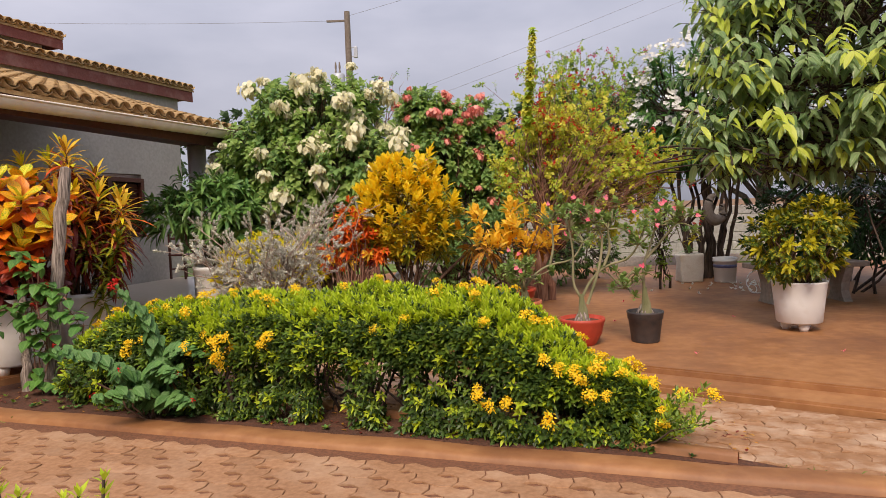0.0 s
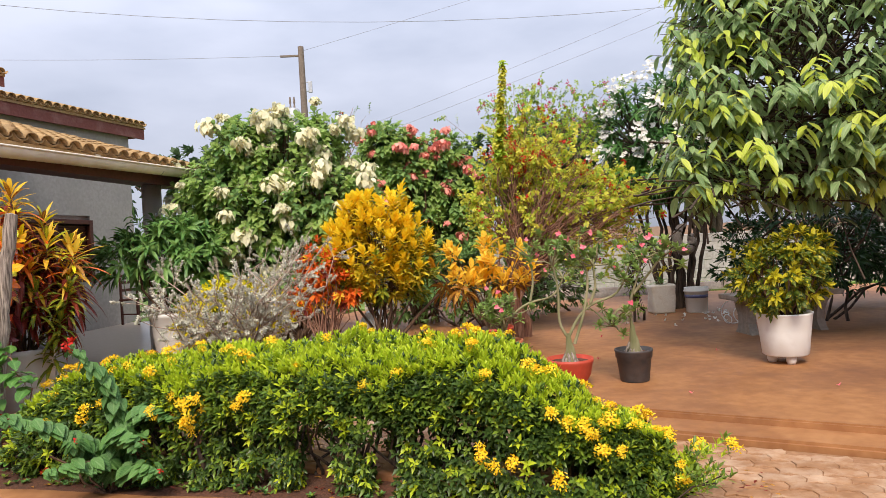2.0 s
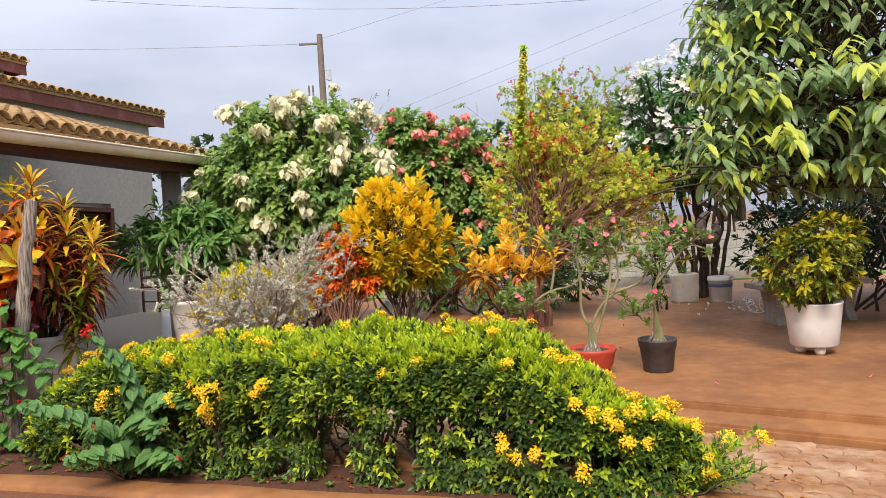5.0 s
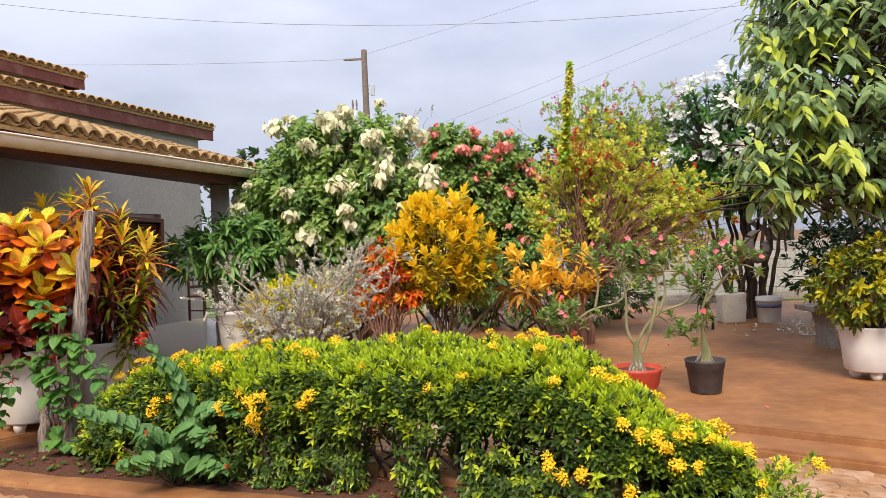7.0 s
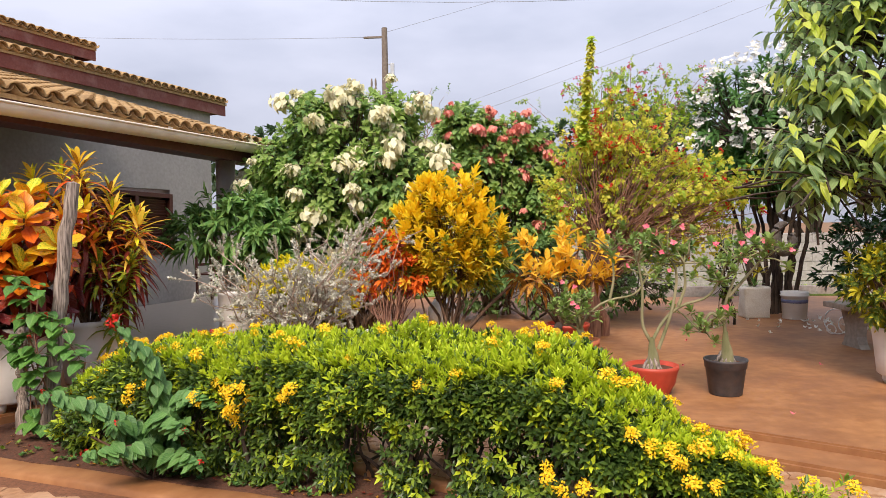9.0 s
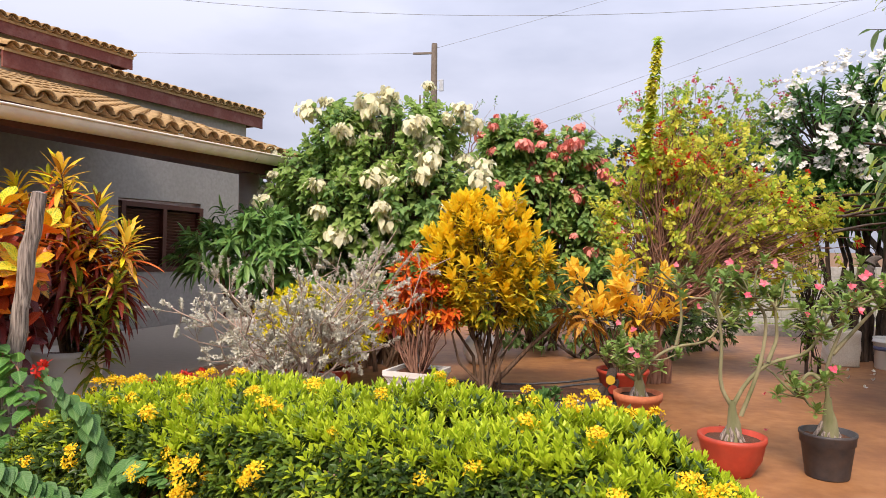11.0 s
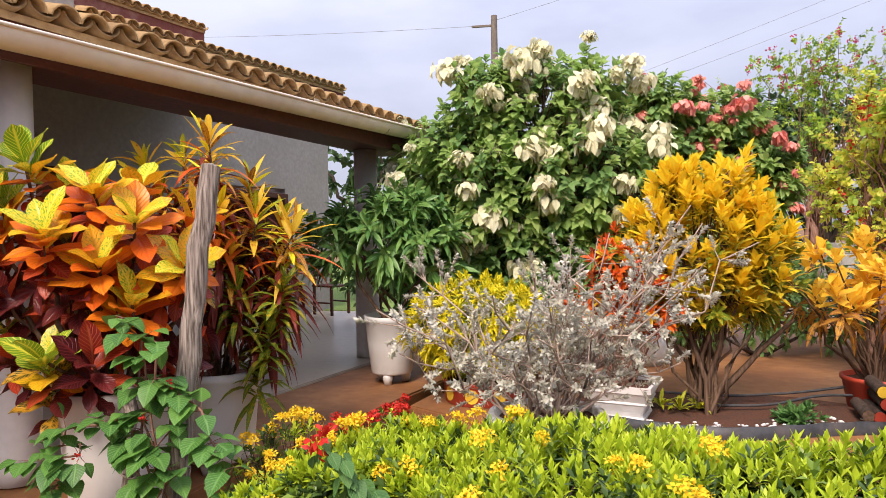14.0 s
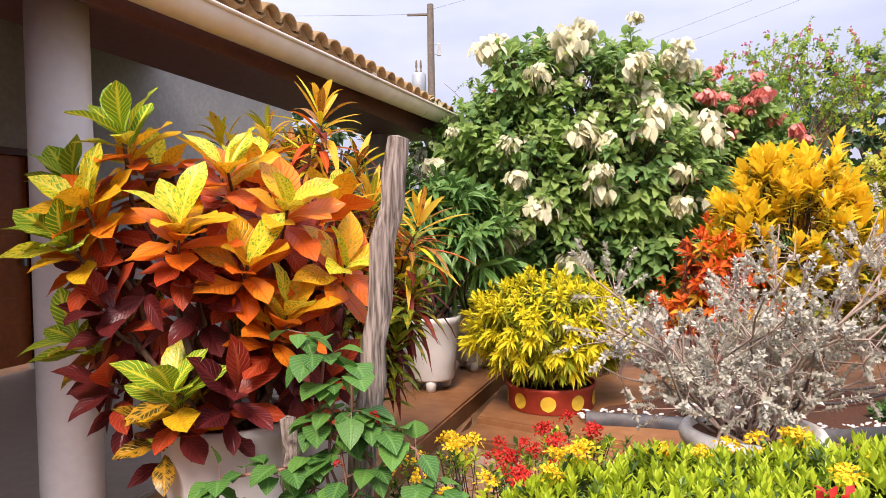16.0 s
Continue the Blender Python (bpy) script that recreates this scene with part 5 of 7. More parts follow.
runs = [((0, 0.0, 0.45), (-0.12, 0.0, 1.12)), ((0.02, 0.0, 0.5), (0.04, 0.0, 1.02)), ((0.05, 0.02, 0.85), (0.34, -0.05, 0.58)), ((-0.1, 0, 0.70), (-0.52, -0.04, 0.52)), ((0.02, 0, 0), (0.06, 0.0, 0.85)), ((0, 0.0, 0), (-0.10, 0.0, 0.72)), ((-0.3, -0.03, 0.6), (-0.46, -0.05, 0.28)), ((0.1, 0, 0), (0.40, -0.08, 0.55)), ((0, 0, 0.2), (-0.02, 0.0, 0.95)), ((0.2, -0.05, 0), (0.5, -0.1, 0.42))]
for a, b in runs:
    pts = wiggle(a, b, 8, 0.05, 0.08)
    gs.tube(pts, 0.005, 5)
    for q in pts[1:]:
        k = 4
        d = unit(rng.normal(size=(k, 3)) * np.array([1, 1, 0.4]) + np.array([0.1, -0.6, 0.1]))
        s = q + d * rng.uniform(0.02, 0.06, (k, 1))
        gs.twigs(np.repeat(q[None], k, 0), s, 0.0022, 0.0015)
        ln = rng.uniform(0.06, 0.11, k)
        g.blades(s, d + np.array([0, 0, -0.35]), d * -0.2 + np.array([0, 0, 1]), ln, ln * 0.95, 0.35, 0.2, 4, 0, 0.62)
local_off = [((0.0, -0.05, 0.72)), ((0.12, -0.04, 0.86)), ((-0.3, -0.05, 0.55))]
fg = Geo()
flower_heads(fg, np.array(local_off), np.tile([[0, -0.6, 0.6]], (3, 1)), 12, 0.012, 0, 0.016)
child("foliage", g.mesh("foliage", [L_vine]), vine, "rounded heart-shaped leaves")
child("stem", gs.mesh("stem", [twig_brown]), vine)
child("flower_bud", fg.mesh("flower_bud", [F_red]), vine, "small red buds")

# ---------------- shrub with layered bluish leaves and red tips in the hedge's end ----------------
cas = thing("red_tipped_shrub", -1.95, 3.95, LOW, "green shrub with overlapping layered leaves and red flower tips", "shrub")
g, fg, gs = Geo(), Geo(), Geo()
arms = [((0.10, 0, 0.15), (0.16, -0.06, 0.62), (-0.06, -0.24, 0.90)), ((0, 0, 0.22), (-0.22, -0.16, 0.50), (-0.46, -0.26, 0.54)), ((0.0, -0.02, 0.2), (0.10, -0.2, 0.28), (-0.20, -0.34, 0.24)), ((0, 0, 0.25), (0.28, -0.1, 0.62), (0.42, -0.12, 0.45)), ((0, 0, 0.2), (0.1, -0.15, 0.5), (0.30, -0.26, 0.34)), ((0, 0, 0.2), (-0.15, -0.1, 0.35), (-0.05, -0.3, 0.38)), ((0, 0, 0.1), (0.25, -0.15, 0.25), (0.40, -0.30, 0.18))]
for a, b, c in arms:
    t = np.linspace(0, 1, 15)[:, None]
    pts = (1 - t) ** 2 * np.array(a) + 2 * t * (1 - t) * np.array(b) + t ** 2 * np.array(c)
    gs.tube(pts, np.linspace(0.009, 0.004, 15), 5)
    tan = unit(np.gradient(pts, axis=0))
    k = 15
    sd = unit(np.cross(tan, (0, 0.3, 1)))
    for phi in np.linspace(-0.3, 3.44, 7):
        outw = unit(sd * math.cos(phi) + np.array([0, -0.75, 0.66]) * math.sin(phi) + rng.normal(0, 0.14, (k, 3)))
        taper = np.interp(np.arange(k), [0, 4, 10, 14], [0.8, 1.1, 1.0, 0.5])
        g.blades(pts + outw * 0.02 + rng.normal(0, 0.012, (k, 3)), outw * 0.55 - tan * 0.35 + np.array([0, 0, -0.55]), outw + np.array([0, 0, 0.5]), rng.uniform(0.072, 0.10, k) * taper, rng.uniform(0.052, 0.070, k) * taper, 0.15, 0.25, 4, 0, 0.7)
    tall = c[2] > 0.85
    fg = Geo()
    flower_heads(fg, pts[-1:] + (0, -0.01, 0.02), tan[-1:] + (0, 0, 0.4), 30 if tall else 9, 0.036 if tall else 0.012, 0, 0.030 if tall else 0.016)
    child("flower", fg.mesh("flower", [F_red]), cas, "red flower tip")
for i in range(12):
    gs.tube(wiggle((rng.normal(0, 0.05), rng.normal(0, 0.05), 0), (rng.normal(0, 0.1), rng.normal(-0.05, 0.08), 0.3), 4), 0.007, 5)
child("foliage", g.mesh("foliage", [L_vine_blue]), cas, "pointed overlapping mid-green leaves")
child("stem", gs.mesh("stem", [bark_brown]), cas)

# ---------------- red and yellow ixora beyond the hedge ----------------
ix2 = thing("low_ixora", -2.36, 5.20, LOW, "low ixora bush with red and yellow flower heads", "shrub")
g, gs = Geo(), Geo()
P, D, I = crown_tips([((-0.30, 0.05, 0.26), (0.42, 0.32, 0.26)), ((0.15, 0.12, 0.30), (0.38, 0.32, 0.28)), ((-0.05, -0.30, 0.22), (0.5, 0.4, 0.24)), ((-0.1, -0.75, 0.2), (0.4, 0.35, 0.24))], 700, 0.75)
ok = P[:, 2] > 0.02
P, D = P[ok], D[ok]
D = unit(D + (0, 0, 0.5))
rosettes(g, P, D, 8, 0.058, 0.022, (0.4, 1.4), 0.25, 0.35, 2, rng.choice([0, 1, 1, 2], len(P)), rise=0.04)
gs.twigs(np.tile([[-0.08, -0.1, 0.02]], (len(P), 1)) + P * np.array([0.6, 0.6, 0.1]), P, 0.004, 0.002)
top = np.where(P[:, 2] > 0.33)[0]
fs = rng.choice(top, 56, replace=False)
isred = (P[fs, 0] > -0.25) & (P[fs, 1] > -0.25)
scatter("flower_head", yellow_heads, P[fs][~isred] + D[fs][~isred] * 0.05, D[fs][~isred], ix2, "yellow flower head")
scatter("flower_head", red_heads, P[fs][isred] + D[fs][isred] * 0.055, D[fs][isred], ix2, "red flower head")
child("foliage", g.mesh("foliage", [L_hedge_new, L_hedge, L_hedge_dark]), ix2)
child("stem", gs.mesh("stem", [bark_dark]), ix2)

# shoots of the near bush beside the walkway
near = thing("young_shoot_bush", -1.06, 1.45, LOW, "low bush with upright bright green shoots beside the walkway", "shrub")
g, gs = Geo(), Geo()
for sx, sy, h in ((-0.22, 0.0, 0.58), (-0.17, 0.03, 0.51), (-0.05, 0.06, 0.48), (0.02, 0.02, 0.51), (0.10, 0.02, 0.56), (0.02, -0.1, 0.36), (-0.22, -0.12, 0.34), (0.2, -0.12, 0.3), (-0.1, -0.15, 0.3), (0.1, -0.18, 0.3)):
    gs.tube([(sx * 0.5, sy * 0.5, 0), (sx, sy, h)], 0.005, 5)
    for q in np.linspace(0.35, 1, 9):
        rosettes(g, np.array([[sx * (0.5 + q / 2), sy * (0.5 + q / 2), h * q]]), np.array([[0.05, 0, 1.0]]), 5, 0.06, 0.02, (0.35, 0.9), 0.1, 0.35, 2, 0 if q > 0.5 else 1, rise=0.01)
child("foliage", g.mesh("foliage", [L_hedge_new, L_hedge]), near)
split(gs, "stem", [bark_dark], near)

# ---------------- desert roses ----------------
def desert_rose(name, x, y, label, pot, branches, seed, flowers, leaf=L_desert):
    t = thing(name, x, y, 0.0, label, "potted plant", "potted desert roses")
    h = pot(t)
    g, gs, fg, gr, gb = Geo(), Geo(), Geo(), Geo(), Geo()
    # swollen caudex
    gs.tube([(0, 0, h - 0.03), (0.01, 0, h + 0.03), (0.01, 0, h + 0.10), (0.0, 0.0, h + 0.17), (0.0, 0, h + 0.24)], [0.060, 0.052, 0.040, 0.026, 0.018], 12)
    for k in range(9):
        a = k * 0.7
        r = rng.uniform(0.6, 1.0)
        gr.tube([(0.025 * math.cos(a), 0.025 * math.sin(a), h + 0.10 * r), (0.06 * r * math.cos(a + 0.3), 0.06 * r * math.sin(a + 0.3), h + 0.035), (0.10 * r * math.cos(a + 0.2), 0.10 * r * math.sin(a + 0.2), h - 0.02)], [0.014, 0.013, 0.009], 6)
    ends = []
    for pts in branches:
        pts = np.array(pts, float) + np.array([0, 0, h])
        t_ = np.linspace(0, 1, 12)
        kn = np.linspace(0, 1, len(pts))
        cur = np.stack([np.interp(t_, kn, pts[:, i]) for i in range(3)], 1)
        for _ in range(2):
            cur[1:-1] = (cur[:-2] + 2 * cur[1:-1] + cur[2:]) / 4
        gb.tube(cur, np.linspace(0.014, 0.008, 12), 8)
        for k in range(11):
            e = cur[-1] + rng.normal(0, 0.11, 3) * np.array([1, 1, 0.6]) + (0, 0, 0.09)
            gb.tube(wiggle(cur[-1], e, 4, 0.05), np.linspace(0.008, 0.005, 4), 6)
            ends.append(e)
    ends = np.array(ends)
    rosettes(g, ends, np.tile([[0, 0, 1.0]], (len(ends), 1)) + rng.normal(0, 0.3, (len(ends), 3)), 15, 0.084, 0.034, (0.3, 1.6), 0.3, 0.25, 3, 0, rise=0.04)
    fs = ends[rng.choice(len(ends), min(flowers, len(ends)), replace=False)] + rng.normal(0, 0.05, (min(flowers, len(ends)), 3)) + (0, -0.03, 0.02)
    for q in fs:
        a = np.arange(5) * 1.2566
        ax = unit(np.array([rng.normal(0, 0.3), -1, 0.5]))
        rosettes(fg, q[None], ax[None], 5, 0.034, 0.029, (1.1, 1.25), 0.0, 0.1, 2, 0, 0.05)
    child("foliage", g.mesh("foliage", [leaf]), t)
    child("trunk", gs.mesh("trunk", [stem_green]), t, "swollen smooth grey-green trunk")
    split(gr, "root", [bark_grey], t)
    split(gb, "branch", [stem_green], t)
    split(fg, "flower", [F_pink], t, "five-petalled pink flower")
    return t


def red_pot(t):
    solid(lathe(pot_body([(0.11, 0), (0.12, 0.01), (0.17, 0.10), (0.188, 0.19), (0.198, 0.21), (0.198, 0.235)]), 40), pot_red, "pot", t, "glossy red clay pot")
    solid(soil_disc(0.178, 0.2), soil_mat, "soil", t)
    return 0.2


def black_pot(t):
    p = solid(lathe(pot_body([(0.115, 0), (0.12, 0.008), (0.145, 0.20), (0.152, 0.205), (0.155, 0.25), (0.160, 0.255), (0.160, 0.27)], 0.012), 40), pot_black, "pot", t, "dusty black plastic nursery pot")
    solid(soil_disc(0.142, 0.235), soil_mat, "soil", t)
    return 0.235


def terra_pot(t):
    solid(lathe(pot_body([(0.13, 0), (0.135, 0.01), (0.165, 0.19), (0.182, 0.195), (0.187, 0.25)]), 40), pot_terra, "pot", t, "orange terracotta pot with a thick rim")
    solid(soil_disc(0.165, 0.215), soil_mat, "soil", t)
    return 0.21


desert_rose("desert_rose", 1.20, 5.46, "desert rose with swollen roots and pink flowers in a red pot", red_pot,
            [[(0, 0, 0.2), (-0.08, 0, 0.33), (-0.06, 0, 0.60), (-0.10, 0, 0.82)], [(0, 0, 0.2), (0.08, 0.02, 0.36), (0.22, 0, 0.50), (0.42, 0, 0.52), (0.50, 0, 0.66)], [(0.05, 0, 0.15), (0.16, 0, 0.45), (0.20, 0, 0.75), (0.12, 0, 0.86)], [(0.2, 0, 0.48), (0.26, 0.02, 0.62), (0.24, 0.0, 0.80)]], 1, 12)
desert_rose("desert_rose", 1.76, 5.50, "slender desert rose with pink flowers in a black plastic pot", black_pot,
            [[(0, 0, 0.2), (-0.02, 0, 0.42), (0.06, 0, 0.62), (0.10, 0, 0.78)], [(0, 0, 0.3), (-0.10, 0.02, 0.40), (-0.16, 0.02, 0.30), (-0.18, 0, 0.24)], [(0.02, 0, 0.5), (0.18, 0.05, 0.66), (0.30, 0.05, 0.80)]], 2, 8)
desert_rose("desert_rose", 0.80, 6.55, "desert rose with a long bent trunk in a terracotta pot", terra_pot,
            [[(0, 0, 0.15), (0.12, 0, 0.32), (0.30, 0, 0.42), (0.52, 0, 0.42), (0.62, 0, 0.62)], [(0.28, 0, 0.41), (0.32, 0, 0.60), (0.30, 0, 0.85)], [(0, 0, 0.15), (-0.06, 0, 0.25), (-0.08, -0.02, 0.33)], [(0, 0, 0.12), (-0.10, -0.04, 0.18), (-0.14, -0.05, 0.24)], [(0, 0, 0.12), (0.0, -0.08, 0.2), (-0.02, -0.1, 0.28)]], 3, 9)

# ---------------- black edging, pebbles and hoses of the round bed ----------------
edge = thing("bed_edging", -0.35, 7.1, 0.0, "flexible black plastic edging round a pebble bed", "edging")
g = Geo()
pts = []
for i in range(60):
    t = i / 59
    x = -1.55 + 2.65 * t
    y = -0.33 + 0.07 * math.sin(t * 9) + 0.25 * (2 * t - 1) ** 2 - 0.15 * t
    pts.append((x, y))
rows = []
for i, (x0, y0) in enumerate(pts):
    w0 = 0.01 * math.sin(i * 1.1)
    rows += [(x0, y0, 0), (x0, y0 + w0, 0.085), (x0, y0 + 0.02 + w0, 0.085), (x0, y0 + 0.02, 0)]
g.add(rows, [[4 * i + k, 4 * i + 4 + k, 4 * i + 5 + k, 4 * i + 1 + k] for i in range(59) for k in range(3)])
child("strip", g.mesh("strip", [black_rubber]), edge)
structure("pebble_bed_soil", slab([(-0.35 + x, 7.1 + y + 0.025) for x, y in pts[::3]] + [(0.85, 7.45), (0.3, 7.75), (-0.8, 7.8), (-1.7, 7.35)], 0.0, 0.03), soil_mat, "dark soil of the round pebble bed", "soil")
peb = Geo()
ico = bmesh.new(); bmesh.ops.create_icosphere(ico, subdivisions=1, radius=1)
iv = np.array([v.co for v in ico.verts]); iq = np.array([[v.index for v in f.verts] + [f.verts[2].index] for f in ico.faces]); ico.free()
for i in range(520):
    t = rng.uniform()
    x, y = pts[int(t * 59)]
    c = np.array([-0.35 + x + rng.normal(0, 0.02), 7.1 + y + 0.04 + abs(rng.normal(0, 0.10)), 0.035])
    peb.add(iv * rng.uniform(0.008, 0.017, 3) * np.array([1.2, 1, 0.7]) + c, iq)
pm = bpy.data.meshes.new("pebbles")
pv, pq = np.concatenate(peb.v), np.concatenate(peb.q)
pm.from_pydata(pv.tolist(), [], pq[:, :3].tolist()); pm.materials.append(pebble_mat)
tagged(new("pebbles", pm), "loose white pebbles inside the edging", "pebbles", kind="stuff")
hose = thing("garden_hose", 0.3, 7.3, 0.03, "black irrigation hose looping over the bed", "hose")
for k, pts_ in enumerate(([(-1.0, -0.1, 0.05), (-0.3, 0.0, 0.03), (0.1, 0.15, 0.09), (0.42, 0.12, 0.10)], [(-1.0, 0.1, 0.09), (-0.5, 0.2, 0.05), (0.0, 0.25, 0.08), (0.40, 0.2, 0.16)])):
    g = Geo()
    pts_ = np.array(pts_); tt = np.linspace(0, 1, 24)
    cur = np.stack([np.interp(tt, np.linspace(0, 1, 4), pts_[:, i]) for i in range(3)], 1)
    for _ in range(6):
        cur[1:-1] = (cur[:-2] + 2 * cur[1:-1] + cur[2:]) / 4
    g.tube(cur, 0.010, 8)
    child("tube", g.mesh("tube", [black_rubber]), hose)
logs = thing("cut_logs", 0.62, 7.12, 0.03, "small pile of cut branches with red ends", "log pile")
for i, (lx, lz, c) in enumerate(((0, 0.05, "r"), (0.09, 0.05, "b"), (0.04, 0.14, "r"), (-0.07, 0.06, "b"), (0.02, 0.22, "w"))):
    g = Geo()
    g.tube([(lx, -0.12, lz), (lx + 0.02, 0.02, lz + 0.01), (lx + 0.05, 0.2, lz + 0.01)], 0.042, 9)
    lg = child("log", g.mesh("log", [bark_dark]), logs)
    part("cut_face", lathe([(0.04, 0), (0.04, 0.004)], 10), {"r": pot_red, "b": bark_brown, "w": yellow_paint}[c], lg, "", pose(lx, -0.1205, lz, 90, 0, 0))
# small succulent beside the edging
suc = thing("small_succulent", 0.12, 6.98, 0.03, "low grey-green succulent clump among the pebbles", "succulent")
g = Geo()
P, D, I = crown_tips([((0, 0, 0.05), (0.13, 0.1, 0.07))], 34, 0.3)
rosettes(g, P, D + (0, 0, 0.8), 10, 0.07, 0.026, (0.2, 1.2), -0.1, 0.5, 3, 0)
child("foliage", g.mesh("foliage", [L_vine_blue]), suc)
jar = thing("white_ribbed_jar", -0.62, 9.1, 0.0, "round ribbed white jar behind the croton", "jar")
bm = lathe([(0.12, 0), (0.17, 0.05), (0.20, 0.15), (0.19, 0.25), (0.13, 0.33), (0.11, 0.36), (0.10, 0.36), (0.10, 0.3)], 48)
for v in bm.verts:
    a = math.atan2(v.co.y, v.co.x); k = 1 + 0.025 * math.cos(a * 16)
    v.co.x *= k; v.co.y *= k
part("body", bm, pot_white, jar, "", None, True)

# ---------------- mussaenda bushes ----------------
def mussaenda(name, x, y, label, blobs, n, bract_mat, clusters, bl, droopy, size=1.0):
    blobs = [(tuple(size * a for a in c), tuple(size * a for a in r)) for c, r in blobs]
    t = thing(name, x, y, 0.0, label, "shrub")
    g, gs, fg = Geo(), Geo(), Geo()
    P, D, I = crown_tips(blobs, n, 0.6)
    # low and deep whorls take the darker leaf: crown shade put into colour
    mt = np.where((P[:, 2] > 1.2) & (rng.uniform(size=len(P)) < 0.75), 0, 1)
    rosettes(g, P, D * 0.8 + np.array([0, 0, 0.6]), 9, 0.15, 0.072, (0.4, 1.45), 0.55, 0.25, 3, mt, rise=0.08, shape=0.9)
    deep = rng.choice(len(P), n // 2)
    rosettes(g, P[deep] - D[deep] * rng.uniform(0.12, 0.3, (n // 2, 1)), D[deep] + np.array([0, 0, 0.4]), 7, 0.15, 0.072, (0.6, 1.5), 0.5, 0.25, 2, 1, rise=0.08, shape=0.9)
    limbs(gs, (0, 0, 0), blobs, 0.028, 3, 0.16, 6, 0, P, I, 0.004)
    patch = np.array([noise.noise(Vector(q * 1.9)) for q in P])
    front = np.where((D[:, 1] < 0.35) & (P[:, 2] > 1.0) & (patch > -0.22))[0]
    pick = rng.choice(front, clusters, replace=False)
    kinds = []
    for _ in range(4):
        fg = Geo()
        k = 64
        q = unit(rng.normal(size=(k, 3))) * bl * rng.uniform(0.2, 1.3, (k, 1)) * np.array([1.3, 1.1, 0.8]) + rng.normal(0, bl * 0.5, (1, 3))
        d = unit(q * np.array([1, 1, 0.4])) * 0.35 + rng.normal(size=(k, 3)) * 0.5 + np.array([0, 0, -0.9 * droopy])
        fg.blades(q, d, unit(q + np.array([0, 0, 0.05])), rng.uniform(0.8, 1.25, k) * bl, rng.uniform(0.75, 1.0, k) * bl, 0.5, 0.2, 4, 0, 0.8)
        kinds.append(fg.mesh("bract_head", [bract_mat]))
    for i in pick:
        m = pose(*(P[i] + D[i] * 0.09 + (0, -0.04, 0.03)), rng.uniform(-15, 15), rng.uniform(-15, 15), rng.uniform(0, 360))
        child("bract_head", kinds[rng.integers(4)], t, "drooping bract cluster", m @ Matrix.Scale(rng.uniform(0.45, 1.25), 4))
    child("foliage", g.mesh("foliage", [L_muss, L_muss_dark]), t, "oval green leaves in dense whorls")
    child("branch", gs.mesh("branch", [bark_brown]), t)
    return t


mussaenda("white_mussaenda", -1.68, 8.72, "tall mussaenda bush with drooping cream-white bract clusters",
          [((-0.40, 0, 1.80), (0.90, 0.7, 0.78)), ((0.48, 0, 1.92), (0.85, 0.7, 0.85)), ((0.0, 0.1, 2.48), (0.80, 0.6, 0.72)), ((-0.88, -0.05, 2.20), (0.58, 0.5, 0.48)), ((0.70, 0.0, 1.15), (0.65, 0.6, 0.6)), ((-0.25, 0, 1.05), (0.8, 0.6, 0.6)), ((0.5, 0.05, 2.78), (0.42, 0.4, 0.42)), ((-0.55, -0.1, 2.75), (0.40, 0.4, 0.40))], 1700, L_cream, 74, 0.078, 0.7, 0.955)
mussaenda("pink_mussaenda", 0.02, 10.45, "rounded mussaenda bush with salmon-pink bracts",
          [((0, 0, 2.1), (0.80, 0.6, 0.8)), ((0.65, 0, 1.85), (0.60, 0.5, 0.7)), ((-0.4, 0, 2.4), (0.55, 0.5, 0.6)), ((0.3, 0, 1.1), (0.9, 0.7, 0.7)), ((0.85, -0.1, 2.0), (0.4, 0.4, 0.45)), ((-0.35, -0.2, 2.75), (0.45, 0.4, 0.38)), ((0.35, -0.1, 2.6), (0.5, 0.4, 0.35))], 1300, L_salmon, 46, 0.064, 0.9)

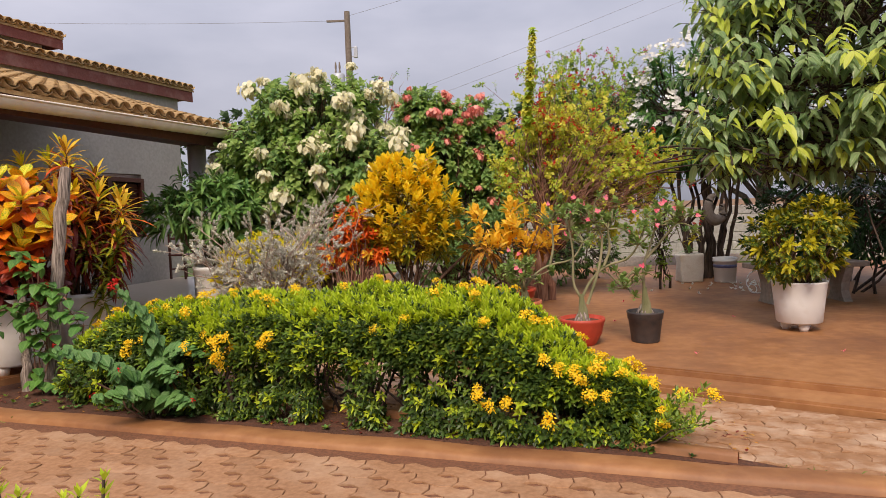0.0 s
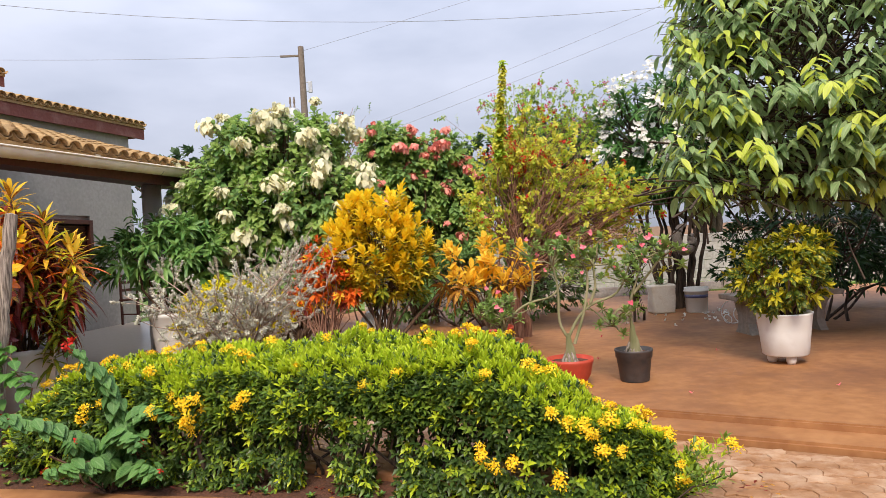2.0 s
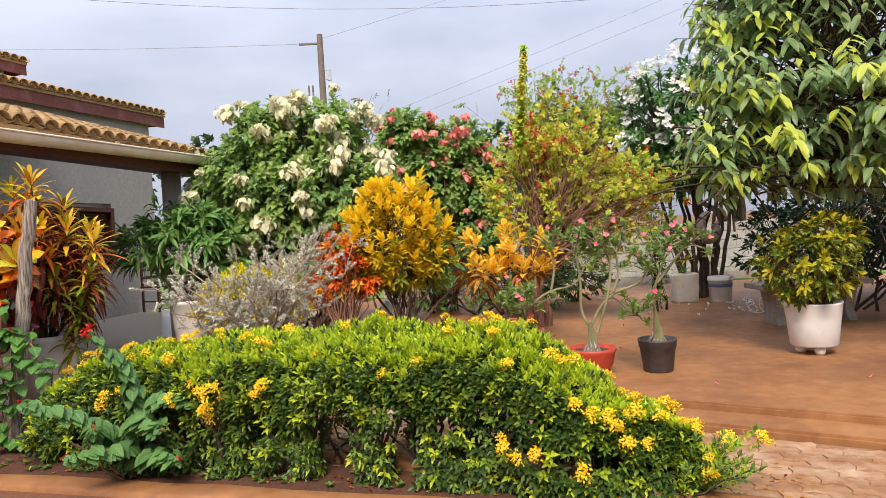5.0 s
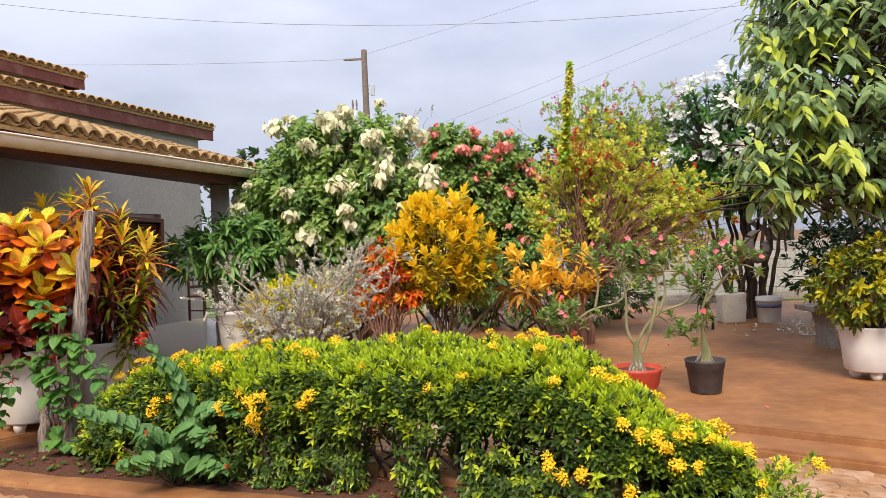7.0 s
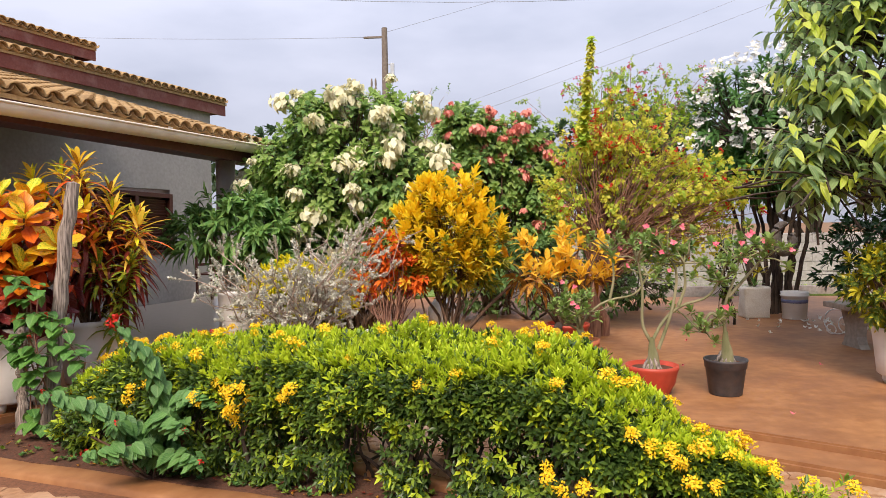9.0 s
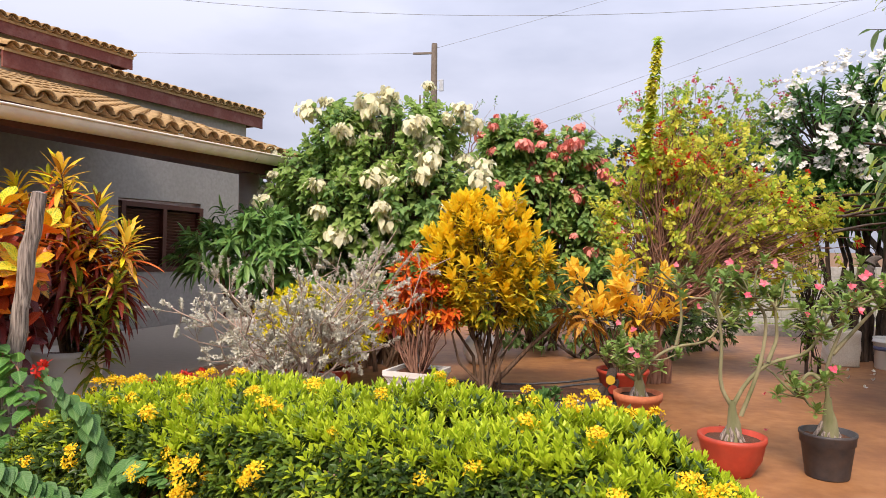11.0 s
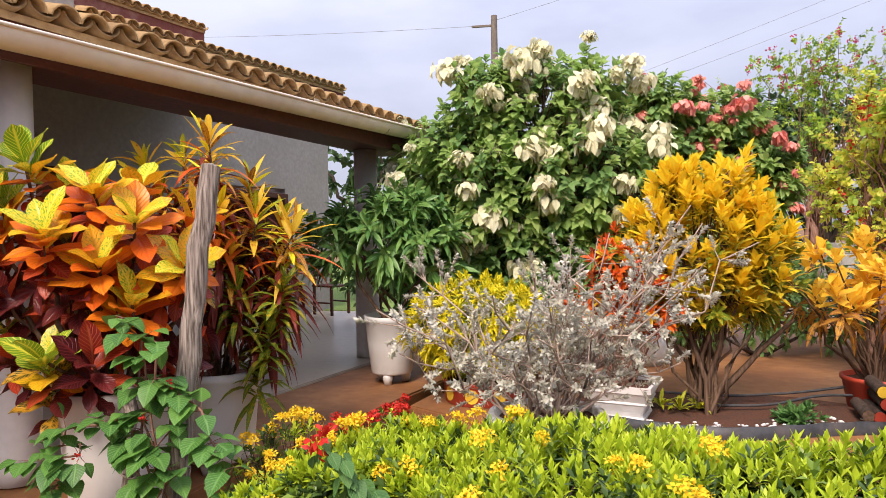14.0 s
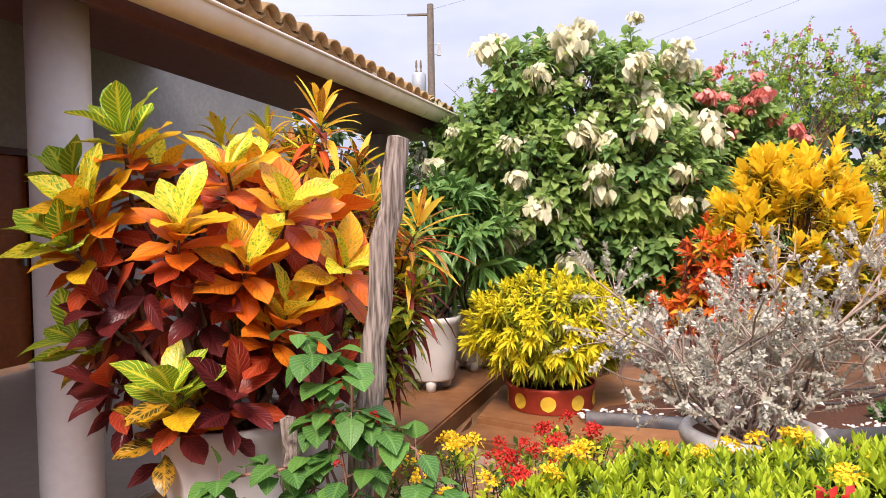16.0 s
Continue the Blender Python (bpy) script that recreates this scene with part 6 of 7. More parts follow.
# ---------------- bougainvillea on its gnarled trunk ----------------
def bougainvillea(name, x, y, label, trunk_top, sprays, leaves, flower_mat, leaf_mats, flowers, twig_len, lsize, spire=None, trunk_r=0.06, bare_twigs=0):
    t = thing(name, x, y, 0.0, label, "shrub")
    g, gs, fg = Geo(), Geo(), Geo()
    tt = np.array(trunk_top, float)
    gs.tube(wiggle((0, 0, 0), tt, 9, 0.03), np.linspace(trunk_r * 1.25, trunk_r * 0.7, 9), 9)
    gs.tube(wiggle((0.12, 0.05, 0), tt + (0.12, 0, -0.1), 9, 0.05), np.linspace(trunk_r, trunk_r * 0.5, 9), 8)
    gs.tube(wiggle((-0.08, 0, 0), tt + (-0.1, 0, 0.25), 9, 0.05), np.linspace(trunk_r, trunk_r * 0.4, 9), 8)
    pts_all, tan_all = [], []
    for c, rad, k in sprays:
        c, rad = np.array(c, float), np.array(rad, float)
        for i in range(k):
            end = c + rand_dirs(1)[0] * rad * rng.uniform(0.4, 1.0)
            st = tt * rng.uniform(0.55, 1.0) + rng.normal(0, 0.06, 3) + np.array([0.12, 0, -0.1])
            cur = wiggle(st, end, 9, 0.03, rng.uniform(0.02, 0.16))
            gs.tube(cur, np.linspace(0.010, 0.003, 9), 4)
            pts_all.append(cur[6:]); tan_all.append(unit(np.gradient(cur, axis=0))[6:])
    for i in range(bare_twigs):
        end = np.array([rng.uniform(0.2, 1.45), rng.uniform(-0.5, -0.2), 0])
        end[2] = 1.15 + 0.9 * rng.uniform() * (1.2 - 0.5 * end[0])
        gs.tube(wiggle(np.array([0.1, -0.06, 0.75]) + rng.normal(0, 0.07, 3), end, 8, 0.025, rng.uniform(0, 0.06)), np.linspace(0.009, 0.003, 8), 4)
    pa, ta = np.concatenate(pts_all), np.concatenate(tan_all)
    idx = rng.choice(len(pa), leaves)
    st = pa[idx] + rng.normal(0, 0.03, (leaves, 3))
    d = unit(rng.normal(size=(leaves, 3)) + ta[idx] * 0.4 + np.array([0, -0.1, 0.1]))
    tip = st + d * rng.uniform(0.3, 1.0, (leaves, 1)) * twig_len
    gs.twigs(st, tip, 0.0022, 0.0012)
    for f in (0.35, 0.6, 0.8, 1.0):
        q = st + (tip - st) * f
        rosettes(g, q, d, 3, lsize, lsize * 0.78, (0.8, 1.6), 0.3, 0.15, 2, rng.choice(len(leaf_mats), leaves, p=[0.68, 0.32]), rise=0.02, shape=0.85)
    top = np.argsort(-(tip[:, 2] - 0.15 * rng.normal(size=leaves)))[: leaves // 2]
    near_out = rng.choice(np.concatenate([top, rng.choice(leaves, leaves // 6)]), flowers)
    cc = np.repeat(tip[near_out], 4, 0) + rng.normal(0, 0.035, (flowers * 4, 3))
    flower_heads(fg, cc, rng.normal(size=(flowers * 4, 3)) + (0, 0, 0.8), 5, 0.012, 0, 0.036)
    if spire is not None:
        a, b = np.array(spire[0]), np.array(spire[1])
        cur = wiggle(a, b, 30, 0.01)
        gs.tube(cur, np.linspace(0.010, 0.004, 30), 5)
        for i, q in enumerate(cur[6:]):
            w = 1.0 - 0.018 * i
            rosettes(g, q[None], np.array([[0, 0, 1.0]]), 13, 0.14 * w, 0.095 * w, (0.6, 1.5), 0.8, 0.2, 3, rng.integers(0, 2, 1), rise=0.05)
    child("foliage", g.mesh("foliage", leaf_mats), t, "small yellow-green leaves")
    child("branch", gs.mesh("branch", [twig_brown]), t, "tangled reddish-brown twigs and trunk")
    child("flower", fg.mesh("flower", [flower_mat]), t)
    return t


bougainvillea("bougainvillea", 1.20, 8.25, "sparse bougainvillea with yellow-green leaves, brown twigs and red flowers", (-0.08, 0, 1.35),
              [((0.35, 0, 1.85), (0.85, 0.55, 0.75), 75), ((1.05, 0, 1.65), (0.85, 0.55, 0.55), 65), ((-0.28, 0, 1.75), (0.40, 0.45, 0.75), 34), ((0.15, 0, 2.35), (0.45, 0.4, 0.5), 30), ((0.7, 0, 2.25), (0.5, 0.4, 0.45), 26), ((0.9, 0, 1.05), (0.9, 0.5, 0.4), 22), ((1.5, 0, 1.7), (0.45, 0.4, 0.4), 30)],
              1500, F_red, [L_boug, L_boug_g], 90, 0.17, 0.056, ((-0.20, -0.30, 1.9), (-0.14, -0.85, 3.22)), bare_twigs=110)
bougainvillea("bougainvillea", 2.3, 13.6, "loose open bougainvillea sprays with magenta-red flowers against the sky", (0, 0, 2.0),
              [((0.2, 0, 3.4), (1.9, 0.7, 1.1), 34), ((1.2, 0, 3.8), (1.3, 0.6, 0.7), 24)],
              700, F_magenta, [L_boug_g, L_muss_dark], 70, 0.28, 0.065)

bougainvillea("sparse_climber", -1.55, 12.6, "loose leafy twigs rising thin against the sky behind the bushes", (0, 0, 2.4),
              [((-0.7, 0, 3.35), (0.9, 0.5, 0.45), 8), ((0.55, 0, 3.4), (0.8, 0.5, 0.55), 14), ((1.3, 0, 3.1), (0.6, 0.4, 0.4), 8)],
              80, F_red, [L_muss_dark, L_boug_g], 5, 0.22, 0.060)

# ---------------- tree with drooping leaves ----------------
tree = thing("shade_tree", 4.55, 6.9, 0.0, "shade tree with long drooping dark leaves and yellow-green new tips", "tree")
# last two blobs: boughs added mostly out of view to shade the terrace
blobs = [((-0.75, -0.8, 2.75), (1.45, 1.25, 1.25)), ((0.6, -0.5, 3.3), (1.7, 1.5, 1.4)), ((-0.95, -0.8, 1.95), (1.15, 1.0, 0.55)), ((0.4, -0.9, 2.0), (1.6, 1.2, 0.7)), ((-0.3, -0.2, 3.95), (1.6, 1.4, 1.0)), ((1.8, 0, 2.8), (1.4, 1.5, 1.4)), ((-1.55, -0.85, 2.55), (0.65, 0.7, 0.7)), ((-1.45, -0.7, 3.3), (0.8, 0.8, 0.85)), ((-1.9, -0.9, 1.85), (0.5, 0.5, 0.42)), ((0.7, -2.0, 3.1), (1.5, 1.2, 1.1)), ((1.9, -2.4, 3.3), (1.6, 1.4, 1.2))]
P, D, I = crown_tips(blobs, 3300, 0.70)
g, gs = Geo(), Geo()
isnew = rng.uniform(size=len(P)) < np.where(P[:, 0] < -0.7, 0.36, 0.22)
ax = unit(D * np.array([1, 1, 0.4]) + np.array([0, 0, 0.22]) + rng.normal(0, 0.15, D.shape))
seg = rng.uniform(0.34, 0.58, (len(P), 1))
start = P - ax * seg
gs.twigs(start, P, 0.006, 0.003, 0.0)
gs.twigs(start - ax * 0.5 + (0, 0, -0.1), start, 0.012, 0.006, 0.0)
side = unit(np.cross(ax, (0, 0, 1.0)))
for k, f in enumerate(np.linspace(0.05, 1.0, 9)):
    fresh = isnew & (f > 0.5) | (rng.uniform(size=len(P)) < 0.04)
    hang = ax * 0.35 + side * (0.55 if k % 2 else -0.55) + rng.normal(0, 0.16, P.shape) + np.array([0, 0, -0.62 + 0.25 * f])
    ln = rng.uniform(0.13, 0.195, len(P)) * (1.08 - 0.22 * f)
    g.blades(start + (P - start) * f, hang, np.array([0, 0, 1.0]) + D * 0.5, ln, ln * 0.36, rng.uniform(0.25, 0.7, len(P)), 0.2, 4, np.where(fresh, 1, 0), 0.95)
limbs(gs, (1.3, 0.5, 2.2), blobs, 0.06, 1, 0.03, 8)
gs.tube(wiggle((1.3, 0.5, 0), (1.3, 0.5, 2.3), 7, 0.02), np.linspace(0.15, 0.11, 7), 12)
child("crown", g.mesh("crown", [L_tree, L_tree_new]), tree, "elliptic drooping leaves, lime-green at the tips")
child("trunk", gs.mesh("trunk", [bark_dark]), tree)

# ---------------- white frangipani on thin stems ----------------
fr_t = thing("white_frangipani", 3.95, 10.1, 0.0, "white-flowered frangipani with many thin dark stems", "tree")
blobs = [((-0.35, 0, 2.75), (0.85, 0.7, 0.75)), ((0.35, 0, 2.95), (0.85, 0.7, 0.8)), ((0.9, 0, 2.5), (0.75, 0.7, 0.7)), ((-0.3, 0, 2.15), (0.75, 0.6, 0.5)), ((0.4, 0, 2.05), (0.8, 0.6, 0.5)), ((0.0, 0, 2.6), (0.8, 0.6, 0.6))]
P, D, I = crown_tips(blobs, 520, 0.55)
g, gs, fg = Geo(), Geo(), Geo()
rosettes(g, P, D * 0.8 + np.array([0, 0, 0.5]), 15, 0.24, 0.046, (0.4, 1.6), 0.55, 0.3, 4, 0, rise=0.12, shape=0.8)
gt = Geo()
gt.twigs(P - D * 0.5 - (0, 0, 0.25), P, 0.012, 0.008)
child("twig", gt.mesh("twig", [bark_dark]), fr_t)
for i in range(15):
    b = np.array([rng.uniform(-0.3, 0.32), rng.uniform(-0.2, 0.2), 0])
    e = np.array([b[0] * 2.0 + rng.normal(0, 0.15), b[1] * 2, 2.1])
    gs.tube(wiggle(b, e, 9, 0.02), np.linspace(0.034, 0.022, 9), 8)
front = np.where((D[:, 1] < 0.3) & (P[:, 2] > 2.2))[0]
kinds = []
for _ in range(3):
    fg = Geo()
    q = rng.normal(0, 0.075, (22, 3)) * np.array([1.1, 1, 0.5])
    rosettes(fg, q, rng.normal(0, 0.4, (22, 3)) + (0, 0, 1), 5, 0.055, 0.042, (0.9, 1.25), 0.1, 0.1, 2, 0)
    kinds.append(fg.mesh("flower_cluster", [F_white]))
pick = rng.choice(front, 44, replace=False)
scatter("flower_cluster", kinds, P[pick] + D[pick] * 0.14 + (0, -0.06, 0.05), D[pick] * 0.5 + (0, -0.4, 0.7), fr_t, "cluster of white flowers")
child("crown", g.mesh("crown", [L_frang]), fr_t, "long dark leaves in whorls")
split(gs, "stem", [bark_dark], fr_t)

# ---------------- gold dust croton in the wide white pot ----------------
gd = thing("potted_gold_dust_croton", 3.26, 5.82, 0.0, "round gold-spotted croton in a wide white pot raised on short feet", "potted plant")
for a in (0.6, 2.7, 4.6):
    solid(lathe([(0.032, 0), (0.045, 0.03), (0.045, 0.085)], 14), pot_white, "foot", gd, "", pose(0.11 * math.cos(a), 0.11 * math.sin(a), 0))
solid(lathe(pot_body([(0.185, 0.075), (0.195, 0.085), (0.215, 0.28), (0.235, 0.44), (0.24, 0.455)]), 48), pot_white, "pot", gd, "wide white tub")
solid(soil_disc(0.215, 0.42), soil_mat, "soil", gd)
g, gs = Geo(), Geo()
P, D, I = crown_tips([((-0.05, 0, 0.78), (0.44, 0.42, 0.36)), ((0.12, 0, 1.0), (0.34, 0.34, 0.24))], 270, 0.65)
ok = P[:, 2] > 0.43
P, D = P[ok], D[ok]
rosettes(g, P, D + np.array([0, 0, 0.35]), 9, 0.105, 0.040, (0.4, 1.45), 0.35, 0.25, 3, np.where(rng.uniform(size=len(P)) < 0.34, 1, 0), rise=0.05, shape=0.9)
for q in P[::4]:
    gs.tube(wiggle((q[0] * 0.2, q[1] * 0.2, 0.4), q, 5, 0.05), np.linspace(0.009, 0.004, 5), 5)
child("foliage", g.mesh("foliage", [L_goldust, L_gold]), gd, "dark green leaves splashed with yellow")
child("stem", gs.mesh("stem", [bark_brown]), gd)


def simple_bush(name, x, y, z, label, blobs, n, k, ln, wd, mat, droop=0.35, bark_m=None, spread=(0.4, 1.4), segs=3, stems=2, r=0.02):
    t = thing(name, x, y, z, label, "shrub")
    g, gs = Geo(), Geo()
    P, D, I = crown_tips(blobs, n, 0.55)
    ok = P[:, 2] > 0.03
    P, D, I = P[ok], D[ok], I[ok]
    rosettes(g, P, D + np.array([0, 0, 0.4]), k, ln, wd, spread, droop, 0.25, segs, 0, rise=ln * 0.4)
    limbs(gs, (0, 0, 0), blobs, r, stems, 0.1, 6, 0, P, I, 0.004)
    child("foliage", g.mesh("foliage", [mat]), t)
    child("stem", gs.mesh("stem", [bark_m or bark_dark]), t)
    return t


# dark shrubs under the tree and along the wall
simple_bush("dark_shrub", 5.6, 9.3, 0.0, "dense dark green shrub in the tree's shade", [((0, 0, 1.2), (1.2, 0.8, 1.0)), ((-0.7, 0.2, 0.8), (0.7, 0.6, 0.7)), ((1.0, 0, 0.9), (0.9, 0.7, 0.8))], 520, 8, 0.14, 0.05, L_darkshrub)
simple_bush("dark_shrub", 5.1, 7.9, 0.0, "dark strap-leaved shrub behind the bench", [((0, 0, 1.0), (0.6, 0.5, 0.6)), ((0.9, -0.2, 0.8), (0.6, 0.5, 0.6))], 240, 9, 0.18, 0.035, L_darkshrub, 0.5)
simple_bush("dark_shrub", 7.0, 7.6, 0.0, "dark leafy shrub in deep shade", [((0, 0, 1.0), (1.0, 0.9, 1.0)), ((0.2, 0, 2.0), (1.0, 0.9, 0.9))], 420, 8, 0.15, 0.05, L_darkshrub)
simple_bush("green_shrub", 2.2, 10.6, 0.0, "low green shrub behind the bougainvillea", [((0, 0, 0.55), (0.7, 0.5, 0.55)), ((-0.8, 0, 0.5), (0.5, 0.4, 0.5))], 260, 8, 0.09, 0.035, L_hedge_dark)
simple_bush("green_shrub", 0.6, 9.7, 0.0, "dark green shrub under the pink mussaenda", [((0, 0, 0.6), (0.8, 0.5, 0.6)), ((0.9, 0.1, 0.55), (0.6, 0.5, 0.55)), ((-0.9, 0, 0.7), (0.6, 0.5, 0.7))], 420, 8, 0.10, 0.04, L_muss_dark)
simple_bush("thin_creeper_shrub", 2.95, 9.0, 0.0, "thin green climber with sparse leaves", [((0, 0, 0.75), (0.22, 0.2, 0.7))], 120, 5, 0.05, 0.03, L_hedge)
simple_bush("dark_shrub", -2.9, 10.8, 0.0, "dark green shrub beside the porch end", [((0, 0, 0.9), (0.9, 0.7, 0.9)), ((-1.1, 0.6, 1.1), (0.8, 0.7, 0.9))], 480, 8, 0.13, 0.045, L_muss_dark)
simple_bush("garden_bush", -3.4, 15.5, 0.0, "tall light green bush beyond the porch", [((0, 0, 1.6), (1.3, 1.0, 1.3)), ((-1.2, 0.5, 1.5), (1.0, 0.9, 1.2))], 420, 8, 0.16, 0.06, L_muss)

# ---------------- far garden wall of whitewashed blocks ----------------
wall_w = [(-6.0, 15.2), (16.0, 13.9)]
a, b = Vector((-1.6, 14.75, 0)), Vector((17.0, 13.7, 0))
run = (b - a).length
gw = structure("wall_garden", block(0, run, -0.07, 0.07, -0.1, 1.02), block_mat, "low whitewashed concrete block garden wall", "wall")
ang = math.degrees(math.atan2(b.y - a.y, b.x - a.x))
gw.matrix_basis = pose(a.x, a.y, 0, 0, 0, ang)
bmk = block(0.004, 0.386, -0.085, 0.085, 0.004, 0.186, 0.008, 1)
bk_me = bpy.data.meshes.new("wall_block"); bmk.to_mesh(bk_me); bmk.free(); bk_me.materials.append(block_mat)
for r in range(6):
    for c in range(47):
        child("wall_block", bk_me, gw, m=pose(0.39 * c + (0.195 if r % 2 else 0), random.uniform(-0.004, 0.004), 0.19 * r - 0.08))

# ---------------- bucket, bag planter, bench, hung bag, wire ----------------
buck = thing("paint_bucket", 4.05, 9.62, 0.0, "white plastic bucket with a blue band", "bucket")
solid(lathe(pot_body([(0.145, 0), (0.15, 0.01), (0.165, 0.30), (0.178, 0.305), (0.178, 0.32), (0.168, 0.325), (0.172, 0.36)], 0.008), 40), pot_white, "body", buck, "scuffed white plastic")
blue_mat = surface("faded_blue_band", (0.10, 0.11, 0.22), (0.14, 0.15, 0.28), 0.6, 20, 4, 0.02)
solid(lathe([(0.1615, 0.215), (0.1665, 0.26)], 40), blue_mat, "band", buck, "faded blue band")
g = Geo(); g.tube([(0.17 * math.cos(t), 0.17 * math.sin(t) - 0.03, 0.31 - 0.10 * math.sin(t / 1)) for t in np.linspace(0, math.pi, 14)], 0.004, 5)
child("handle", g.mesh("handle", [steel_mat]), buck, "wire handle")
bagp = thing("sack_planter", 3.58, 9.75, 0.0, "white woven sack planter holding a small plant", "planter")
bm = block(-0.17, 0.17, -0.13, 0.13, 0, 0.42, 0.03, 3)
bmesh.ops.subdivide_edges(bm, edges=bm.edges[:], cuts=3, use_grid_fill=True)
for v in bm.verts:
    v.co += Vector((0.03 * noise.noise(v.co * 9), 0.014 * noise.noise(v.co * 9 + Vector((5, 0, 0))), 0)) + Vector((v.co.x * 0.12 * v.co.z, 0, 0.03 * v.co.x if v.co.z > 0.3 else 0))
part("sack", bm, surface("woven_sack", (0.50, 0.46, 0.40), (0.62, 0.58, 0.52), 0.9, 90, 5, 0.5, (0.40, 0.30, 0.22)), bagp, "creased woven plastic sack", None, True)
g = Geo()
rosettes(g, np.array([[0, 0, 0.43], [0.05, 0, 0.6], [-0.06, 0, 0.75]]), np.array([[0, 0, 1.0]] * 3), 13, 0.22, 0.04, (0.3, 1.4), 0.5, 0.3, 4, np.array([0, 1, 0]))
child("foliage", g.mesh("foliage", [L_drac, L_gold]), bagp)
fg = Geo(); flower_heads(fg, np.array([[0.05, -0.05, 0.85], [-0.25, -0.05, 0.9], [0.14, -0.05, 0.88]]), np.array([[0, -0.5, 0.6]] * 3), 14, 0.025, 0, 0.03)
child("flower", fg.mesh("flower", [F_red]), bagp, "small red flowers")
gst = Geo(); gst.tube(wiggle((0, 0, 0.4), (0.05, -0.05, 0.85), 5, 0.03), 0.008, 5); gst.tube(wiggle((0, 0, 0.4), (-0.25, -0.05, 0.88), 5, 0.03), 0.007, 5)
child("stem", gst.mesh("stem", [bark_brown]), bagp)
hb = thing("hanging_cloth_bag", 3.96, 9.72, 1.06, "grey-brown cloth bag hung on the frangipani stems", "bag")
g = Geo()
cur = np.array([(0.03, 0, 0.22), (-0.06, 0, 0.20), (-0.12, 0, 0.08), (-0.11, 0, -0.06), (-0.02, 0, -0.17), (0.08, 0, -0.13), (0.12, 0, -0.02), (0.08, -0.01, 0.05), (0.14, -0.01, 0.07)])
tt = np.linspace(0, 1, 40)
sm = np.stack([np.interp(tt, np.linspace(0, 1, len(cur)), cur[:, i]) for i in range(3)], 1)
for _ in range(4):
    sm[1:-1] = (sm[:-2] + 2 * sm[1:-1] + sm[2:]) / 4
g.tube(sm, np.interp(tt, [0, 0.15, 0.5, 0.75, 1], [0.02, 0.055, 0.085, 0.06, 0.02]), 12)
child("cloth", g.mesh("cloth", [surface("grey_cloth", (0.17, 0.14, 0.12), (0.25, 0.21, 0.18), 0.9, 60, 7, 0.4)]), hb)
gst = Geo(); gst.tube([(0.02, 0, 0.20), (0.0, 0.12, 0.32), (0.0, 0.3, 0.36)], 0.006, 5)
child("strap", gst.mesh("strap", [bark_dark]), hb)


def bench(x, y, rz):
    t = thing("concrete_bench", x, y, 0.0, "weathered concrete garden bench with curved legs", "bench", rz=rz)
    part("seat", block(-0.65, 0.65, -0.2, 0.2, 0.40, 0.46, 0.012), concrete_mat, t)
    for sx in (-0.42, 0.42):
        bm = bmesh.new()
        prof = [(-0.17, 0), (-0.13, 0.04), (-0.10, 0.12), (-0.11, 0.22), (-0.16, 0.32), (-0.18, 0.40), (0.18, 0.40), (0.16, 0.32), (0.11, 0.22), (0.10, 0.12), (0.13, 0.04), (0.17, 0)]
        f = bm.faces.new([bm.verts.new((-0.05, p, z)) for p, z in prof])
        r = bmesh.ops.extrude_face_region(bm, geom=[f])
        bmesh.ops.translate(bm, vec=(0.10, 0, 0), verts=[v for v in r["geom"] if isinstance(v, bmesh.types.BMVert)])
        bmesh.ops.recalc_face_normals(bm, faces=bm.faces[:])
        part("leg", bm, concrete_mat, t, "curved concrete leg", pose(sx, 0, 0))
    return t


bench(4.15, 7.5, 4)
loop = thing("wire_loop", 3.95, 8.3, 0.0, "loose loops of white painted wire leaning by the bench", "wire")
for r, cx, cz in ((0.14, 0, 0.145), (0.05, -0.06, 0.06), (0.10, 0.12, 0.105)):
    g = Geo(); g.tube([(cx + r * math.cos(t), 0.03 * math.sin(t), cz + r * math.sin(t)) for t in np.linspace(0, 6.1, 26)], 0.006, 6)
    child("loop", g.mesh("loop", [pot_white]), loop)

# fallen white flowers
petals = Geo()
for i in range(34):
    c = np.array([rng.normal(3.85, 0.5), rng.normal(9.0, 0.32), 0.012])
    rosettes(petals, c[None], np.array([[rng.normal(0, 0.4), rng.normal(0, 0.4), 1.0]]), 5, 0.04, 0.03, (0.8, 1.2), -0.2, 0.2, 2, 0)
tagged(new("fallen_flowers", petals.mesh("fallen_flowers", [F_white])), "fallen white flowers scattered on the terrace", "fallen flowers", kind="stuff")
pk = Geo()
for i in range(16):
    c = np.array([rng.normal(1.6, 0.8), rng.normal(6.1, 0.7), 0.012])
    rosettes(pk, c[None], np.array([[rng.normal(0, 0.4), rng.normal(0, 0.4), 1.0]]), 4, 0.028, 0.022, (0.8, 1.2), -0.2, 0.2, 2, 0)
tagged(new("fallen_pink_petals", pk.mesh("fallen_pink_petals", [F_pink])), "a few fallen pink petals on the terrace", "petals", kind="stuff")

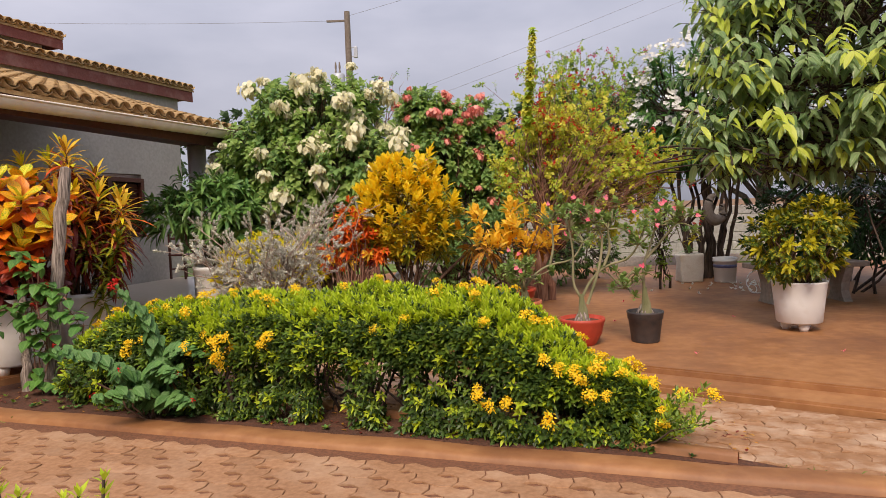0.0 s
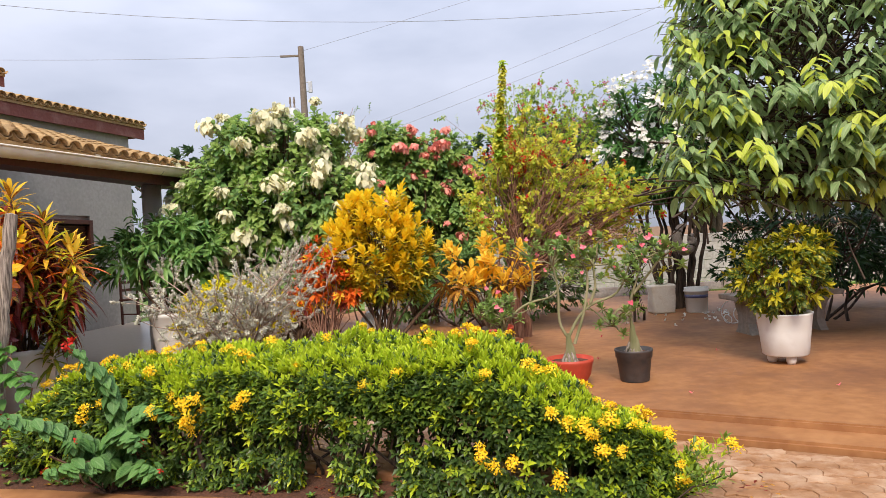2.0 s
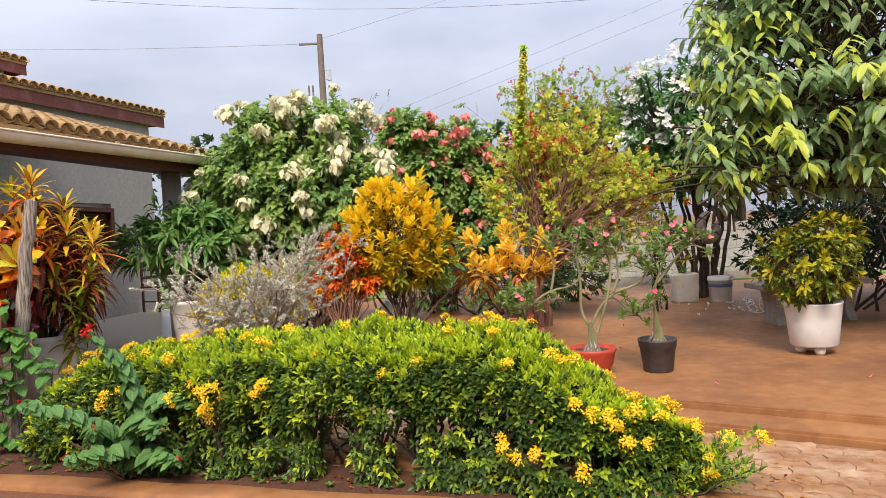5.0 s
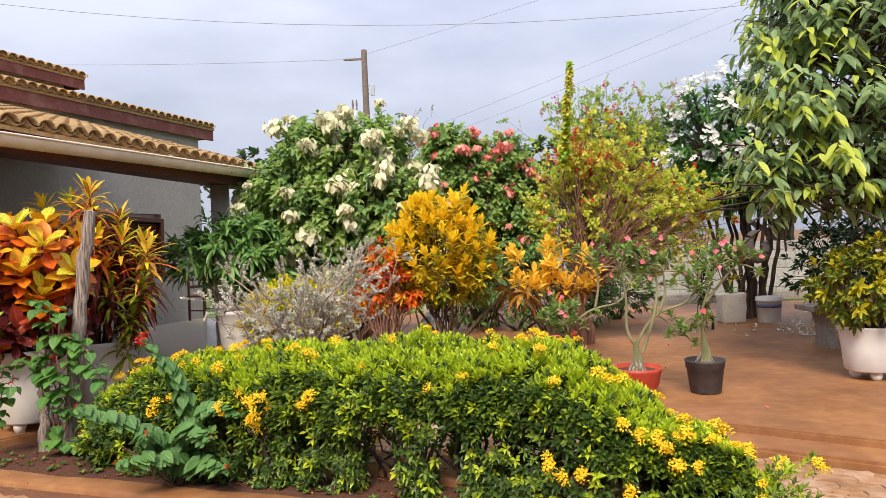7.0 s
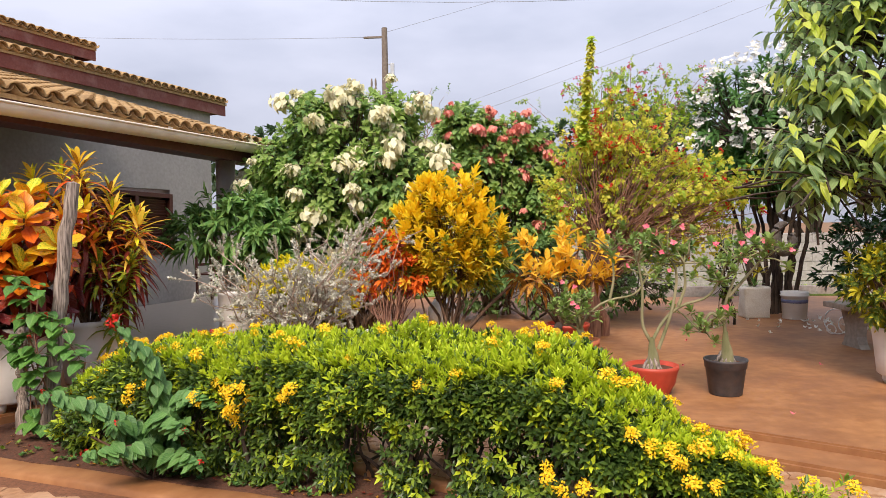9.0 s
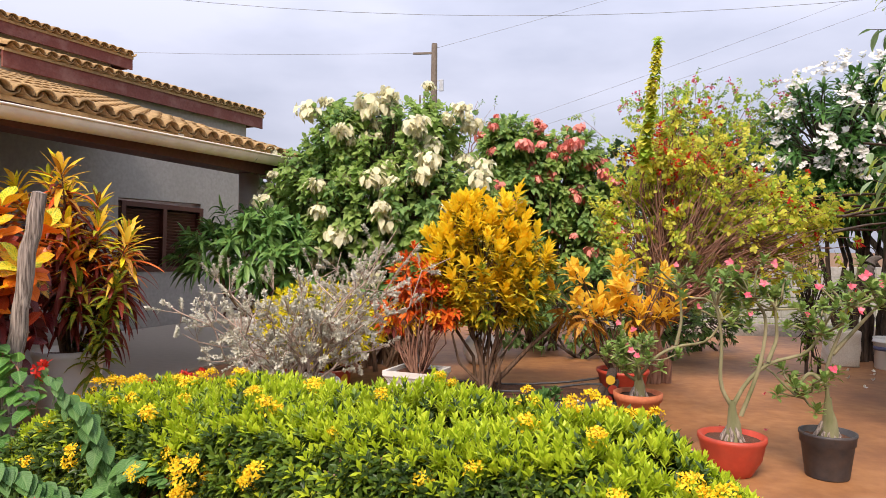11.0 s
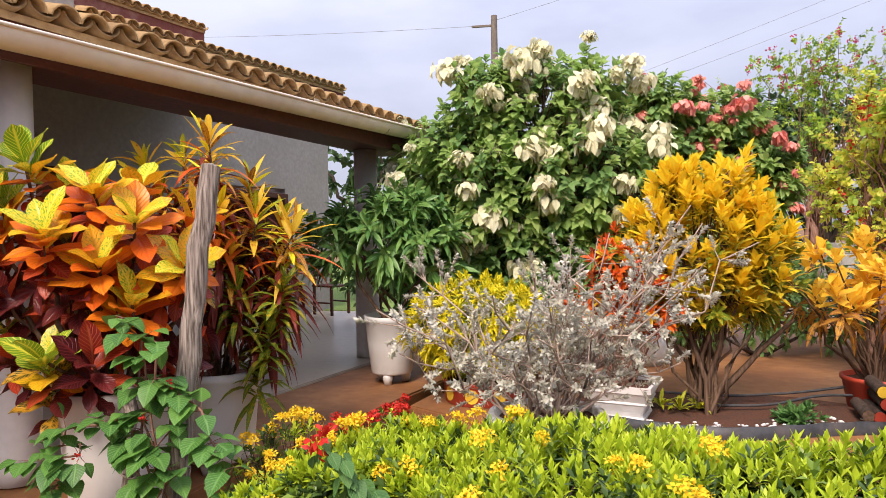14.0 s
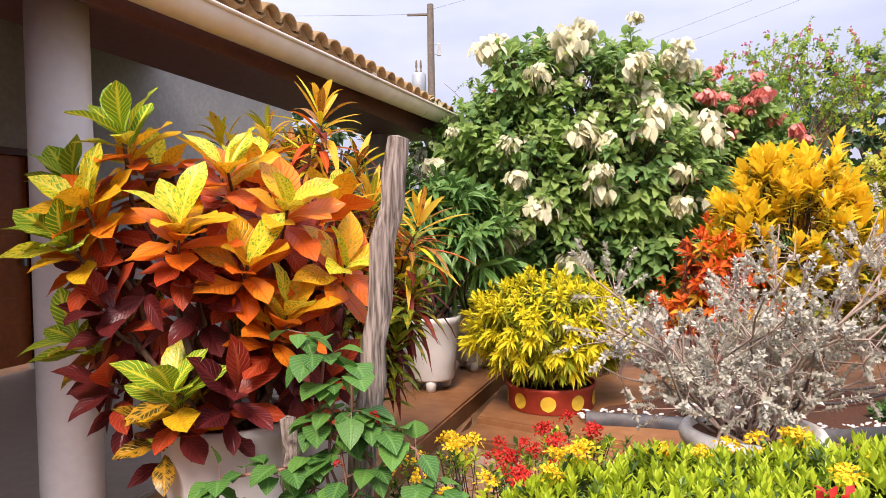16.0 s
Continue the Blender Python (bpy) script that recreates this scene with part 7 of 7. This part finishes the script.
# ---------------- porch chair ----------------
ch = thing("wooden_chair", *yard(-2.45, 6.35), 0.045, "plain dark brown wooden chair on the porch", "chair", rz=65)
for sx in (-0.19, 0.19):
    for sy in (-0.19, 0.19):
        part("leg", block(sx - 0.018, sx + 0.018, sy - 0.018, sy + 0.018, 0, 0.9 if sy > 0 else 0.44, 0.004), shutter_mat, ch)
part("seat", block(-0.22, 0.22, -0.22, 0.22, 0.44, 0.47, 0.008), shutter_mat, ch)
for z in (0.60, 0.74, 0.86):
    part("back_rail", block(-0.17, 0.17, 0.178, 0.20, z, z + 0.05, 0.004), shutter_mat, ch)
for s in (-1, 1):
    part("stretcher", block(s * 0.19 - 0.01, s * 0.19 + 0.01, -0.17, 0.17, 0.18, 0.205), shutter_mat, ch)

# ---------------- utility pole and wires ----------------
pole = thing("utility_pole", -3.84, 26.44, -0.1, "weathered utility pole with a transformer can and cross arm", "utility pole")
g = Geo(); g.tube([(0, 0, 0), (0, 0, 5), (0, 0, 10.7)], [0.20, 0.17, 0.13], 12)
pole.scale = (0.839, 0.839, 0.839)
child("post", g.mesh("post", [pole_mat]), pole)
part("cross_arm", block(-0.95, 0.1, -0.05, 0.05, 10.25, 10.33), pole_mat, pole)
part("transformer", lathe([(0.26, 6.6), (0.30, 6.65), (0.30, 7.5), (0.24, 7.58)], 20), steel_mat, pole, "grey transformer can", pose(-0.5, -0.15, 0.3), True)
for dx in (-0.6, -0.42):
    part("insulator", lathe([(0.03, 7.85), (0.05, 7.95), (0.03, 8.05), (0.05, 8.15), (0.03, 8.4)], 10), pole_mat, pole, "", pose(dx, -0.15, 0))
part("bracket_box", block(0.25, 0.42, -0.06, 0.06, 8.6, 9.1, 0.01), steel_mat, pole)
for z in (8.65, 9.05):
    part("bracket_arm", block(0.0, 0.26, -0.02, 0.02, z, z + 0.03), steel_mat, pole)


def wire(a, b, sag, r):
    t = thing("overhead_wire", *a, "thin overhead cable against the sky", "cable", "overhead cables")
    a, b = np.array(a, float), np.array(b, float)
    q = np.linspace(0, 1, 24)[:, None]
    pts = (b - a) * q - np.array([0, 0, sag]) * 4 * q * (1 - q)
    g = Geo(); g.tube(pts, r, 4)
    child("cable", g.mesh("cable", [wire_mat]), t)


wire((-3.84, 26.44, 8.70), (22, 32.1, 17.5), 0.15, 0.006)
wire((-3.80, 26.44, 4.95), (22, 32, 15.3), 0.2, 0.006)
wire((-3.80, 26.44, 4.50), (22, 32, 14.4), 0.2, 0.006)
wire((-4.55, 26.44, 8.55), (-40, 34, 13.0), 0.5, 0.007)
wire((-24, 20, 11.2), (24, 20, 9.9), 2.9, 0.007)


def far_post(x, y, z):
    t = thing("service_post", x, y, -0.1, "slim concrete service post outside the garden", "utility pole")
    g = Geo(); g.tube([(0, 0, 0), (0, 0, z + 0.2)], [0.12, 0.08], 8)
    child("post", g.mesh("post", [pole_mat]), t)


for x, y, z in ((-24, 20, 11.2), (24, 20, 9.9), (22, 32.1, 17.5), (-40, 34, 13.0)):
    far_post(x, y, z)

# ---------------- distant trees ----------------
def far_tree(x, y, h, w, label, n=420, flat=0.6):
    t = thing("distant_tree", x, y, -0.1, label, "tree", "trees beyond the garden")
    blobs = [((rng.normal(0, w * 0.32), rng.normal(0, w * 0.2), h * (0.55 + 0.3 * rng.uniform())), (w * rng.uniform(0.35, 0.6), w * 0.4, h * flat * rng.uniform(0.22, 0.36))) for _ in range(7)]
    P, D, I = crown_tips(blobs, n, 0.75)
    g, gs = Geo(), Geo()
    rosettes(g, P, D + (0, 0, 0.3), 10, 0.45, 0.26, (0.3, 1.5), 0.3, 0.2, 2, 0)
    limbs(gs, (0, 0, 0), blobs, 0.16, 1, 0.05, 7)
    child("crown", g.mesh("crown", [L_far]), t)
    child("trunk", gs.mesh("trunk", [bark_dark]), t)


far_tree(5.2, 28, 5.6, 3.6, "rounded green tree beyond the garden wall", 520)
far_tree(8.2, 30, 6.2, 4.4, "spreading dark green tree beyond the garden wall", 520)
far_tree(12.5, 27, 6.5, 5.0, "broad dark tree beyond the garden wall", 520)
far_tree(-8.5, 30, 6.0, 4.5, "green tree far behind the house end", 420)
far_tree(-3.5, 40, 6.4, 4.5, "tree in the distance behind the bushes", 420)
far_tree(1.2, 38, 6.0, 4.5, "tree in the distance behind the bushes", 420)
far_tree(18, 26, 7.0, 5.0, "dark tree at the far side of the garden", 420)

# ---------------- pavers, piece by piece ----------------
def paver_outline(L=0.22, W=0.115, k=0.022, gap=0.0025):
    """Zigzag interlocking paver seen from above."""
    h, w = L / 2 - gap, W / 2 - gap
    top = [(-h, w), (-h * 0.5, w + k), (0, w), (h * 0.5, w - k), (h, w)]
    bot = [(h, -w), (h * 0.5, -w - k), (0, -w), (-h * 0.5, -w + k), (-h, -w)]
    return top + [(h + k * 0.7, 0)] + bot + [(-h + k * 0.7, 0)]


def paver_mesh(mat, hgt=0.02):
    bm = bmesh.new()
    out = paver_outline()
    lo = [bm.verts.new((x, y, -hgt)) for x, y in out]
    mid = [bm.verts.new((x, y, -0.004)) for x, y in out]
    up = [bm.verts.new((x * 0.98, y * 0.965, 0)) for x, y in out]
    n = len(out)
    for i in range(n):
        j = (i + 1) % n
        bm.faces.new((lo[j], lo[i], mid[i], mid[j])); bm.faces.new((mid[j], mid[i], up[i], up[j]))
    bm.faces.new(up[::-1])
    bmesh.ops.recalc_face_normals(bm, faces=bm.faces[:])
    me = bpy.data.meshes.new("paver")
    bm.to_mesh(me); bm.free()
    me.materials.append(mat)
    return me


def lay(parent_name, mat, inside, x0, x1, y0, y1, near, turn=0):
    """Lays pavers over a stretch of the yard's plan; those in the near stretch are pieces of their own."""
    parent = bpy.data.objects[parent_name]
    me = paver_mesh(mat)
    vs = np.array([v.co for v in me.vertices])
    polys = [list(p.vertices) for p in me.polygons]
    RV, RF, off, singles = [], [], 0, 0
    L, W = 0.22, 0.115
    for r in range(int((y1 - y0) / W)):
        for c in range(int((x1 - x0) / L)):
            X, Y = x0 + (c + 0.5 * (r % 2)) * L, y0 + r * W
            if not inside(X, Y):
                continue
            p = yard(X, Y)
            m = pose(p[0], p[1], LOW + random.uniform(-0.0035, 0.003), random.uniform(-0.9, 0.9), random.uniform(-0.9, 0.9), -TURN + random.uniform(-1, 1))
            if near(X, Y) and singles < 300:
                child("paver", me, parent, m=m); singles += 1
            else:
                mm = np.array(m)
                RV.append(vs @ mm[:3, :3].T + mm[:3, 3])
                RF += [[i + off for i in f] for f in polys]
                off += len(vs)
    me2 = bpy.data.meshes.new("paver_rest")
    me2.from_pydata(np.concatenate(RV).tolist(), [], RF)
    me2.materials.append(mat)
    tagged(child("paver_rest", me2, parent), kind="stuff")


step_dir = Vector((step[1][0] - step[0][0], step[1][1] - step[0][1])).normalized()
step_n = Vector((-step_dir.y, step_dir.x))


def below_step(X, Y):
    p = Vector(yard(X, Y)) - Vector(step[0])
    return p.dot(step_n) < -0.36


lay("driveway", driveway_mat, lambda X, Y: below_step(X, Y) and Y > (-0.18 - 0.165 * (X - 2.5) if X < 6.6 else -0.92), 1.5, 14.0, -0.95, 2.3, lambda X, Y: 6.2 < X < 8.4 and Y < 0.6)
lay("walkway", paver_mat, lambda X, Y: True, -2.0, 11.0, -5.4, -1.16, lambda X, Y: 2.6 < X < 7.4 and Y > -2.6)

# weeds and litter in the bed
weeds = Geo()
q = np.array([[*yard(rng.uniform(1.4, 6.6), -0.98 + abs(rng.normal(0, 0.12))), LOW + 0.03] for _ in range(90)])
rosettes(weeds, q, np.tile([[0, 0, 1.0]], (90, 1)), 6, 0.036, 0.022, (0.7, 1.4), 0.1, 0.2, 2, rng.choice([0, 1], 90))
tagged(new("bed_weeds", weeds.mesh("bed_weeds", [L_hedge, L_vine_blue])), "small green weeds along the bed's edge", "weeds", kind="stuff")
lit = Geo()
q = np.array([[*yard(rng.uniform(1.3, 6.8), rng.uniform(-0.98, -0.35)), LOW + 0.028] for _ in range(420)])
lit.blades(q, rng.normal(size=(420, 3)) * np.array([1, 1, 0.1]), np.array([0, 0, 1.0]), rng.uniform(0.02, 0.05, 420), rng.uniform(0.012, 0.022, 420), 0.0, 0.4, 2, rng.integers(0, 2, 420))
tagged(new("leaf_litter", lit.mesh("leaf_litter", [L_orange_old, L_maroon])), "dry fallen leaves on the bed's soil", "leaf litter", kind="stuff")
tuft = Geo()
q = np.array([[*yard(rng.uniform(1.0, 2.2), -1.15 + rng.normal(0, 0.05)), LOW] for _ in range(70)] + [[*yard(6.9 + rng.uniform(0, 1.3), -1.0 + rng.normal(0, 0.02)), LOW] for _ in range(50)])
tuft.blades(q, rng.normal(0, 0.5, (120, 3)) + np.array([0, 0, 1.0]), np.array([1.0, 0, 0.2]), rng.uniform(0.03, 0.08, 120), 0.006, 0.5, 0.2, 2, 0)
tagged(new("grass_tufts", tuft.mesh("grass_tufts", [L_hedge])), "thin grass tufts in the joints", "grass", kind="stuff")
gb = Geo()
nb = 9000
q = np.column_stack([rng.uniform(-1.0, 9.0, nb), np.zeros(nb), np.full(nb, 0.01)])
q[:, 1] = rng.uniform(12.85, 14.4, nb) - 0.03 * q[:, 0]
gb.blades(q, rng.normal(0, 0.5, (nb, 3)) * np.array([1, 1, 0]) + np.array([0, 0, 1.0]), np.array([1.0, 0.2, 0.1]), rng.uniform(0.05, 0.11, nb), 0.014, 0.5, 0.2, 2, rng.integers(0, 2, nb))
tagged(new("lawn_grass", gb.mesh("lawn_grass", [L_hedge, L_hedge_new])), "short bright green lawn grass", "grass", kind="stuff")
